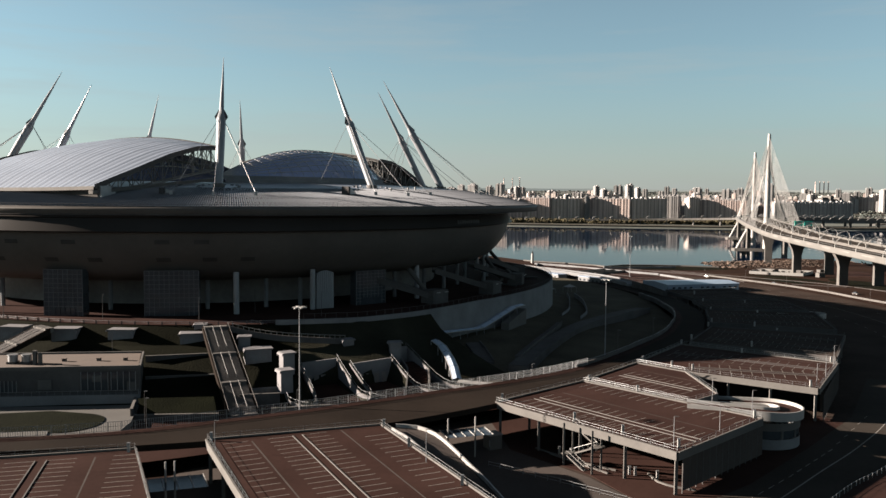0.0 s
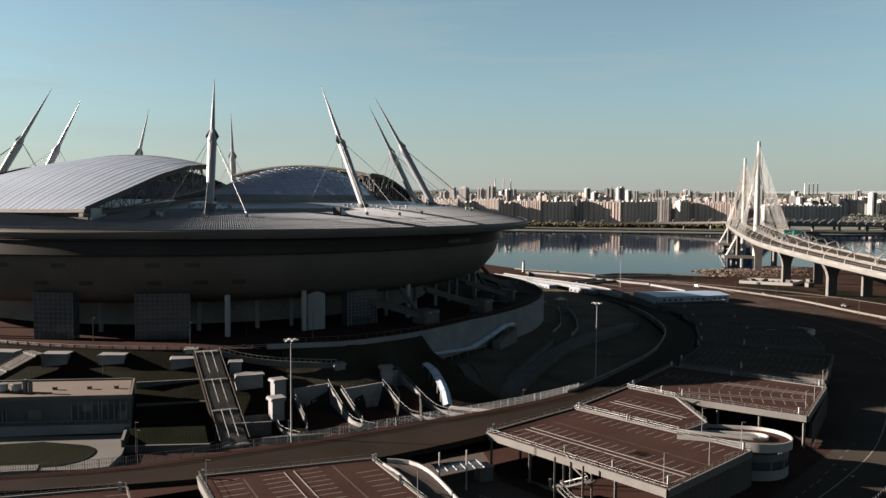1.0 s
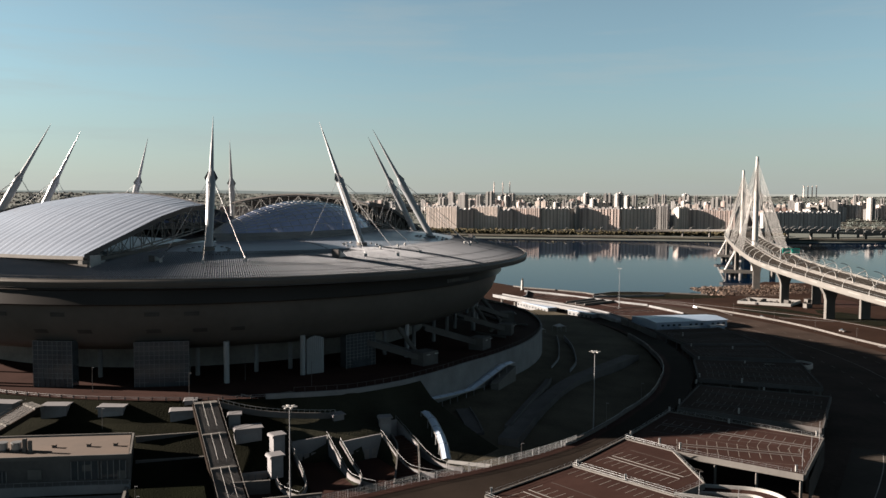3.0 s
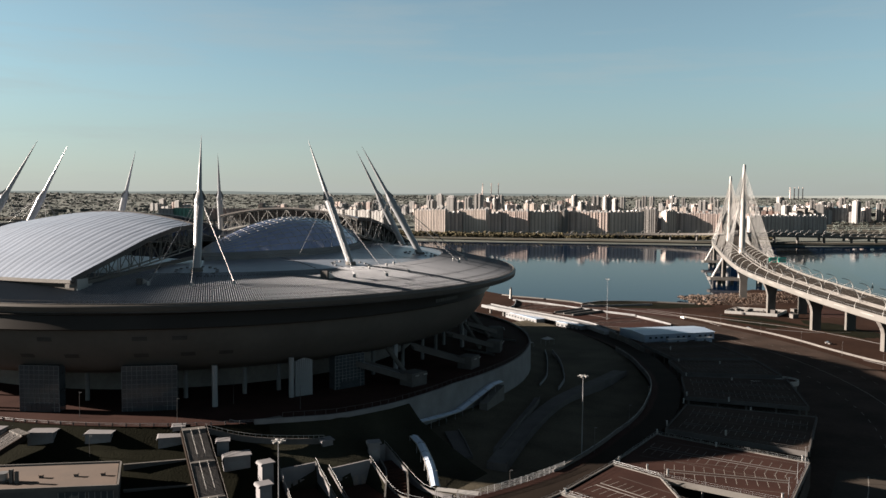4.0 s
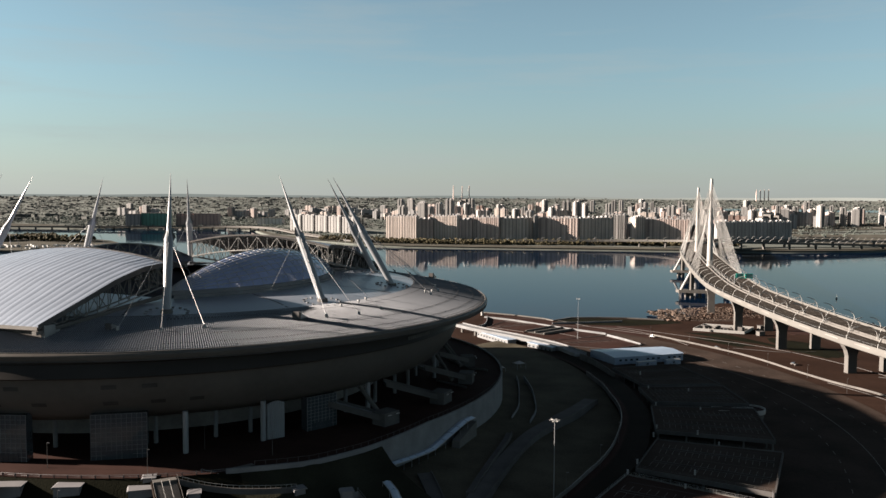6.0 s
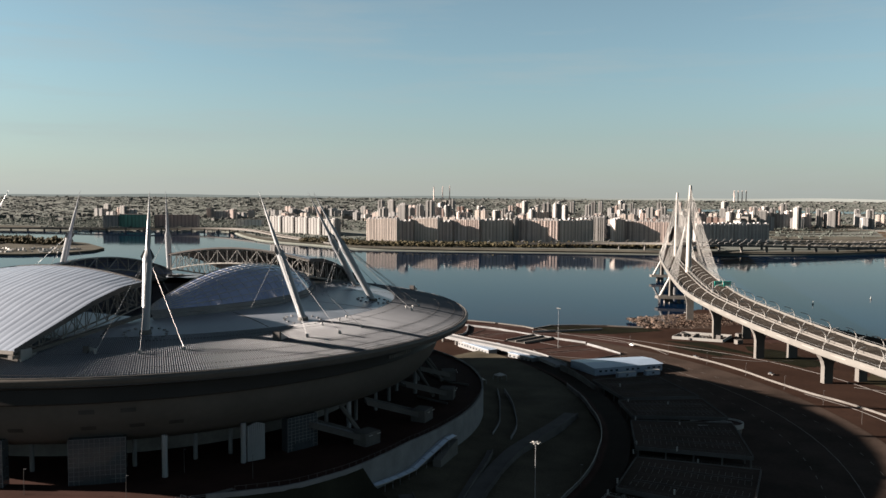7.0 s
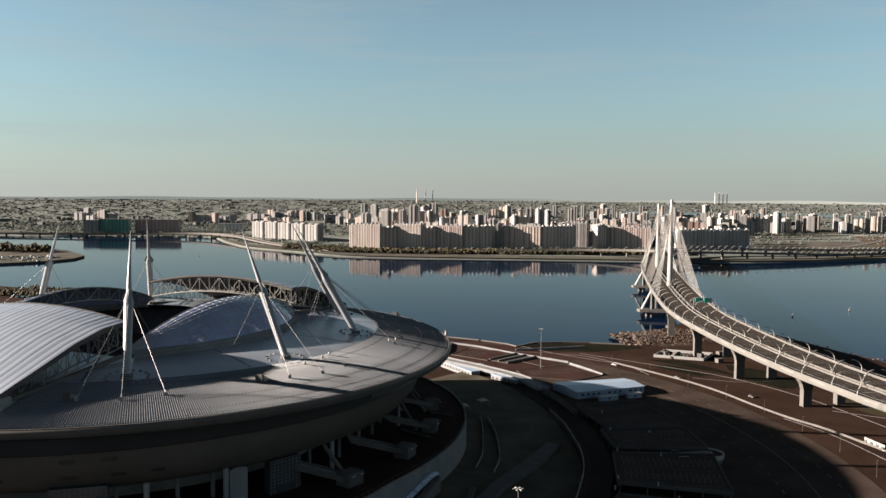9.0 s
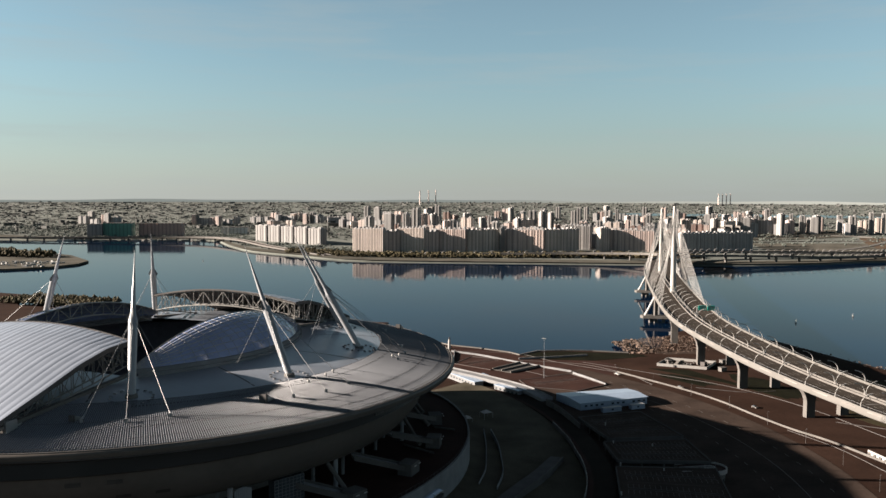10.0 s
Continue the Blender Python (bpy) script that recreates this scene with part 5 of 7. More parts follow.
for pts in ([(820, 1760), (980, 1860), (1180, 1990), (1420, 2250), (1600, 2600)], [(1000, 1740), (1180, 1840), (1320, 2010), (1360, 2200), (1260, 2330)], [(900, 2140), (1150, 2150), (1400, 2080), (1700, 1960)]):
    path = spline([(x, y, far_h(x, y) + 2.2) for x, y in pts], 40)
    rd = thing("slip_road", path[0], "pale slip road crossing the open fields", "road", "slip roads")
    part("surface", B().sweep(path, [(-7, 0), (7, 0), (7, -2.5), (-7, -2.5)]), M["concrete"], rd)
# upright sheet, its height set to fit the horizon in view
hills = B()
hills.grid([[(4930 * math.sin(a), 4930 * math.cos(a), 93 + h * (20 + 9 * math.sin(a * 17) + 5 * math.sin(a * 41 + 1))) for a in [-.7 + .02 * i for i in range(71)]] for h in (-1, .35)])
setting("far_hills", hills, M["distance"], "low even line of hills on the horizon, glowing as haze", "hills", smooth=True)


def tree_belt(name, pts, count, size, label, seed, m="foliage"):
    """Many small leaf clumps over a band of ground."""
    r = random.Random(seed)
    b = B()
    for i in range(count):
        x, y, z, sx, sy = r.choice(pts)
        cx, cy = x + r.uniform(-sx, sx), y + r.uniform(-sy, sy)
        h = r.uniform(.5, 1.2) * size
        for k in range(3):
            q = Vector((cx + r.uniform(-.4, .4) * h, cy + r.uniform(-.4, .4) * h, z + h * r.uniform(.3, .9)))
            w = h * r.uniform(.25, .5)
            vs = [q + Vector((r.uniform(.6, 1.1) * w * math.cos(t), r.uniform(.6, 1.1) * w * math.sin(t), r.uniform(-.3, .3) * w)) for t in (0, 1.25, 2.5, 3.8, 5)]
            vs += [q + Vector((0, 0, w * r.uniform(.7, 1.1))), q - Vector((0, 0, w * .8))]
            b.add(vs, [(j, (j + 1) % 5, 5) for j in range(5)] + [((j + 1) % 5, j, 6) for j in range(5)])
    return tagged(obj(name, b, M[m]), label, "trees", kind="stuff")


pts = [(x, lerp(x, (-220, -100, 4, 337, 620), (1900, 1800, 1770, 1760, 1740)), 3, 30, 45) for x in range(-220, 640, 40)]
tree_belt("shore_trees", pts, 2400, 8, "band of bare brownish trees along the far embankment", 2)
pts = [(rx, ry, far_h(rx, ry), 90, 60) for rx, ry in [(-1300 + 80 * k, 2790 + 110 * (k % 3)) for k in range(12)] + [(-420 + 60 * k, 2460 + 60 * (k % 4)) for k in range(8)] + [(950 + 90 * k, 2050 + 130 * (k % 4)) for k in range(10)]]
for k in range(40):
    pts.append((-1100 + 26 * k, lerp(-1100 + 26 * k, (-1264, -690, -500, -433, -338, -100), (2560, 2545, 2520, 2290, 2060, 1890)) + 40 * (k % 4), 4, 25, 40))
for k in range(60):
    x, y = -1350 + 17 * k, 2630 + 70 * (k % 5)
    pts.append((x, y, far_h(x, y), 40, 40))
for k in range(420):
    a, r = -.62 + 1.24 * ((k * .618) % 1), 2300 + 2500 * (k / 420)
    x, y = r * math.sin(a), r * math.cos(a)
    if not (x < -250 and r < 2850):
        pts.append((x, y, far_h(x, y) - 1, 110, 60))
tree_belt("far_woods", pts, 15000, 6.0, "far woods between buildings, toned as if through haze", 3, "farwood")

# ---- service building, drive and stairs on the bank ----
sv = thing("service_building", (-110, 215, 9.5), "low grey service building with a gravel roof in the bank", "building")
foot = [(-165, 198), (-88.6, 210), (-95.6, 229), (-172, 217)]
part("wall", B().prism(foot, 5.4, 15.7), M["darkcon"], sv, "grey rendered walls")
part("roof", B().prism([(-164, 198.6), (-89.2, 210.4), (-96, 228.4), (-171.5, 216.5)], 15.7, 15.95), M["orange"], sv, "tan gravel roof")
pb = B()
for a, b in zip(foot, foot[1:] + foot[:1]):
    d = (Vector(b) - Vector(a))
    c = (Vector(a) + Vector(b)) / 2
    pb.box((c.x, c.y, 15.4), (d.length + .5, .5, 1.0), math.atan2(d.y, d.x))
part("parapet", pb, M["concrete"], sv, "pale parapet")
fx = Vector((76.4, 12)).normalized()
rzf = math.atan2(fx.y, fx.x)


def on_front(s, z, out=0.05):
    """A point s metres from the building's right front corner."""
    return (-88.6 - fx.x * s + fx.y * out, 210 - fx.y * s - fx.x * out, z)


for s, w, h, z in ((4.2, 6.2, 4.8, 10.0), (11.5, 6.8, 4.8, 10.0), (33, 4, 3, 9.8)):
    wd = part("window", B().box(on_front(s, z), (w, .3, h), rzf), M["glass"], sv, "tall dark glazing")
    for k in range(5):
        part("mullion", B().box(on_front(s - w / 2 + k * w / 4, z, .25), (.14, .16, h), rzf), M["steel"], wd)
for s, w, h, z in ((11, 2.2, 1.7, 12.2), (24, 3.4, 2.6, 10.4), (2.2, 2.2, 2.4, 9.7)):
    part("pale_panel", B().box(on_front(s, z, .2), (w, .25, h), rzf), M["concrete"], sv)
for s, y0 in ((31, 7), (34.5, 7)):
    x, y, z = on_front(s, 15.95, -y0)
    ac = thing("roof_fan_unit", (x, y, z), "round grey roof ventilation unit on the service building", "ventilation unit", "roof units")
    part("drum", B().tube((x, y, z + .6), (x, y, z + 2.3), 1.25, 1.25, 14).tube((x, y, z + 2.3), (x, y, z + 2.5), 1.4, 1.4, 14), M["steel"], ac, smooth=True)
    part("frame", B().box((x, y, z), (2.4, 2.4, .6)), M["darkcon"], ac)
x, y, z = on_front(28.5, 15.95, -6)
fl = thing("roof_flue", (x, y, z), "pair of grey roof flues on the service building", "flue")
part("flue", B().box((x, y, z), (.9, .9, 3.6)), M["concrete"], fl)
part("flue", B().box((x + 1.4, y, z), (.8, .8, 3.0)), M["concrete"], fl)
for s in (6, 13, 22):
    x, y, z = on_front(s, 15.95, -9)
    hb = thing("roof_hatch", (x, y, z), "small brown roof outlet on gravel", "roof hatch", "roof hatches")
    part("curb", B().box((x, y, z), (.9, .9, .7)), M["darkcon"], hb)
    part("cap", B().box((x, y, z + .7), (1.1, 1.1, .15)), M["orange"], hb)
setting("terrace_walk", B().prism([(-165, 194.5), (-87.6, 206.8), (-88.6, 210), (-165, 198)], 5.3, 9.4), M["greycon"], "grey walled walkway before the service building", "pavement")
setting("walk_surface", B().prism([(-164.8, 194.8), (-87.8, 207), (-88.6, 209.9), (-165, 197.8)], 9.4, 9.46), M["concrete"], "pale walkway paving", "pavement")
rb = thing("walkway_railing", (-110, 203, 9.4), "thin steel railing along the walkway", "railing")
bb = B()
for k in range(40):
    q = (-87.8 - fx.x * k * 1.9, 207 - fx.y * k * 1.9)
    part("post", B().box((q[0], q[1], 9.4), (.06, .06, 1.1)), M["steel"], rb)
part("rail", bb.tube((-87.8, 207, 10.5), (-163, 195.1, 10.5), .05, .05, 5), M["steel"], rb)
setting("drive", B().prism([(-160, 176), (-104, 176.6), (-86, 178.6), (-81.8, 181), (-82.6, 190), (-87.4, 206.4), (-160, 194.6)], 5.3, 6.9), M["fascia"], "pale concrete service drive", "pavement")
lawn = [(-160, 178.4), (-108, 179.2), (-95.5, 179.6)] + [(-96.5 + 7.6 * math.cos(t), 188 + 8.2 * math.sin(t)) for t in [-1.2 + 2.6 * k / 12 for k in range(13)]] + [(-106, 198), (-118, 194.5), (-160, 187)]
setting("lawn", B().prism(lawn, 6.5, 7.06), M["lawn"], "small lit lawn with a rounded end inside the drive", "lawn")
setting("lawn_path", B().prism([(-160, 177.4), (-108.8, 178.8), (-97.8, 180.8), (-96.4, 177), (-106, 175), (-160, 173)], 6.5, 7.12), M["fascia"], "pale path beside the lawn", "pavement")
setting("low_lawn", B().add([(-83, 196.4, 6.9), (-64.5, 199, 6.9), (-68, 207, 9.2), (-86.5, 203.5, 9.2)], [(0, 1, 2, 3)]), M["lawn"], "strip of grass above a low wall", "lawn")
for a, b, z0, z1 in (((-84, 195.6), (-64, 198.4), 5.3, 7.0), ((-92, 221.5), (-73, 226.5), 8, 10.6), ((-96, 231.5), (-79.5, 237), 12, 14.4), ((-84.6, 195), (-89.5, 210), 5.3, 8.6), ((-62, 210), (-52, 212.6), 5.3, 8.9), ((-52, 204.2), (-37.5, 209), 5.3, 7.0)):
    d, c = Vector(b) - Vector(a), (Vector(a) + Vector(b)) / 2
    tw = thing("terrace_wall", (c.x, c.y, z0), "low concrete terrace wall with a pale coping on the bank", "retaining wall", "terrace walls")
    part("wall", B().box((c.x, c.y, z0), (d.length, .5, z1 - z0), math.atan2(d.y, d.x)), M["darkcon"], tw)
    part("coping", B().box((c.x, c.y, z1), (d.length + .1, .7, .18), math.atan2(d.y, d.x)), M["concrete"], tw, "pale coping")


def stair(a, b, width, label):
    a, b = Vector(a), Vector(b)
    st = thing("outdoor_stair", b, label, "stair", "bank stairs")
    d = Vector((b.x - a.x, b.y - a.y, 0))
    w = d.normalized()
    s = Vector((-w.y, w.x, 0))
    n = int((a.z - b.z) / .17)
    rz = math.atan2(w.y, w.x)
    step_mesh = mesh_of("step", B().box((0, 0, -.9), (d.length / n + .01, width, .9)), M["darkcon"])
    for k in range(n):
        f = k / n
        c = a + d * f
        zz = a.z + (b.z - a.z) * f
        piece("step", step_mesh, (c.x, c.y, zz), rz, st)
    for f in (.0, .34, .67, 1.0):
        c = a + d * f
        zz = a.z + (b.z - a.z) * f
        part("landing", B().box((c.x, c.y, zz - 1.2), (2.6, width, 1.3), rz), M["concrete"], st, "pale landing")
    for o in (-width / 2 - .3, width / 2 + .3):
        q0, q1 = a + s * o, b + s * o
        part("side_wall", B().add([tuple(q0 + s * e + Vector((0, 0, h))) for e in (-.25, .25) for h in (-1.5, .2)] + [tuple(q1 + s * e + Vector((0, 0, h))) for e in (-.25, .25) for h in (-1.5, .2)], [(0, 1, 5, 4), (1, 3, 7, 5), (3, 2, 6, 7), (0, 2, 3, 1), (4, 5, 7, 6)]), M["ringroad"], st, "dark stringer wall")
        part("wall_rail", B().tube(q0 + Vector((0, 0, 1.2)), q1 + Vector((0, 0, 1.2)), .07, .07, 5), M["concrete"], st)
    for o in (-width / 6, width / 6):
        for f0, f1 in ((.03, .3), (.37, .63), (.7, .97)):
            q0, q1 = a + d * f0 + s * o, a + d * f1 + s * o
            q0.z, q1.z = a.z + (b.z - a.z) * f0 + .95, a.z + (b.z - a.z) * f1 + .95
            hb = B().tube(q0, q1, .065, .065, 5)
            for k in range(5):
                q = q0 + (q1 - q0) * k / 4
                hb.tube(q - Vector((0, 0, 1.2)), q, .05, .05, 4)
            part("handrail", hb, M["white"], st, "white handrail")
    return st


stair((-80.2, 246.3, 21), (-58.8, 202.5, 6.0), 6.8, "wide dark granite stair with white handrails down the bank")
stair((-131, 240.5, 21), (-146, 221, 11), 8.0, "wide dark granite stair with white handrails beside the service building")

# paved walks that show at the foot of the recesses
st = thing("curved_stair", pol(205, -56, 5.4), "curved red paved steps with a pale edge wall", "stair")


def step_mid(r):
    return lerp(r, (186, 194, 204, 215), (-54.9, -55.4, -57.0, -58.7))


for k in range(16):
    r = 213 - k * 1.6
    aa = [step_mid(r) + .22 * i for i in range(-4, 5)]
    part("tread", B().grid([[pol(r, a, 5.5 + k * .3) for a in aa], [pol(r - 1.6, a, 5.5 + k * .3) for a in aa]]).grid([[pol(r, a, 5.2 + k * .3) for a in aa], [pol(r, a, 5.5 + k * .3) for a in aa]]), M["deckred"], st)
for da in (-1.05, 1.05):
    part("edge_wall", B().sweep([pol(r, step_mid(r) + da, 5.4 + (213 - r) * .19) for r in [214 - 1.5 * k for k in range(19)]], [(-.22, -1.5), (.22, -1.5), (.22, .9), (-.22, .9)]), M["concrete"], st, "pale edge wall")

# covered zigzag walk and its upper branch
def canopy(pts, w, label, m="canopyglass", legs=True):
    t = thing("covered_walk", pts[0], label, "canopy", "covered walks")
    for p, q in zip(pts, pts[1:]):
        p, q = Vector(p), Vector(q)
        d = (q - p)
        s = Vector((-d.y, d.x, 0)).normalized() * w / 2
        up = Vector((0, 0, .5))
        e = d.normalized() * .15
        part("roof_panel", B().add([tuple(v) for v in (p - s + e, q - s - e, q - e + up, p + e + up, q + s - e, p + s + e)], [(0, 1, 2, 3), (3, 2, 4, 5)]), M[m], t, "pale glazed roof panel")
        part("frame", B().tube(p - s, p + s, .14, .14, 5).tube(p - s, q - s, .14, .14, 5).tube(p + s, q + s, .14, .14, 5), M["white"], t)
        if legs:
            for o in (-1, 1):
                f = p + s * o
                part("post", B().tube(f - Vector((0, 0, 3)), f, .1, .1, 5), M["steel"], t)
    return t


canopy([(-13.6, 262.5, 14.8), (-11, 256, 14.3), (-9.4, 250, 13.4), (-8, 245, 12.4), (-6.8, 239.5, 11.2), (-5.6, 231.2, 9.2)], 2.6, "zigzag covered stair with pale blue glazed roof panels")
canopy([(-5.2, 231.0, 8.8), (1, 229.6, 8.6), (7, 228.4, 8.5)], 2.6, "white covered walk at the foot of the stair", "white")
path = spline([(-21, 272, 15.0), (-12.8, 283.2, 13.9), (-5, 294, 13.1), (1, 304.2, 12.5), (5, 310.4, 14.0), (11, 319, 16.6), (14, 323.5, 17.8), (17.5, 329.5, 17.8)], 4)
canopy(path, 3.6, "long covered ramp with a pale blue roof along the podium wall")
part_w = thing("ramp_side_wall", (14, 318, 8), "pale concrete side wall under the covered ramp", "retaining wall")
part("wall", B().prism([(9.0, 313), (12.0, 312), (19.5, 329), (16.5, 330)], 6, [13.0, 13.0, 16.4, 16.4]), M["concrete"], part_w)
# ramps on the east bank
for pts, w in (([(13, 254.5, 8.8), (24.2, 288.5, 9.6), (40.3, 328.5, 10.0), (54, 352, 10.0), (66, 371, 9.7), (80, 400, 7.6)], 6.5), ([(13.6, 268, 9.2), (21.6, 294, 10.0), (30, 320, 10.6), (33, 332, 10.6)], 2.2), ([(3, 262, 8.2), (1, 272, 9.6), (-1.5, 283, 10.6)], 5)):
    rp = thing("bank_ramp", pts[0], "curved grey concrete ramp on the dark bank", "ramp", "bank ramps")
    path = spline(pts, 3)
    part("roadway", B().sweep(path, [(-w / 2, 0), (w / 2, 0), (w / 2, -3), (-w / 2, -3)]), M["darkcon"], rp)
    part("parapet", B().sweep(path, [(-w / 2 - .2, -3), (-w / 2 + .2, -3), (-w / 2 + .2, .6), (-w / 2 - .2, .6)]), M["darkcon"], rp, "low parapet")

for pts in ([(36.7, 357.8, 10.2), (41.5, 376, 10.2), (43.8, 393.5, 10.2), (46.5, 420, 9.8), (48, 445, 9.2)], [(44.2, 353, 9.8), (49, 371, 9.8), (50.9, 387.8, 9.8), (52.5, 415, 9.6), (52, 445.5, 9.0)]):
    kb = thing("bank_kerb", pts[0], "thin grey kerb of a curved path on the bank", "kerb", "bank kerbs")
    part("kerb", B().sweep(spline(pts, 3), [(-.2, -2), (.2, -2), (.2, .2), (-.2, .2)]), M["greycon"], kb)

# ---- fences and bollards ----
fn = thing("ring_road_fence", pol(r_in(-70), -70, 12), "pale steel mesh fence along the ring road", "fence")
aa = [-112 + .62 * k for k in range(108)]
for a in aa:
    part("post", B().box(pol(r_in(a) + .1, a, z_ring(a)), (.09, .09, 2.2), radians(a)), M["steel"], fn)
for h in (.25, 1.2, 2.15):
    part("rail", B().pipe([pol(r_in(a) + .1, a, z_ring(a) + h) for a in aa], .04, 4), M["steel"], fn)
fb_ = B()
for k in range(620):
    a = -112 + .107 * k
    fb_.box(pol(r_in(a) + .1, a, z_ring(a) + .2), (.05, .07, 1.9), radians(a))
tagged(part("bar", fb_, M["steel"], fn, "close-set upright bars"), kind="stuff")
pf = thing("terrace_railing", pol(160, -80, 21), "low pale stone balustrade along the terrace edge", "railing")
aa = [-130 + 1.5 * k for k in range(43)]
for a in aa:
    part("post", B().box(pol(r_plaza(a) - .3, a, 21), (.3, .3, 1.1), radians(a)), M["darkcon"], pf)
for h in (.55, 1.05):
    part("rail", B().pipe([pol(r_plaza(a) - .3, a, 21 + h) for a in aa], .06, 4), M["steel"], pf)
wf = thing("podium_fence", pol(170, -30, 22), "dark post fence on the podium wall", "fence")
for k in range(70):
    a = -64 + 1.15 * k
    part("post", B().box(pol(r_plaza(a) - .2, a, 22.2), (.12, .12, 1.8), radians(a)), M["darkcon"], wf)
part("rail", B().pipe([pol(r_plaza(a) - .2, a, 23.9) for a in range(-64, 17, 2)], .06, 4), M["darkcon"], wf)
# pale terrace kerb beside the wide stair
tk = thing("terrace_kerb", pol(168, -68, 20), "pale stone ramp edge with a railing at the terrace", "railing")
for pts in ([(-76.5, 246.6, 21.2), (-68, 246, 19.4), (-59.3, 246, 18.4), (-50, 248, 17.6), (-41, 251.5, 16.8)], [(-71, 253.2, 21.0), (-63, 253, 19.0), (-60, 253.6, 18.6)]):
    pth = spline(pts, 1.6)
    part("kerb", B().sweep(pth, [(-.3, -1.6), (.3, -1.6), (.3, .2), (-.3, .2)]), M["darkcon"], tk)
    part("rail", B().pipe([(x, y, z + 1.1) for x, y, z in pth], .06, 4), M["white"], tk)
    for x, y, z in pth:
        part("post", B().box((x, y, z), (.1, .1, 1.1)), M["white"], tk)
gate = thing("gate_house", (-62, 247, 20.5), "plain grey portal frame on the terrace", "gate")
for x, y in ((-62.5, 255.6), (-56.8, 260.4)):
    part("post", B().box((x, y, 16), (.6, .6, 4.8), .7), M["concrete"], gate)
part("lintel", B().box((-59.6, 258, 20.8), (8.2, 1.6, .5), .7), M["concrete"], gate)

gf = thing("gantry", (-17, 267, 6), "thin pale gantry frame over the curved steps", "gantry")
part("lintel", B().tube((-22.8, 262.4, 14.4), (-11.3, 272, 13.6), .22, .22, 6), M["concrete"], gf)
for q in ((-22.8, 262.4), (-17.5, 266.8)):
    part("post", B().tube((q[0], q[1], 6), (q[0], q[1], 14.2), .2, .2, 6), M["concrete"], gf)

# white ticket pillars on the decks
def pillar(p, h=1.7):
    t = thing("white_pillar", p, "small white service pillar on the car park deck", "pillar", "white pillars")
    part("shaft", B().box((0, 0, 0), (.5, .5, h)), M["white"], t, local=True)
    part("cap", B().box((0, 0, h), (.6, .6, .12)), M["steel"], t, local=True)
    return t


pl0 = pillar((6.4, 196.6, 12))
for p in ((22, 180.5, 12), (31, 171, 12), (40.5, 162, 12), (63, 185.5, 12), (30.2, 219, 12), (41, 208, 12), (50, 247, 12), (57, 240, 12), (62, 236, 12), (88, 217.5, 12), (107, 250.5, 12), (-53, 160, 12), (-66.5, 152, 12), (-13, 159, 12), (-2, 138, 12), (-19.5, 172, 12)):
    copy_thing(pl0, Matrix.Translation(p))
for x, y in ((69, 278.3), (75.3, 290), (91.2, 326.8), (95.9, 339.2), (106.5, 378.9), (112.7, 415.4), (84.7, 264.1), (92.4, 278.3), (110.5, 330.7), (124.3, 369.1), (131.4, 409), (113.3, 313.7), (117.5, 450.6)):
    a = math.degrees(math.atan2(y - SY, x - SX))
    copy_thing(pl0, Matrix.Translation((x, y, lerp(a, (-31, -17.4, -4.4, 4.6), (11.6, 10.2, 9.5, 8.7)))))

# solid dark panels closing two deck edges, and thin deck lamps
for (x0, y0), (x1, y1) in (((40.9, 160.0), (64.6, 184.6)), ((90.6, 215.2), (109.6, 250.8))):
    d = Vector((x1 - x0, y1 - y0))
    sn = thing("mesh_screen", ((x0 + x1) / 2, (y0 + y1) / 2, 3.4), "row of dark panels and posts along a car park deck edge", "screen", "mesh screens")
    n = int(d.length / 2.6)
    for k in range(n):
        c = Vector((x0, y0)) + d * (k + .5) / n
        part("panel", B().box((c.x, c.y, 3.9), (d.length / n - .12, .12, 6.6), math.atan2(d.y, d.x)), M["asphalt"], sn)
        part("post", B().box((c.x - d.x / n / 2, c.y - d.y / n / 2, 3.2), (.16, .2, 7.5), math.atan2(d.y, d.x)), M["darkcon"], sn)
for x, y in ((39.6, 162.4), (52, 174.2), (62.6, 186), (105.6, 245.2), (89.6, 217.6), (97, 230), (57, 198), (-50, 153), (-9, 150)):
    dl = thing("deck_lamp", (x, y, 12), "thin grey lamp pole on the car park deck", "lamp", "deck lamps")
    part("pole", B().tube((x, y, 12), (x, y, 18.2), .09, .06, 6), M["cable"], dl)
    part("lamp_head", B().box((x + .4, y, 18.1), (.9, .24, .12)), M["concrete"], dl)

# outside steel stair on the second deck
ss = thing("steel_stair", (26, 174, 3.4), "white outside steel stair against the raised deck", "stair")
ax_, sx_ = Vector((.685, -.73, 0)), Vector((-.73, -.685, 0))
o = Vector((23, 178.4, 0)) + sx_ * 1.6
for k, (f0, f1, z0, z1) in enumerate(((0, 6.5, 12, 8.8), (6.5, 0, 8.8, 5.8), (0, 5, 5.8, 3.4))):
    q0, q1 = o + ax_ * f0 + sx_ * (k * 1.1) + Vector((0, 0, z0)), o + ax_ * f1 + sx_ * (k * 1.1) + Vector((0, 0, z1))
    part("flight", B().sweep([tuple(q0 + (q1 - q0) * i / 8) for i in range(9)], [(-.6, 0), (.6, 0), (.6, -.35), (-.6, -.35)]), M["concrete"], ss)
    for s in (-.6, .6):
        e = sx_ * s + Vector((0, 0, 1))
        hb = B().tube(q0 + e, q1 + e, .06, .06, 4)
        for i in range(6):
            q = q0 + (q1 - q0) * i / 5 + sx_ * s
            hb.tube(q, q + Vector((0, 0, 1)), .04, .04, 4)
        part("handrail", hb, M["white"], ss)
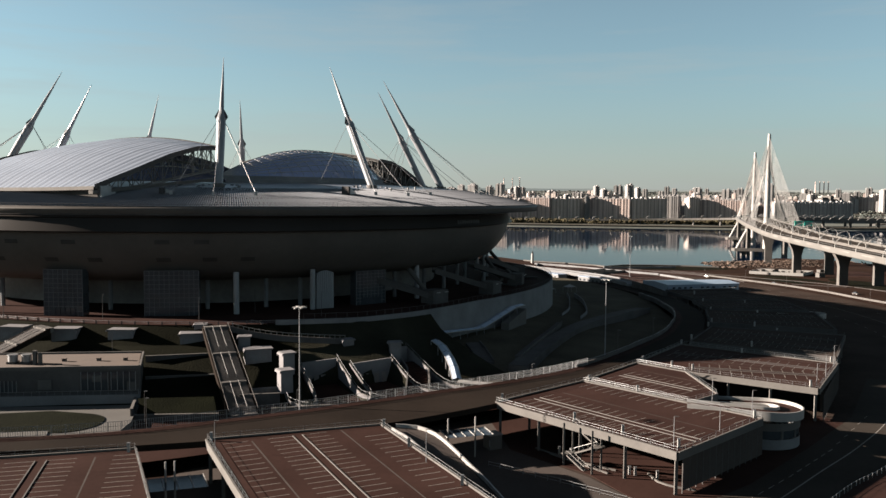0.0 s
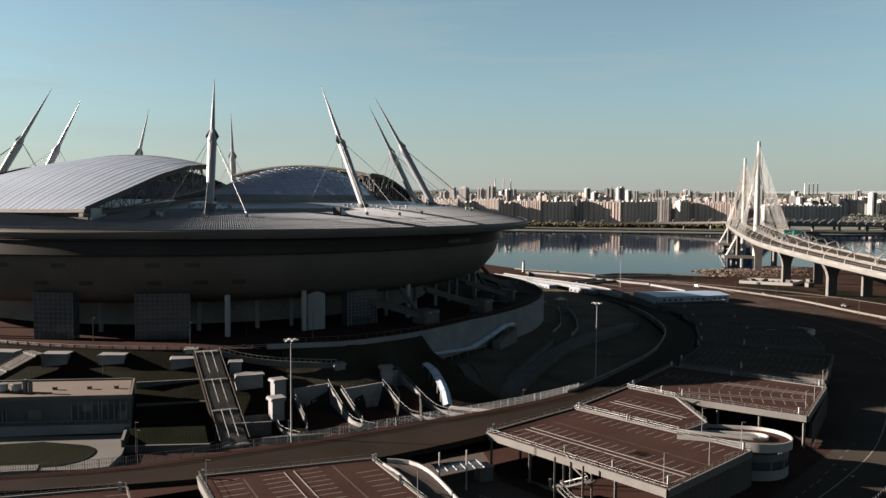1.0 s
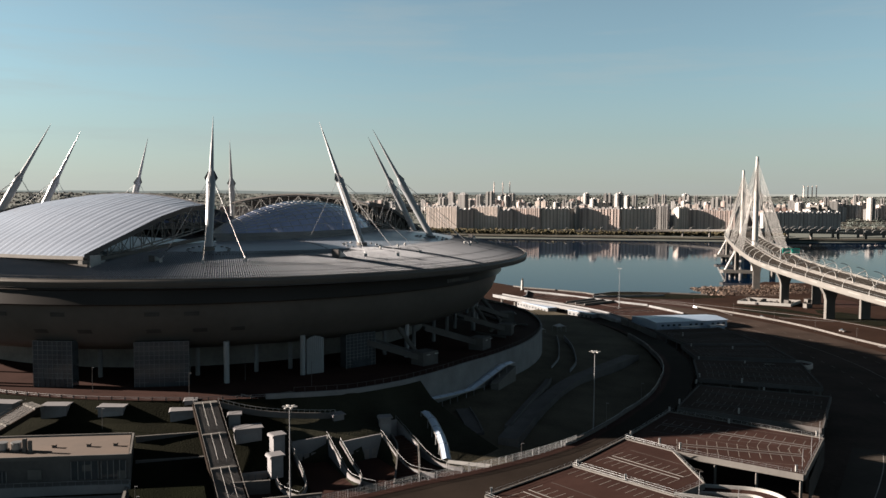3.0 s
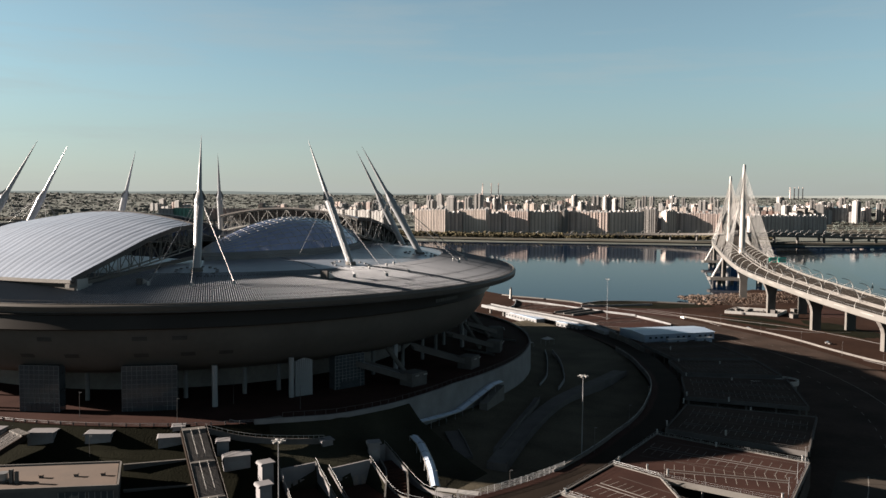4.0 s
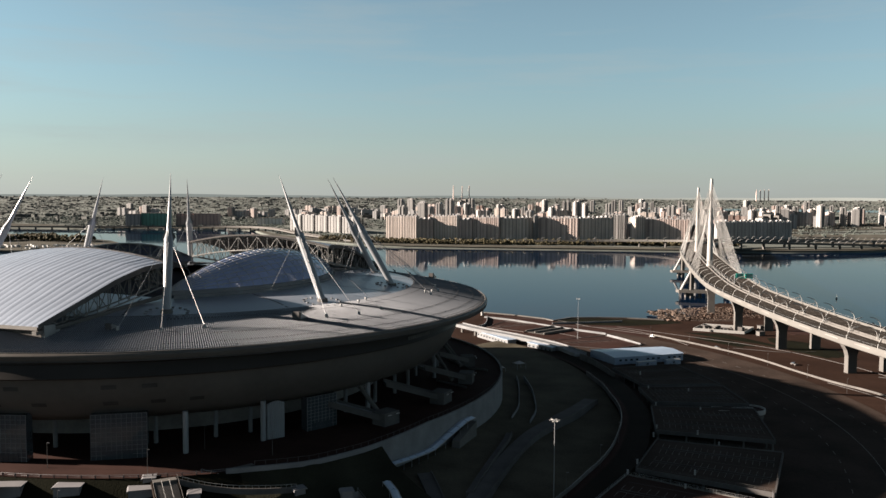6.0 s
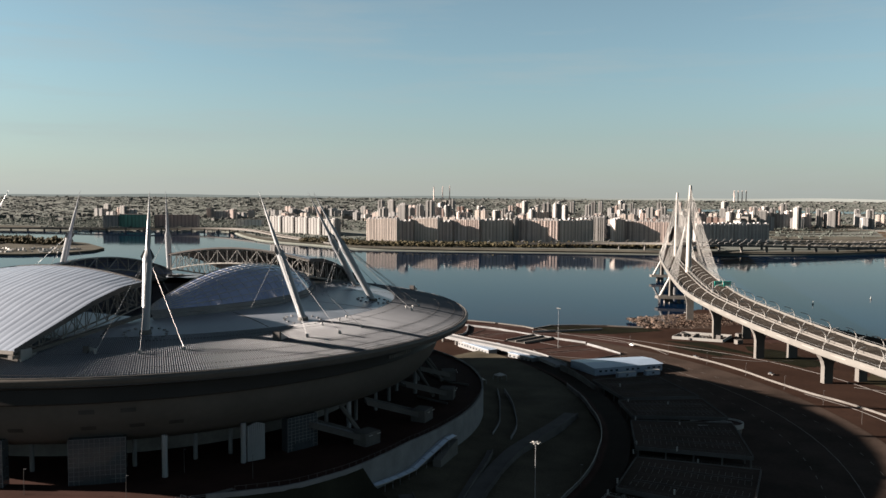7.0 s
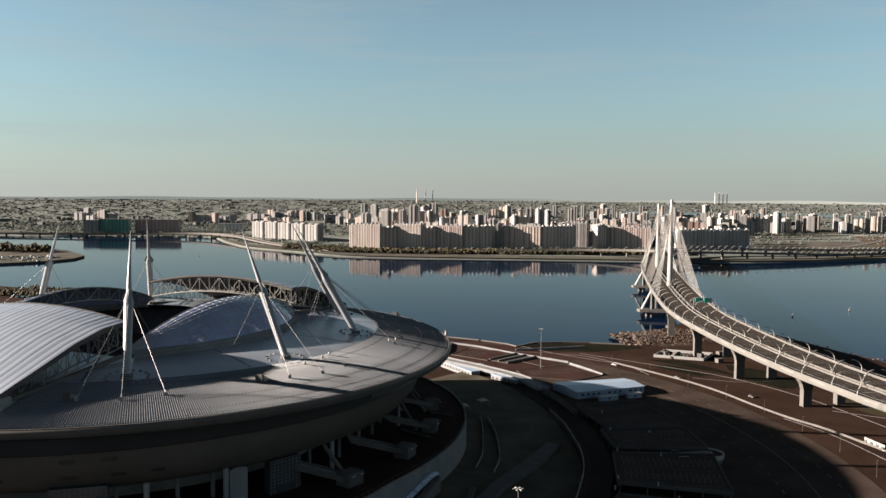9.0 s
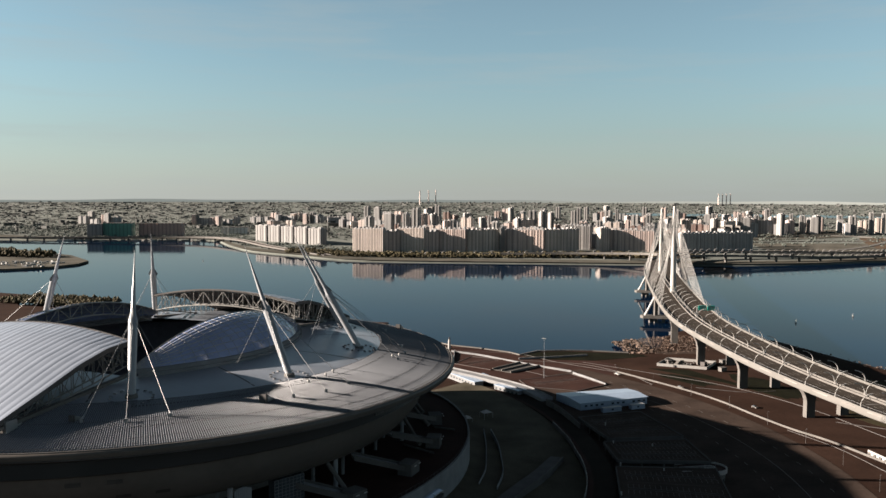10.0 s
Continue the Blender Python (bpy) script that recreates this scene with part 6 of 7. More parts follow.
for f in (-.6, 7.2):
    for w in (0, 3):
        q = o + ax_ * f + sx_ * w
        part("post", B().box((q.x, q.y, 3.3), (.4, .4, 9.4)), M["concrete"], ss)
for f, z in ((7, 8.6), (-.6, 5.6)):
    q = o + ax_ * f + sx_ * 1
    part("landing", B().box((q.x, q.y, z), (1.8, 3.4, .3), math.atan2(ax_.y, ax_.x)), M["concrete"], ss)
kb = thing("grey_kiosk", (4, 186, 3.3), "small pale grey cabin under the car park deck", "cabin")
part("body", B().box((4, 187, 3.3), (3.2, 3.2, 3.4), .5), M["concrete"], kb)
part("stripe", B().box((4, 185.3, 4.2), (1.6, .15, 1.6), .5), M["bluewhite"], kb)
part("roof", B().box((4, 187, 6.7), (3.5, 3.5, .2), .5), M["steel"], kb)
bf = thing("yard_fence", (20, 160, 3.3), "low steel barrier fence beside the car park entry", "fence")
for k in range(16):
    x, y = 3 + k * 2.4, 174 - k * 1.55 - .02 * k * k
    part("panel", B().tube((x, y, 4.4), (x + 2.3, y - 1.5, 4.4), .06, .06, 4).tube((x, y, 3.3), (x, y, 4.5), .07, .07, 4).tube((x, y, 3.8), (x + 2.3, y - 1.5, 3.8), .04, .04, 4), M["steel"], bf)
cg = thing("glass_canopy", (-4, 178, 9), "thin steel framed glass canopy below the ring road", "canopy")
part("pane", B().add([(-8, 180, 9.2), (2, 183.6, 9.2), (4, 178.6, 9.0), (-6, 175, 9.0)], [(0, 1, 2, 3)]), M["glass"], cg)
for k in range(6):
    f = k / 5
    part("bar", B().tube((-8 + 10 * f, 180 + 3.6 * f, 9.3), (-6 + 10 * f, 175 + 3.6 * f, 9.1), .1, .1, 4), M["white"], cg)
for x, y in ((-6, 178), (0, 180)):
    part("post", B().tube((x, y, 3.3), (x, y, 12.5), .18, .18, 6), M["white"], cg)
cg2 = thing("glass_canopy", (-56, 146, 8.5), "thin steel framed glass canopy between two decks", "canopy")
part("pane", B().add([(-61, 147, 8.5), (-51.5, 150.5, 8.5), (-48.5, 144.5, 8.3), (-58, 141, 8.3)], [(0, 1, 2, 3)]), M["glass"], cg2)
for k in range(5):
    f = k / 4
    part("bar", B().tube((-61 + 9.5 * f, 147 + 3.5 * f, 8.6), (-58 + 9.5 * f, 141 + 3.5 * f, 8.4), .1, .1, 4), M["white"], cg2)
for x, y in ((-57, 146), (-55.5, 146.6)):
    part("post", B().tube((x, y, 3.3), (x, y, 12.2), .2, .2, 6), M["white"], cg2)

# road beside the decks: edge line, dashes, paved verge with posts
rl_ = B()
lane = spline([(48, 146, 3.49), (59.9, 158.9, 3.49), (74.2, 175.4, 3.49), (88.8, 192, 3.49), (106.6, 215.1, 3.49), (124, 244, 3.49), (133, 262, 3.49)], 4)
rl_.sweep(lane, [(-.14, 0), (.14, 0), (.14, .01), (-.14, .01)])
tagged(obj("road_edge_line", rl_, M["line"]), "white edge line on the road beside the decks", "road marking", kind="structure")
for k in range(16):
    x, y = lerp(k, (0, 5, 10, 16), (50, 66.3, 82, 108)), lerp(k, (0, 5, 10, 16), (154, 171.7, 190, 226))
    tagged(obj("lane_dash", B().box((x, y, 3.485), (2.6, .16, .012), radians(49)), M["line"]), "white lane dash on asphalt", "road marking", kind="structure")
setting("side_road", B().prism([(40, 130), (70, 152), (96, 184), (118, 216), (140, 262), (126, 268), (100, 220), (78, 192), (56, 166), (36, 148)], 3.2, 3.48), M["roadtop"], "worn asphalt road beside the decks", "road")
setting("verge_paving", B().prism([(62, 140), (100, 140), (112, 196), (104, 196), (88, 176.4), (77.3, 166.3), (71.1, 159.6), (60, 147)], 3.2, 3.56), M["deckred"], "red-brown paved verge", "pavement")
vf = thing("verge_railing", (77, 166, 3.5), "low steel railing along the paved verge", "railing")
vp = spline([(60, 147, 3.5), (71.1, 159.6, 3.5), (77.3, 166.3, 3.5), (88, 176.4, 3.5), (104, 196, 3.5)], 2)
for x, y, z in vp:
    part("post", B().box((x, y, z), (.09, .09, 1.2)), M["steel"], vf)
part("rail", B().pipe([(x, y, z + 1.1) for x, y, z in vp], .04, 4), M["steel"], vf)
for pts in ([(14, 187, 3.4), (20, 180.5, 3.4), (26, 175, 3.4), (30, 172.5, 3.4)], [(17, 183, 3.4), (28, 170.5, 3.4)], [(36.5, 171, 3.4), (37.5, 166, 3.4), (40.5, 163, 3.4), (44, 161.6, 3.4)]):
    pth = spline(pts, 2)
    kt = thing("island_kerb", pth[0], "pale kerb of a paved island under the deck", "kerb", "island kerbs")
    part("kerb", B().sweep(pth, [(-.2, 0), (.2, 0), (.2, .35), (-.2, .35)]), M["concrete"], kt)
for p in ((19, 183, 3.4), (21.5, 182, 3.4), (32.5, 170.5, 3.4), (33.6, 170, 3.4), (37.8, 168, 3.4)):
    copy_thing(pl0, Matrix.Translation(p))
# ---- hall, cabins and open ground towards the bay ----
hl = thing("white_hall", (135, 520, 3.3), "long low white hall with a pale blue-white roof", "hall")
hp = [(115, 502.5), (162, 517.5), (155, 539.5), (105, 529)]
part("wall", B().prism(hp, 3.2, 8.0), M["bluewhite"], hl, "white sheet walls")
part("roof", B().add([(114.6, 501.8, 8.0), (162.8, 517.2, 8.0), (155.4, 540.2, 8.0), (104.2, 529.2, 8.0), (109.4, 515.5, 9.0), (159, 528.6, 9.0)], [(0, 1, 5, 4), (4, 5, 2, 3), (1, 2, 5), (0, 4, 3)]), M["bluewhite"], hl, "shallow blue-white roof")
d = Vector((47, 15)).normalized()
for k in range(12):
    if k in (4, 8):
        continue
    c = Vector((115, 502.5)) + d * (4 + k * 3.9)
    part("window", B().box((c.x + d.y * .1, c.y - d.x * .1, 5.4), (1.7, .3, 1.1), math.atan2(d.y, d.x)), M["glass"], hl)
for x, y, w, r in ((134, 500, 13, .31), (152, 506, 10, .31)):
    cab = thing("site_cabin", (x, y, 3.3), "low white and blue site cabin before the hall", "cabin", "site cabins")
    part("body", B().box((x, y, 3.3), (w, 3, 2.8), r), M["bluewhite"], cab)
    part("roof", B().box((x, y, 6.1), (w + .4, 3.4, .25), r), M["white"], cab)
    part("window", B().box((x + .4, y - 1.55, 4.4), (1.4, .2, 1.0), r), M["glass"], cab)
for x, y, w, r in ((48, 585, 42, -1.1), (65, 580, 24, -1.15), (77, 549, 24, -.95)):
    cab = thing("long_cabin", (x, y, 3.3), "long low white cabin beside the ring road", "cabin", "long cabins")
    part("body", B().box((x, y, 3.3), (w, 7, 4.2), r), M["greycon"], cab, "pale panel walls")
    part("roof", B().box((x, y, 7.5), (w + .6, 7.6, .35), r), M["bluewhite"], cab, "pale roof")
    ca, sa = math.cos(r), math.sin(r)
    for k in range(int(w / 4)):
        t = -w / 2 + 2 + k * 4
        part("window", B().box((x + ca * t + sa * 3.55, y + sa * t - ca * 3.55, 5), (1.6, .2, 1.2), r), M["glass"], cab)
lw = thing("ring_wall_sign", pol(244, 20, 4), "dark curved wall with a row of illegible white characters", "sign")
aa = [11 + .6 * k for k in range(24)]
part("wall", B().grid([[pol(r_out(a) - 1.4, a, 3) for a in aa], [pol(r_out(a) - 1.4, a, 9.6) for a in aa], [pol(r_out(a) - .8, a, 9.6) for a in aa], [pol(r_out(a) - .8, a, 3) for a in aa]]), M["darkcon"], lw)
for k in range(10):
    a = 13.2 + k * .92
    part("character_bar", B().box(pol(r_out(a) - 1.6, a, 6.4), (.25, (2.0, 2.6, 1.6, 2.3)[k % 4], 2.6), radians(a)), M["concrete"], lw)
# small white tents on the ground east of the podium
for x, y, r in ((53.5, 483, .5), (40.5, 471, .3)):
    tn = thing("white_tent", (x, y, 5.2), "small white peaked tent on the dark bank", "tent", "tents")
    ca, sa = math.cos(r), math.sin(r)
    q = [(x + ca * a - sa * b, y + sa * a + ca * b) for a, b in ((-3, -2.5), (3, -2.5), (3, 2.5), (-3, 2.5))]
    part("roof", B().add([(*p, 8.4) for p in q] + [(x, y, 9.9)], [(0, 1, 4), (1, 2, 4), (2, 3, 4), (3, 0, 4), (3, 2, 1, 0)]), M["white"], tn)
    for p in q:
        part("pole", B().tube((*p, 4.5), (*p, 8.45), .08, .08, 6), M["steel"], tn)
# pale barrier wall round the outer road
br = thing("barrier_wall", pol(356, 15, 3.3), "long pale concrete barrier wall along the outer road", "wall")
bar_ = spline([(168, 612), (180, 590), (193, 566), (205, 541), (213.5, 515), (220, 485), (228, 456), (236, 437), (241, 421), (247, 396), (256, 368), (272, 330)], 4.2)
for (x0, y0), (x1, y1) in zip(bar_, bar_[1:]):
    part("panel", B().box(((x0 + x1) / 2, (y0 + y1) / 2, 3.2), (math.hypot(x1 - x0, y1 - y0) - .06, .4, 1.1), math.atan2(y1 - y0, x1 - x0)), M["concrete"], br)
gp = thing("slatted_wall", (246.5, 401, 3.3), "white slatted panel by the road bend", "wall")
part("frame", B().box((246.5, 401, 3.3), (.4, 15, 3.0), .12), M["white"], gp)
for k in range(4):
    part("slot", B().box((246.8 - .38 * k, 394.5 + 4.2 * k, 4.0), (.7, 1.8, 1.3), .12), M["darkcon"], gp)
# raised approach road and low walls towards the bay
ap = thing("approach_viaduct", (62, 576, 3), "low pale concrete approach viaduct beside the cabins", "viaduct")
pth = spline([(22, 628, 8.8), (38, 603.4, 8.8), (62.3, 575.8, 8.4), (85, 547.3, 7.6), (97, 520, 6.6)], 5)
part("deck", B().sweep(pth, [(-4.5, 0), (4.5, 0), (4.5, -1.3), (-4.5, -1.3)]), M["greycon"], ap)
for o in (-4.4, 4.4):
    part("parapet", B().sweep(pth, [(o - .2, -1.3), (o + .2, -1.3), (o + .2, .9), (o - .2, .9)]), M["greycon"], ap, "pale parapet")
for x, y, z in pth[1:-1:3]:
    part("pier", B().box((x, y, 3.1), (1.4, 1.4, z - 4.4), .8), M["concrete"], ap)
for pts in ([(47, 697), (70, 679), (90, 656), (110, 635), (133, 613)], [(133, 608), (141, 590), (148.4, 569.5)], [(100, 663), (128, 668), (160, 676)], [(30, 640), (44, 655), (50, 700)]):
    path = spline([(x, y, 3.3) for x, y in pts], 5)
    kt = thing("low_wall", path[0], "low pale concrete wall on the open ground", "wall", "low walls")
    part("wall", B().sweep(path, [(-.3, 0), (.3, 0), (.3, 1.5), (-.3, 1.5)]), M["greycon"], kt)
# surfaces of the open ground
for nm, poly, m, lab in (("paved_lot", [(50, 722), (72, 708), (98, 684), (112, 662), (160, 655), (175, 640), (160, 575), (80, 590), (40, 640)], "deckred", "brown paved lot near the water"), ("shore_grass", [(106, 680), (122, 694), (145, 696), (196, 685), (200, 668), (160, 656), (116, 664)], "grass", "dry grass by the water"), ("verge", [(196, 625), (236, 575), (262, 520), (250, 560), (225, 620)], "grass", "grass verge under the bridge")):
    setting(nm, B().prism(poly, 3.1, 3.32), M[m], lab, "ground")
for pts in ([(48, 700), (100, 688), (130, 650), (170, 610)], [(60, 640), (95, 622), (125, 580)], [(150, 650), (200, 600), (236, 560), (262, 500), (275, 430)], [(100, 660), (150, 640), (175, 600), (182, 570)], [(210, 560), (240, 545), (262, 548)], [(262, 470), (300, 440), (330, 400)], [(225, 455), (236, 420), (240, 380)]):
    path = spline([(x, y, 3.3) for x, y in pts], 6)
    kt = thing("kerb_line", path[0], "long pale kerb between paved areas", "kerb", "kerbs")
    part("kerb", B().sweep(path, [(-.22, 0), (.22, 0), (.22, .25), (-.22, .25)]), M["darkcon"], kt)
rp_ = random.Random(21)
for k, (cx, cy, rx, ry, deg, mm, lab) in enumerate(((262, 560, 16, 42, 12, "grass", "patch of dark grass under the bridge"), (300, 470, 20, 40, 20, "drygrass", "patch of dry grass beside the bridge"), (212, 585, 9, 26, 30, "grass", "strip of dark grass beside the outer road"), (180, 680, 30, 10, -8, "grass", "dark grass along the quay"), (285, 640, 18, 30, 10, "deckred", "red-brown paved area beside the bridge"), (330, 560, 22, 50, 12, "drygrass", "patch of dry grass towards the shore"), (340, 430, 25, 45, 18, "grass", "patch of dark grass near the road bend"), (140, 640, 16, 9, 40, "brownroad", "patch of worn asphalt near the hall"), (245, 690, 24, 10, 15, "brownroad", "patch of worn asphalt by the rubble"), (300, 380, 14, 30, 25, "deckred", "red-brown paving near the road bend"))):
    ca, sa = math.cos(radians(deg)), math.sin(radians(deg))
    out = []
    for i in range(22):
        t, w = 2 * math.pi * i / 22, rp_.uniform(.72, 1.12)
        px, py = rx * w * math.cos(t), ry * w * math.sin(t)
        out.append((cx + ca * px - sa * py, cy + sa * px + ca * py))
    setting("ground_patch", B().prism(out, 3.1, 3.245 + .006 * k), M[mm], lab, "ground")
def lot(poly, z, rows, label):
    """A paved car park at ground level with a thin kerb and bay lines."""
    d = thing("car_park_lot", (poly[0][0], poly[0][1], 3.3), label, "car park", "ground car parks")
    part("surface", B().prism(poly, 3.1, z), M["deckred"], d, "red-brown paving")
    for a, b in zip(poly, poly[1:] + poly[:1]):
        v, c = Vector(b) - Vector(a), (Vector(a) + Vector(b)) / 2
        part("kerb", B().box((c.x, c.y, z), (v.length, .3, .3), math.atan2(v.y, v.x)), M["darkcon"], d)
    for a, b, n in rows:
        bays(d, a, b, 1, n, z=z, paint="dimline")


lot([(46, 646), (72, 622), (100, 652), (62, 674)], 3.75, [((56, 646), (80, 660), 12)], "brown paved car park with faint bay lines near the water")
lot([(89, 586), (92, 566), (124, 552), (148, 569), (131, 606)], 3.7, [((98, 576), (132, 588), 15)], "brown paved car park with faint bay lines beside the hall")
rw = thing("sunken_ramp", (82, 632, 3.3), "dark sunken ramp with pale concrete edge beams", "ramp")
# no hole here: a low slab painted dark for the shade down the ramp
part("pit", B().prism([(74, 624), (86, 612), (112, 634), (101, 650)], 3.1, 3.8), M["shadefill"], rw, "slab painted dark as the shade in the opening")
for a, b in (((74, 624), (101, 650)), ((86, 612), (112, 634)), ((80, 618), (106, 642))):
    v, c = Vector(b) - Vector(a), (Vector(a) + Vector(b)) / 2
    part("edge_beam", B().box((c.x, c.y, 3.3), (v.length, .7, 1.6), math.atan2(v.y, v.x)), M["concrete"], rw)
yd = thing("site_enclosure", (228, 640, 3.3), "fenced yard with pale walls and stacked blocks", "yard")
yp = [(206, 634), (240, 618), (256, 640), (222, 656)]
for a, b in zip(yp, yp[1:] + yp[:1]):
    d, c = Vector(b) - Vector(a), (Vector(a) + Vector(b)) / 2
    part("wall", B().box((c.x, c.y, 3.3), (d.length, .4, 2.2), math.atan2(d.y, d.x)), M["white"], yd, "pale panel wall")
rr = random.Random(8)
for k in range(26):
    x, y = 231 + rr.uniform(-16, 16), 637 + rr.uniform(-10, 10)
    part("block", B().box((x, y, 3.3), (rr.uniform(1, 4), rr.uniform(1, 3), rr.uniform(.8, 3.4)), rr.uniform(0, 3)), M["concrete"] if k % 3 else M["darkcon"], yd)
setting("car_park_ground", B().prism([(3, 214), (8, 186), (24, 170), (34, 150), (60, 165), (84, 190), (96, 216), (70, 238), (30, 222)], 3.2, 3.42), M["deckred"], "red-brown paving under the raised decks", "pavement")
setting("entry_paving", B().prism([(-70, 150), (-80, 100), (30, 100), (34, 150), (24, 168), (8, 186), (3, 214), (-60, 168)], 3.2, 3.4), M["asphalt"], "dark asphalt between the near decks", "road")


def car(x, y, deg, m, label):
    t = thing("parked_car", (x, y, 3.2), label, "car", "cars")
    t.rotation_euler = (0, 0, radians(deg))
    part("body", B().prism([(-2.2, -.85), (2.1, -.85), (2.25, -.5), (2.25, .5), (2.1, .85), (-2.2, .85)], .35, .95), m, t, local=True)
    part("cabin", B().add([(-1.7, -.8, .95), (1.0, -.8, .95), (1.0, .8, .95), (-1.7, .8, .95), (-1.3, -.65, 1.5), (.3, -.65, 1.5), (.3, .65, 1.5), (-1.3, .65, 1.5)], [(0, 1, 5, 4), (1, 2, 6, 5), (2, 3, 7, 6), (3, 0, 4, 7), (4, 5, 6, 7)]), M["glass"], t, "dark glazed cabin", local=True)
    for wx in (-1.4, 1.4):
        for wy in (-.85, .85):
            part("wheel", B().tube((wx, wy - .1, .33), (wx, wy + .1, .33), .33, .33, 12), M["dark"], t, local=True)
    return t


car(199, 560, -62, M["dark"], "small dark car on the outer road")
car(166, 604, -55, M["white"], "small white car on the outer road")
car(228, 505, -70, M["darkcon"], "small grey car on the outer road")
for x, y in ((250, 612), (262, 640)):
    bx = thing("concrete_cabin", (x, y, 3.3), "small concrete cabin under the bridge", "cabin", "concrete cabins")
    part("body", B().box((x, y, 3.3), (5, 4, 3), .3), M["concrete"], bx)
    part("roof", B().box((x, y, 6.3), (5.4, 4.4, .3), .3), M["darkcon"], bx)
# rubble by the pylon
rk = B()
rr = random.Random(11)
for k in range(3600):
    x, y = rr.uniform(198, 300), rr.uniform(684, 770)
    d = min(1, max(0, 1 - abs(y - (700 + (x - 200) * .5)) / 45)) * min(1, (x - 195) / 20)
    if d <= 0:
        continue
    s = rr.uniform(.3, 1.0) + (1.2 if x < 222 and k % 3 == 0 else 0)
    q = Vector((x, y, 2.6 + d * rr.uniform(.2, 3.6)))
    vs = [q + Vector((rr.uniform(-1, 1), rr.uniform(-1, 1), rr.uniform(-.7, .7))) * s for _ in range(6)]
    rk.add(vs, [(0, 1, 2), (0, 2, 3), (0, 3, 4), (0, 4, 1), (5, 2, 1), (5, 3, 2), (5, 4, 3), (5, 1, 4)])
tagged(obj("rubble_heap", rk, M["rock"]), "heaps of brown rubble on the shore below the pylon", "rubble", kind="stuff")
rk = B()
for k in range(500):
    i = rr.uniform(0, 1)
    x, y = lerp(i, (0, .3, .6, 1), (318, 350, 372, 396)) + rr.uniform(-6, 6), lerp(i, (0, .3, .6, 1), (792, 740, 640, 560)) + rr.uniform(-6, 6)
    s = rr.uniform(.5, 1.8)
    q = Vector((x, y, rr.uniform(.4, 3.4)))
    vs = [q + Vector((rr.uniform(-1, 1), rr.uniform(-1, 1), rr.uniform(-.7, .7))) * s for _ in range(6)]
    rk.add(vs, [(0, 1, 2), (0, 2, 3), (0, 3, 4), (0, 4, 1), (5, 2, 1), (5, 3, 2), (5, 4, 3), (5, 1, 4)])
tagged(obj("shore_rocks", rk, M["rock"]), "dark rocks along the waterline beyond the bridge", "rocks", kind="stuff")
lh = thing("white_beacon", (46, 712, 3.2), "small white round beacon on the quay", "beacon")
part("tower", B().tube((46, 712, 3.2), (46, 712, 11.5), 1.3, 1.0, 14), M["white"], lh, smooth=True)
part("lantern", B().tube((46, 712, 11.5), (46, 712, 12.8), .7, .6, 10).tube((46, 712, 12.8), (46, 712, 13.4), .9, .2, 10), M["darkcon"], lh)
qy = thing("quay_wall", (120, 700, 1), "low dark quay wall along the water", "wall")
quay_ = [(40, 738), (49, 727), (73, 712), (96, 693), (103.5, 681), (121, 697), (145, 699), (169, 696), (198, 687)]
for a, b in zip(quay_, quay_[1:]):
    d, c = Vector(b) - Vector(a), (Vector(a) + Vector(b)) / 2
    part("stretch", B().box((c.x, c.y, -1), (d.length + .3, 1.1, 5.1), math.atan2(d.y, d.x)), M["concrete"], qy)
tr = thing("roofed_terrace", (-40, 800, 3), "flat brown terrace roof behind the stadium", "terrace")
part("slab", B().prism([(-75, 770), (-14, 800), (-8, 822), (-110, 840)], 3, 9.5), M["darkcon"], tr)
part("deck", B().prism([(-74, 771), (-15, 800.5), (-9, 821.5), (-109, 839)], 9.5, 9.7), M["earth"], tr, "brown roof surface")
pts = [(-470 + 14 * k, 1060 - 6 * k, 3, 22, 30) for k in range(9)] + [(-360, 960, 3, 30, 20), (-300, 930, 3, 25, 18)]
tree_belt("park_trees", pts, 900, 6, "brown-green park trees on the shore behind the stadium", 6)

for pts in ([(8.4, 431.5), (19.3, 407.5), (29, 402)], [(3.5, 379), (16.9, 365.7)]):
    pk = thing("podium_kerb", (*pts[0], 21.1), "pale low kerb wall on the podium", "kerb", "podium kerbs")
    for a, b in zip(pts, pts[1:]):
        v, c = Vector(b) - Vector(a), (Vector(a) + Vector(b)) / 2
        part("wall", B().box((c.x, c.y, 21.05), (v.length, .4, .9), math.atan2(v.y, v.x)), M["concrete"], pk)

# ---- roof equipment ----
for u, v, w, d_, h in ((-62.5, 106, 3.2, 3.0, 3.2), (118, 82, 3.4, 2.6, 3.0), (-108, 60, 2.4, 2.0, 2.2)):
    x, y, _ = uv(u, v, 0)
    z = roof_z(math.hypot(x - RX, y - RY))
    hb = thing("roof_access_box", (x, y, z), "small grey access box with a sloping cover on the roof", "roof box", "roof boxes")
    part("box", B().box((x, y, z - .4), (w * .4, d_, h + .4), TURN), M["darkcon"], hb)
    part("cover", B().add([uv(u, v - d_ / 2, z + h), uv(u, v + d_ / 2, z + h), uv(u + 5.5, v + d_ / 2, z + .2), uv(u + 5.5, v - d_ / 2, z + .2), uv(u, v - d_ / 2, z), uv(u, v + d_ / 2, z)], [(0, 1, 2, 3), (0, 3, 4), (1, 5, 2)]), M["steel"], hb)
rr = random.Random(5)
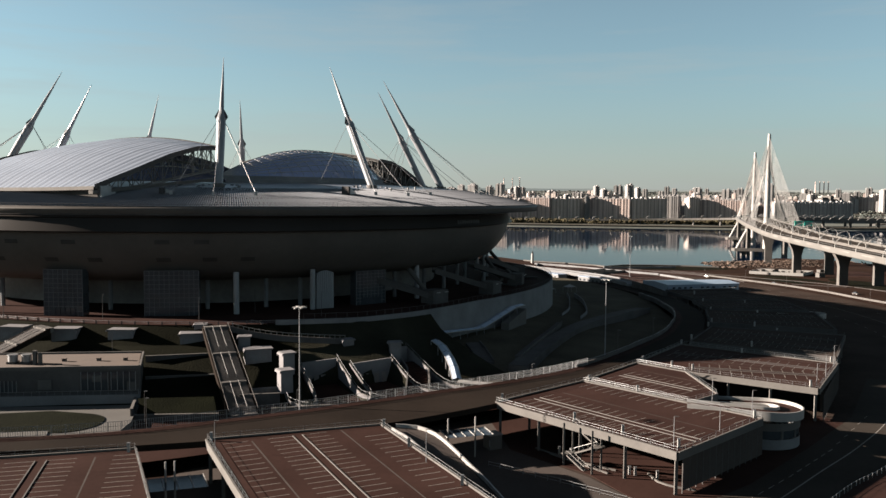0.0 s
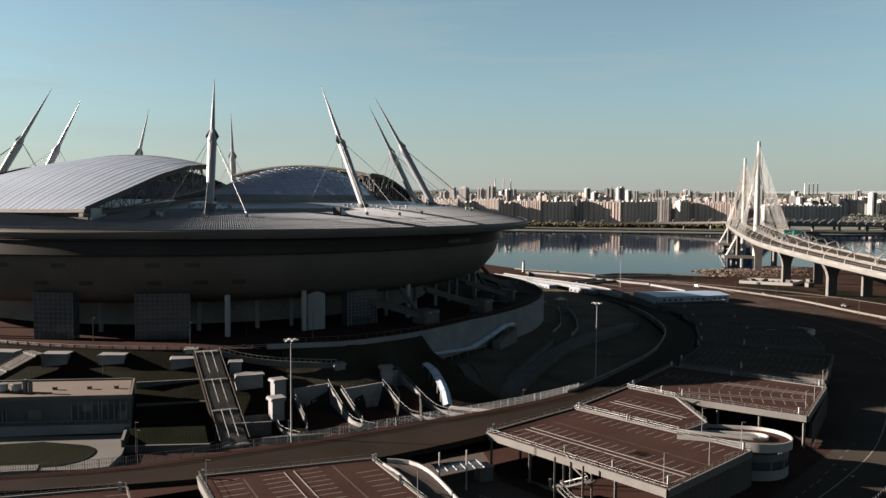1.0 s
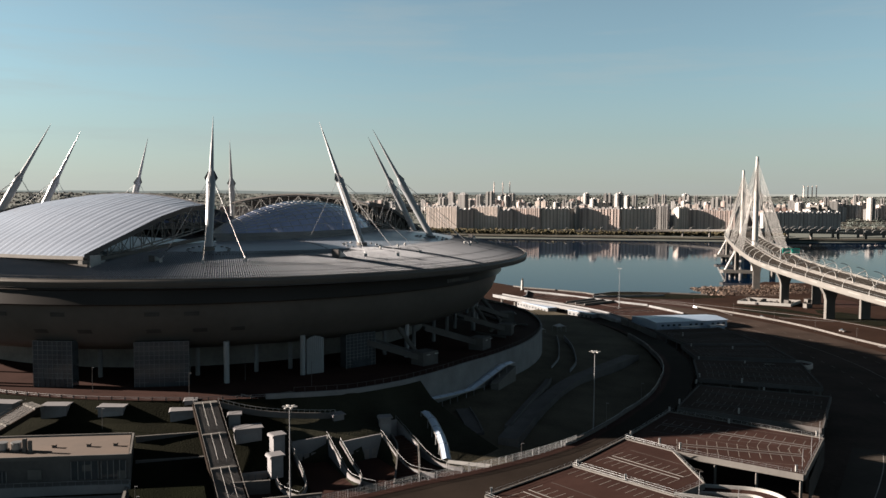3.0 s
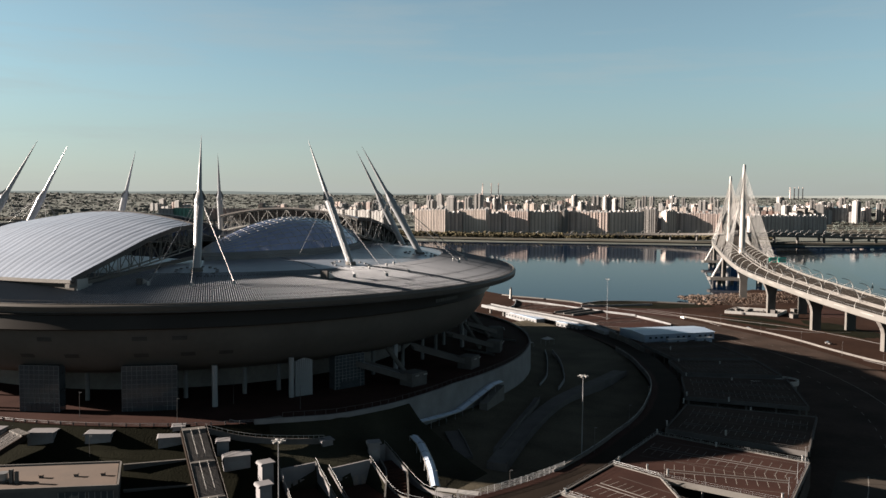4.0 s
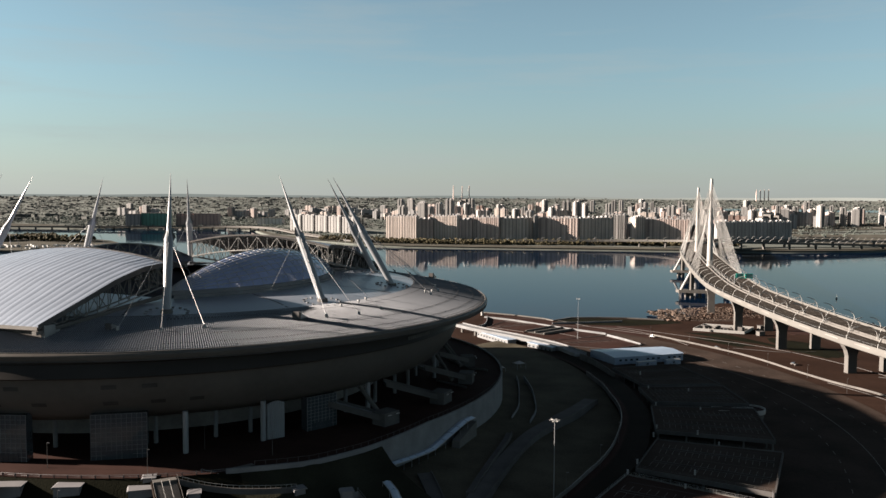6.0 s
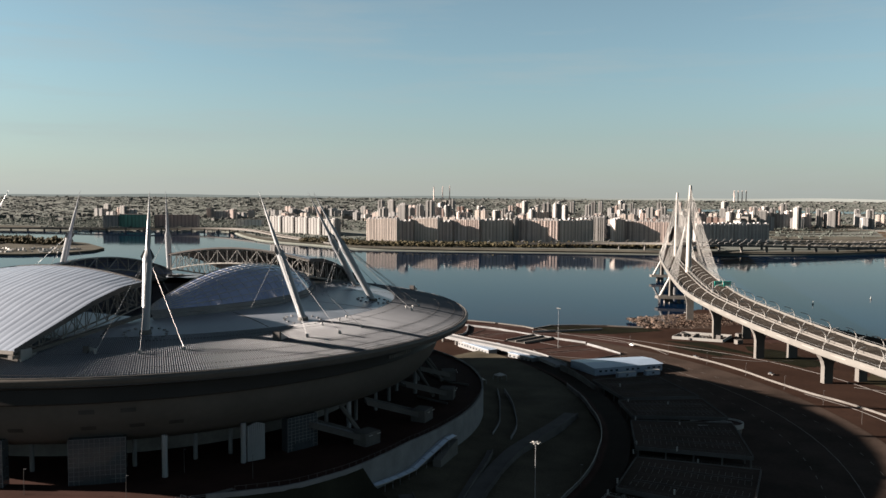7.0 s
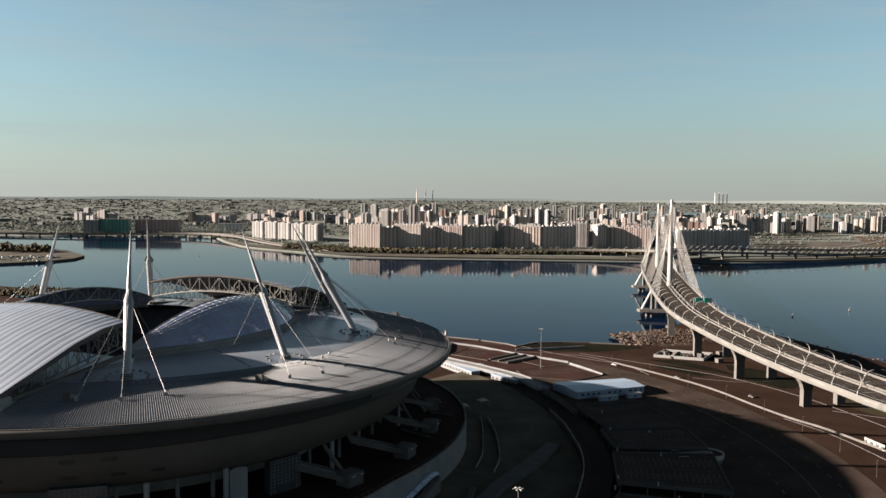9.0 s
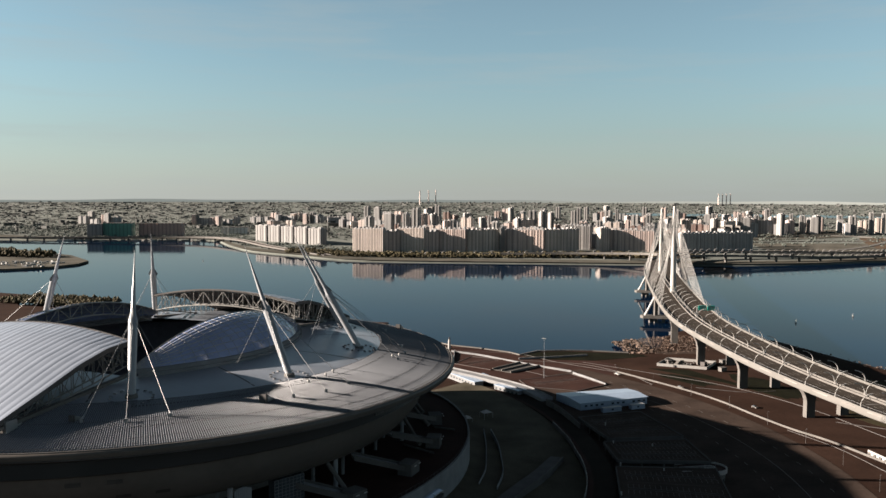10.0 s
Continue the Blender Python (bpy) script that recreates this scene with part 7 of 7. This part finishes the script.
for a, r in ((-37.5, 121), (-34.5, 119.5), (-14, 127), (-11.5, 129), (-43, 123)):
    x, y, z = rim(r, a, roof_z(r))
    vt = thing("roof_vent", (x, y, z), "small pale vent cowl on the stadium roof", "roof vent", "roof vents")
    part("stem", B().tube((x, y, z - .2), (x, y, z + 1.0), .35, .35, 8), M["steel"], vt)
    part("cowl", B().tube((x, y, z + 1.0), (x, y, z + 1.5), .6, .4, 8), M["white"], vt)
ev = thing("roof_edge_fence", rim(151.6, -40, 57), "low snow-guard fence round the roof rim", "railing")
part("rail", B().pipe([rim(151.6, a, 58.1) for a in range(-150, 71, 2)], .05, 4), M["darkcon"], ev)
pbm = B()
for k in range(300):
    a = -150 + k * .735
    pbm.box(rim(151.6, a, 57.2), (.12, .12, .9), radians(a))
tagged(part("post", pbm, M["darkcon"], ev), kind="stuff")

# ---- far shore: viaducts, landmark buildings, island ----
def viaduct(pts, w, label, hoops=0):
    t = thing("viaduct", pts[0], label, "viaduct", "viaducts")
    path = spline(pts, 16)
    part("deck", B().sweep(path, [(-w / 2, 0), (w / 2, 0), (w / 2, -2.4), (-w / 2, -2.4)]), M["asphalt"], t)
    for o in (-w / 2, w / 2):
        part("parapet", B().sweep(path, [(o - .3, -2.4), (o + .3, -2.4), (o + .3, 1.4), (o - .3, 1.4)]), M["concrete"], t, "pale parapet")
    for p in path[1:-1:3]:
        part("pier", B().box((p[0], p[1], -3), (3, 6, p[2] + 1)), M["concrete"], t)
    if hoops:
        for p in path[1:-1:hoops]:
            part("light_hoop", B().pipe([(p[0] - w * .5 + 7 * (1 - math.cos(q)), p[1] - w * .4, p[2] + 7 * math.sin(q)) for q in (0, .5, 1, 1.5, 2)], .5, 5), M["white"], t)
    return t


viaduct([(505, 1545, 24), (500, 1640, 19), (400, 1712, 15), (260, 1742, 12), (120, 1765, 9), (0, 1790, 6)], 14, "white-edged viaduct curving along the far embankment", 2)
viaduct([(520, 1550, 23), (580, 1640, 21), (690, 1690, 19), (840, 1700, 17), (1010, 1740, 14), (1250, 1840, 10), (1500, 2000, 9)], 26, "wide white-edged viaduct on the far shore", 1)
viaduct([(545, 1560, 20), (640, 1600, 18), (780, 1615, 15), (900, 1640, 12), (1060, 1700, 9)], 14, "lower white-edged viaduct on the far shore", 1)
viaduct([(-150, 1790, 5), (-300, 1990, 11), (-430, 2230, 15), (-580, 2385, 13), (-900, 2425, 10), (-1350, 2470, 6)], 18, "low grey bridge crossing the far inlet")
# the green and brown walls are paled, haze over the inlet in their colour
for nm, x, y, w, d_, h, col, lab in (("netted_building", -847, 2566, 86, 30, 41, (0.06, 0.17, 0.145), "large block wrapped in dark green netting"), ("brick_block", -723, 2580, 131, 30, 40, (0.27, 0.19, 0.17), "long reddish-brown block by the inlet"), ("pale_block", -520, 2690, 83, 34, 24, (0.45, 0.43, 0.4), "low pale block by the inlet"), ("dark_block", -914, 2560, 45, 28, 38, (0.13, 0.135, 0.145), "dark grey block by the inlet")):
    t = thing("waterside_block", (x, y, far_h(x, y)), lab, "building")
    m = facade(nm, col, amount=.35)
    part("wall", B().box((x, y, far_h(x, y) - 5), (w, d_, h + 5), -.05), m, t)
    part("roof", B().box((x, y, far_h(x, y) + h), (w + 1, d_ + 1, 1.2), -.05), M["concrete"], t)
    for k in range(int(w / 16)):
        part("pier_strip", B().box((x - w / 2 + 8 + 16 * k, y - d_ / 2 - .6, far_h(x, y)), (1.6, 1.4, h), -.05), m, t)
chim = mat("banded_chimney", (0.45, 0.36, 0.33), 0.8)
for x, y, h in ((128, 4560, 80), (176, 4560, 80), (215, 4560, 82), (1750, 4400, 62), (1772, 4400, 62), (1794, 4400, 62), (1816, 4400, 62)):
    z = far_h(x, y)
    t = thing("power_station_chimney", (x, y, z), "tall pale banded power station chimney far off", "chimney", "chimneys")
    part("shaft", B().tube((x, y, z - 5), (x, y, z + h), 3.4, 2.2, 12), chim, t, smooth=True)
    for k in (.8, .93):
        part("band", B().tube((x, y, z + h * k), (x, y, z + h * (k + .04)), 2.9, 2.8, 12), M["darkcon"], t)
for x, y, w, h in ((118, 3000, 34, 52), (790, 2350, 24, 52), (800, 1960, 34, 52), (845, 2010, 26, 46)):
    t = thing("glass_tower", (x, y, far_h(x, y)), "tall grey glazed tower among lower blocks", "building", "towers")
    z = far_h(x, y)
    part("shaft", B().box((x, y, z - 4), (w, w * .6, h + 4), .4), FAC[2], t)
    part("core", B().box((x + w * .3, y, z), (w * .3, w * .7, h + 9), .4), M["concrete"], t)
    part("crown", B().box((x, y, z + h), (w * .6, w * .4, 5), .4), M["darkcon"], t)
isl = [(-2000, 1560), (-900, 1500), (-690, 1490), (-632, 1534), (-606, 1600), (-612, 1668), (-702, 1816), (-820, 1925), (-970, 2080), (-2000, 2150)]
setting("island", B().prism(isl, -2, 3.5), M["embank"], "low island with a marina", "island")
pts = [(-760 - 60 * k, 1780 + 30 * (k % 3), 3.5, 40, 40) for k in range(6)]
tree_belt("island_trees", pts, 500, 12, "brownish trees on the island", 9)
bt = B()
rr = random.Random(12)
for k in range(150):
    x, y = rr.uniform(-1000, -640), rr.uniform(1530, 1640)
    bt.box((x, y, 3.5), (rr.uniform(3, 10), rr.uniform(2, 3.5), rr.uniform(1.5, 4)), rr.uniform(0, 3))
for k in range(60):
    bt.box((rr.uniform(-980, -480), 2436 + rr.uniform(-25, 5), 0), (rr.uniform(5, 18), 4, rr.uniform(2, 5)), rr.uniform(-.3, .3))
tagged(obj("marina_boats", bt, M["white"]), "small white boats laid up at the marina", "boats", kind="stuff")
for x, y in ((432, 862), (520, 905), (-395, 1700)):
    by = thing("channel_buoy", (x, y, 0), "small dark channel buoy floating on the bay", "buoy", "buoys")
    part("float", B().tube((x, y, -.5), (x, y, .7), 1.1, 1.0, 10), M["darkcon"], by)
    part("mark", B().tube((x, y, .7), (x, y, 4.2), .5, .15, 8), M["white"], by)
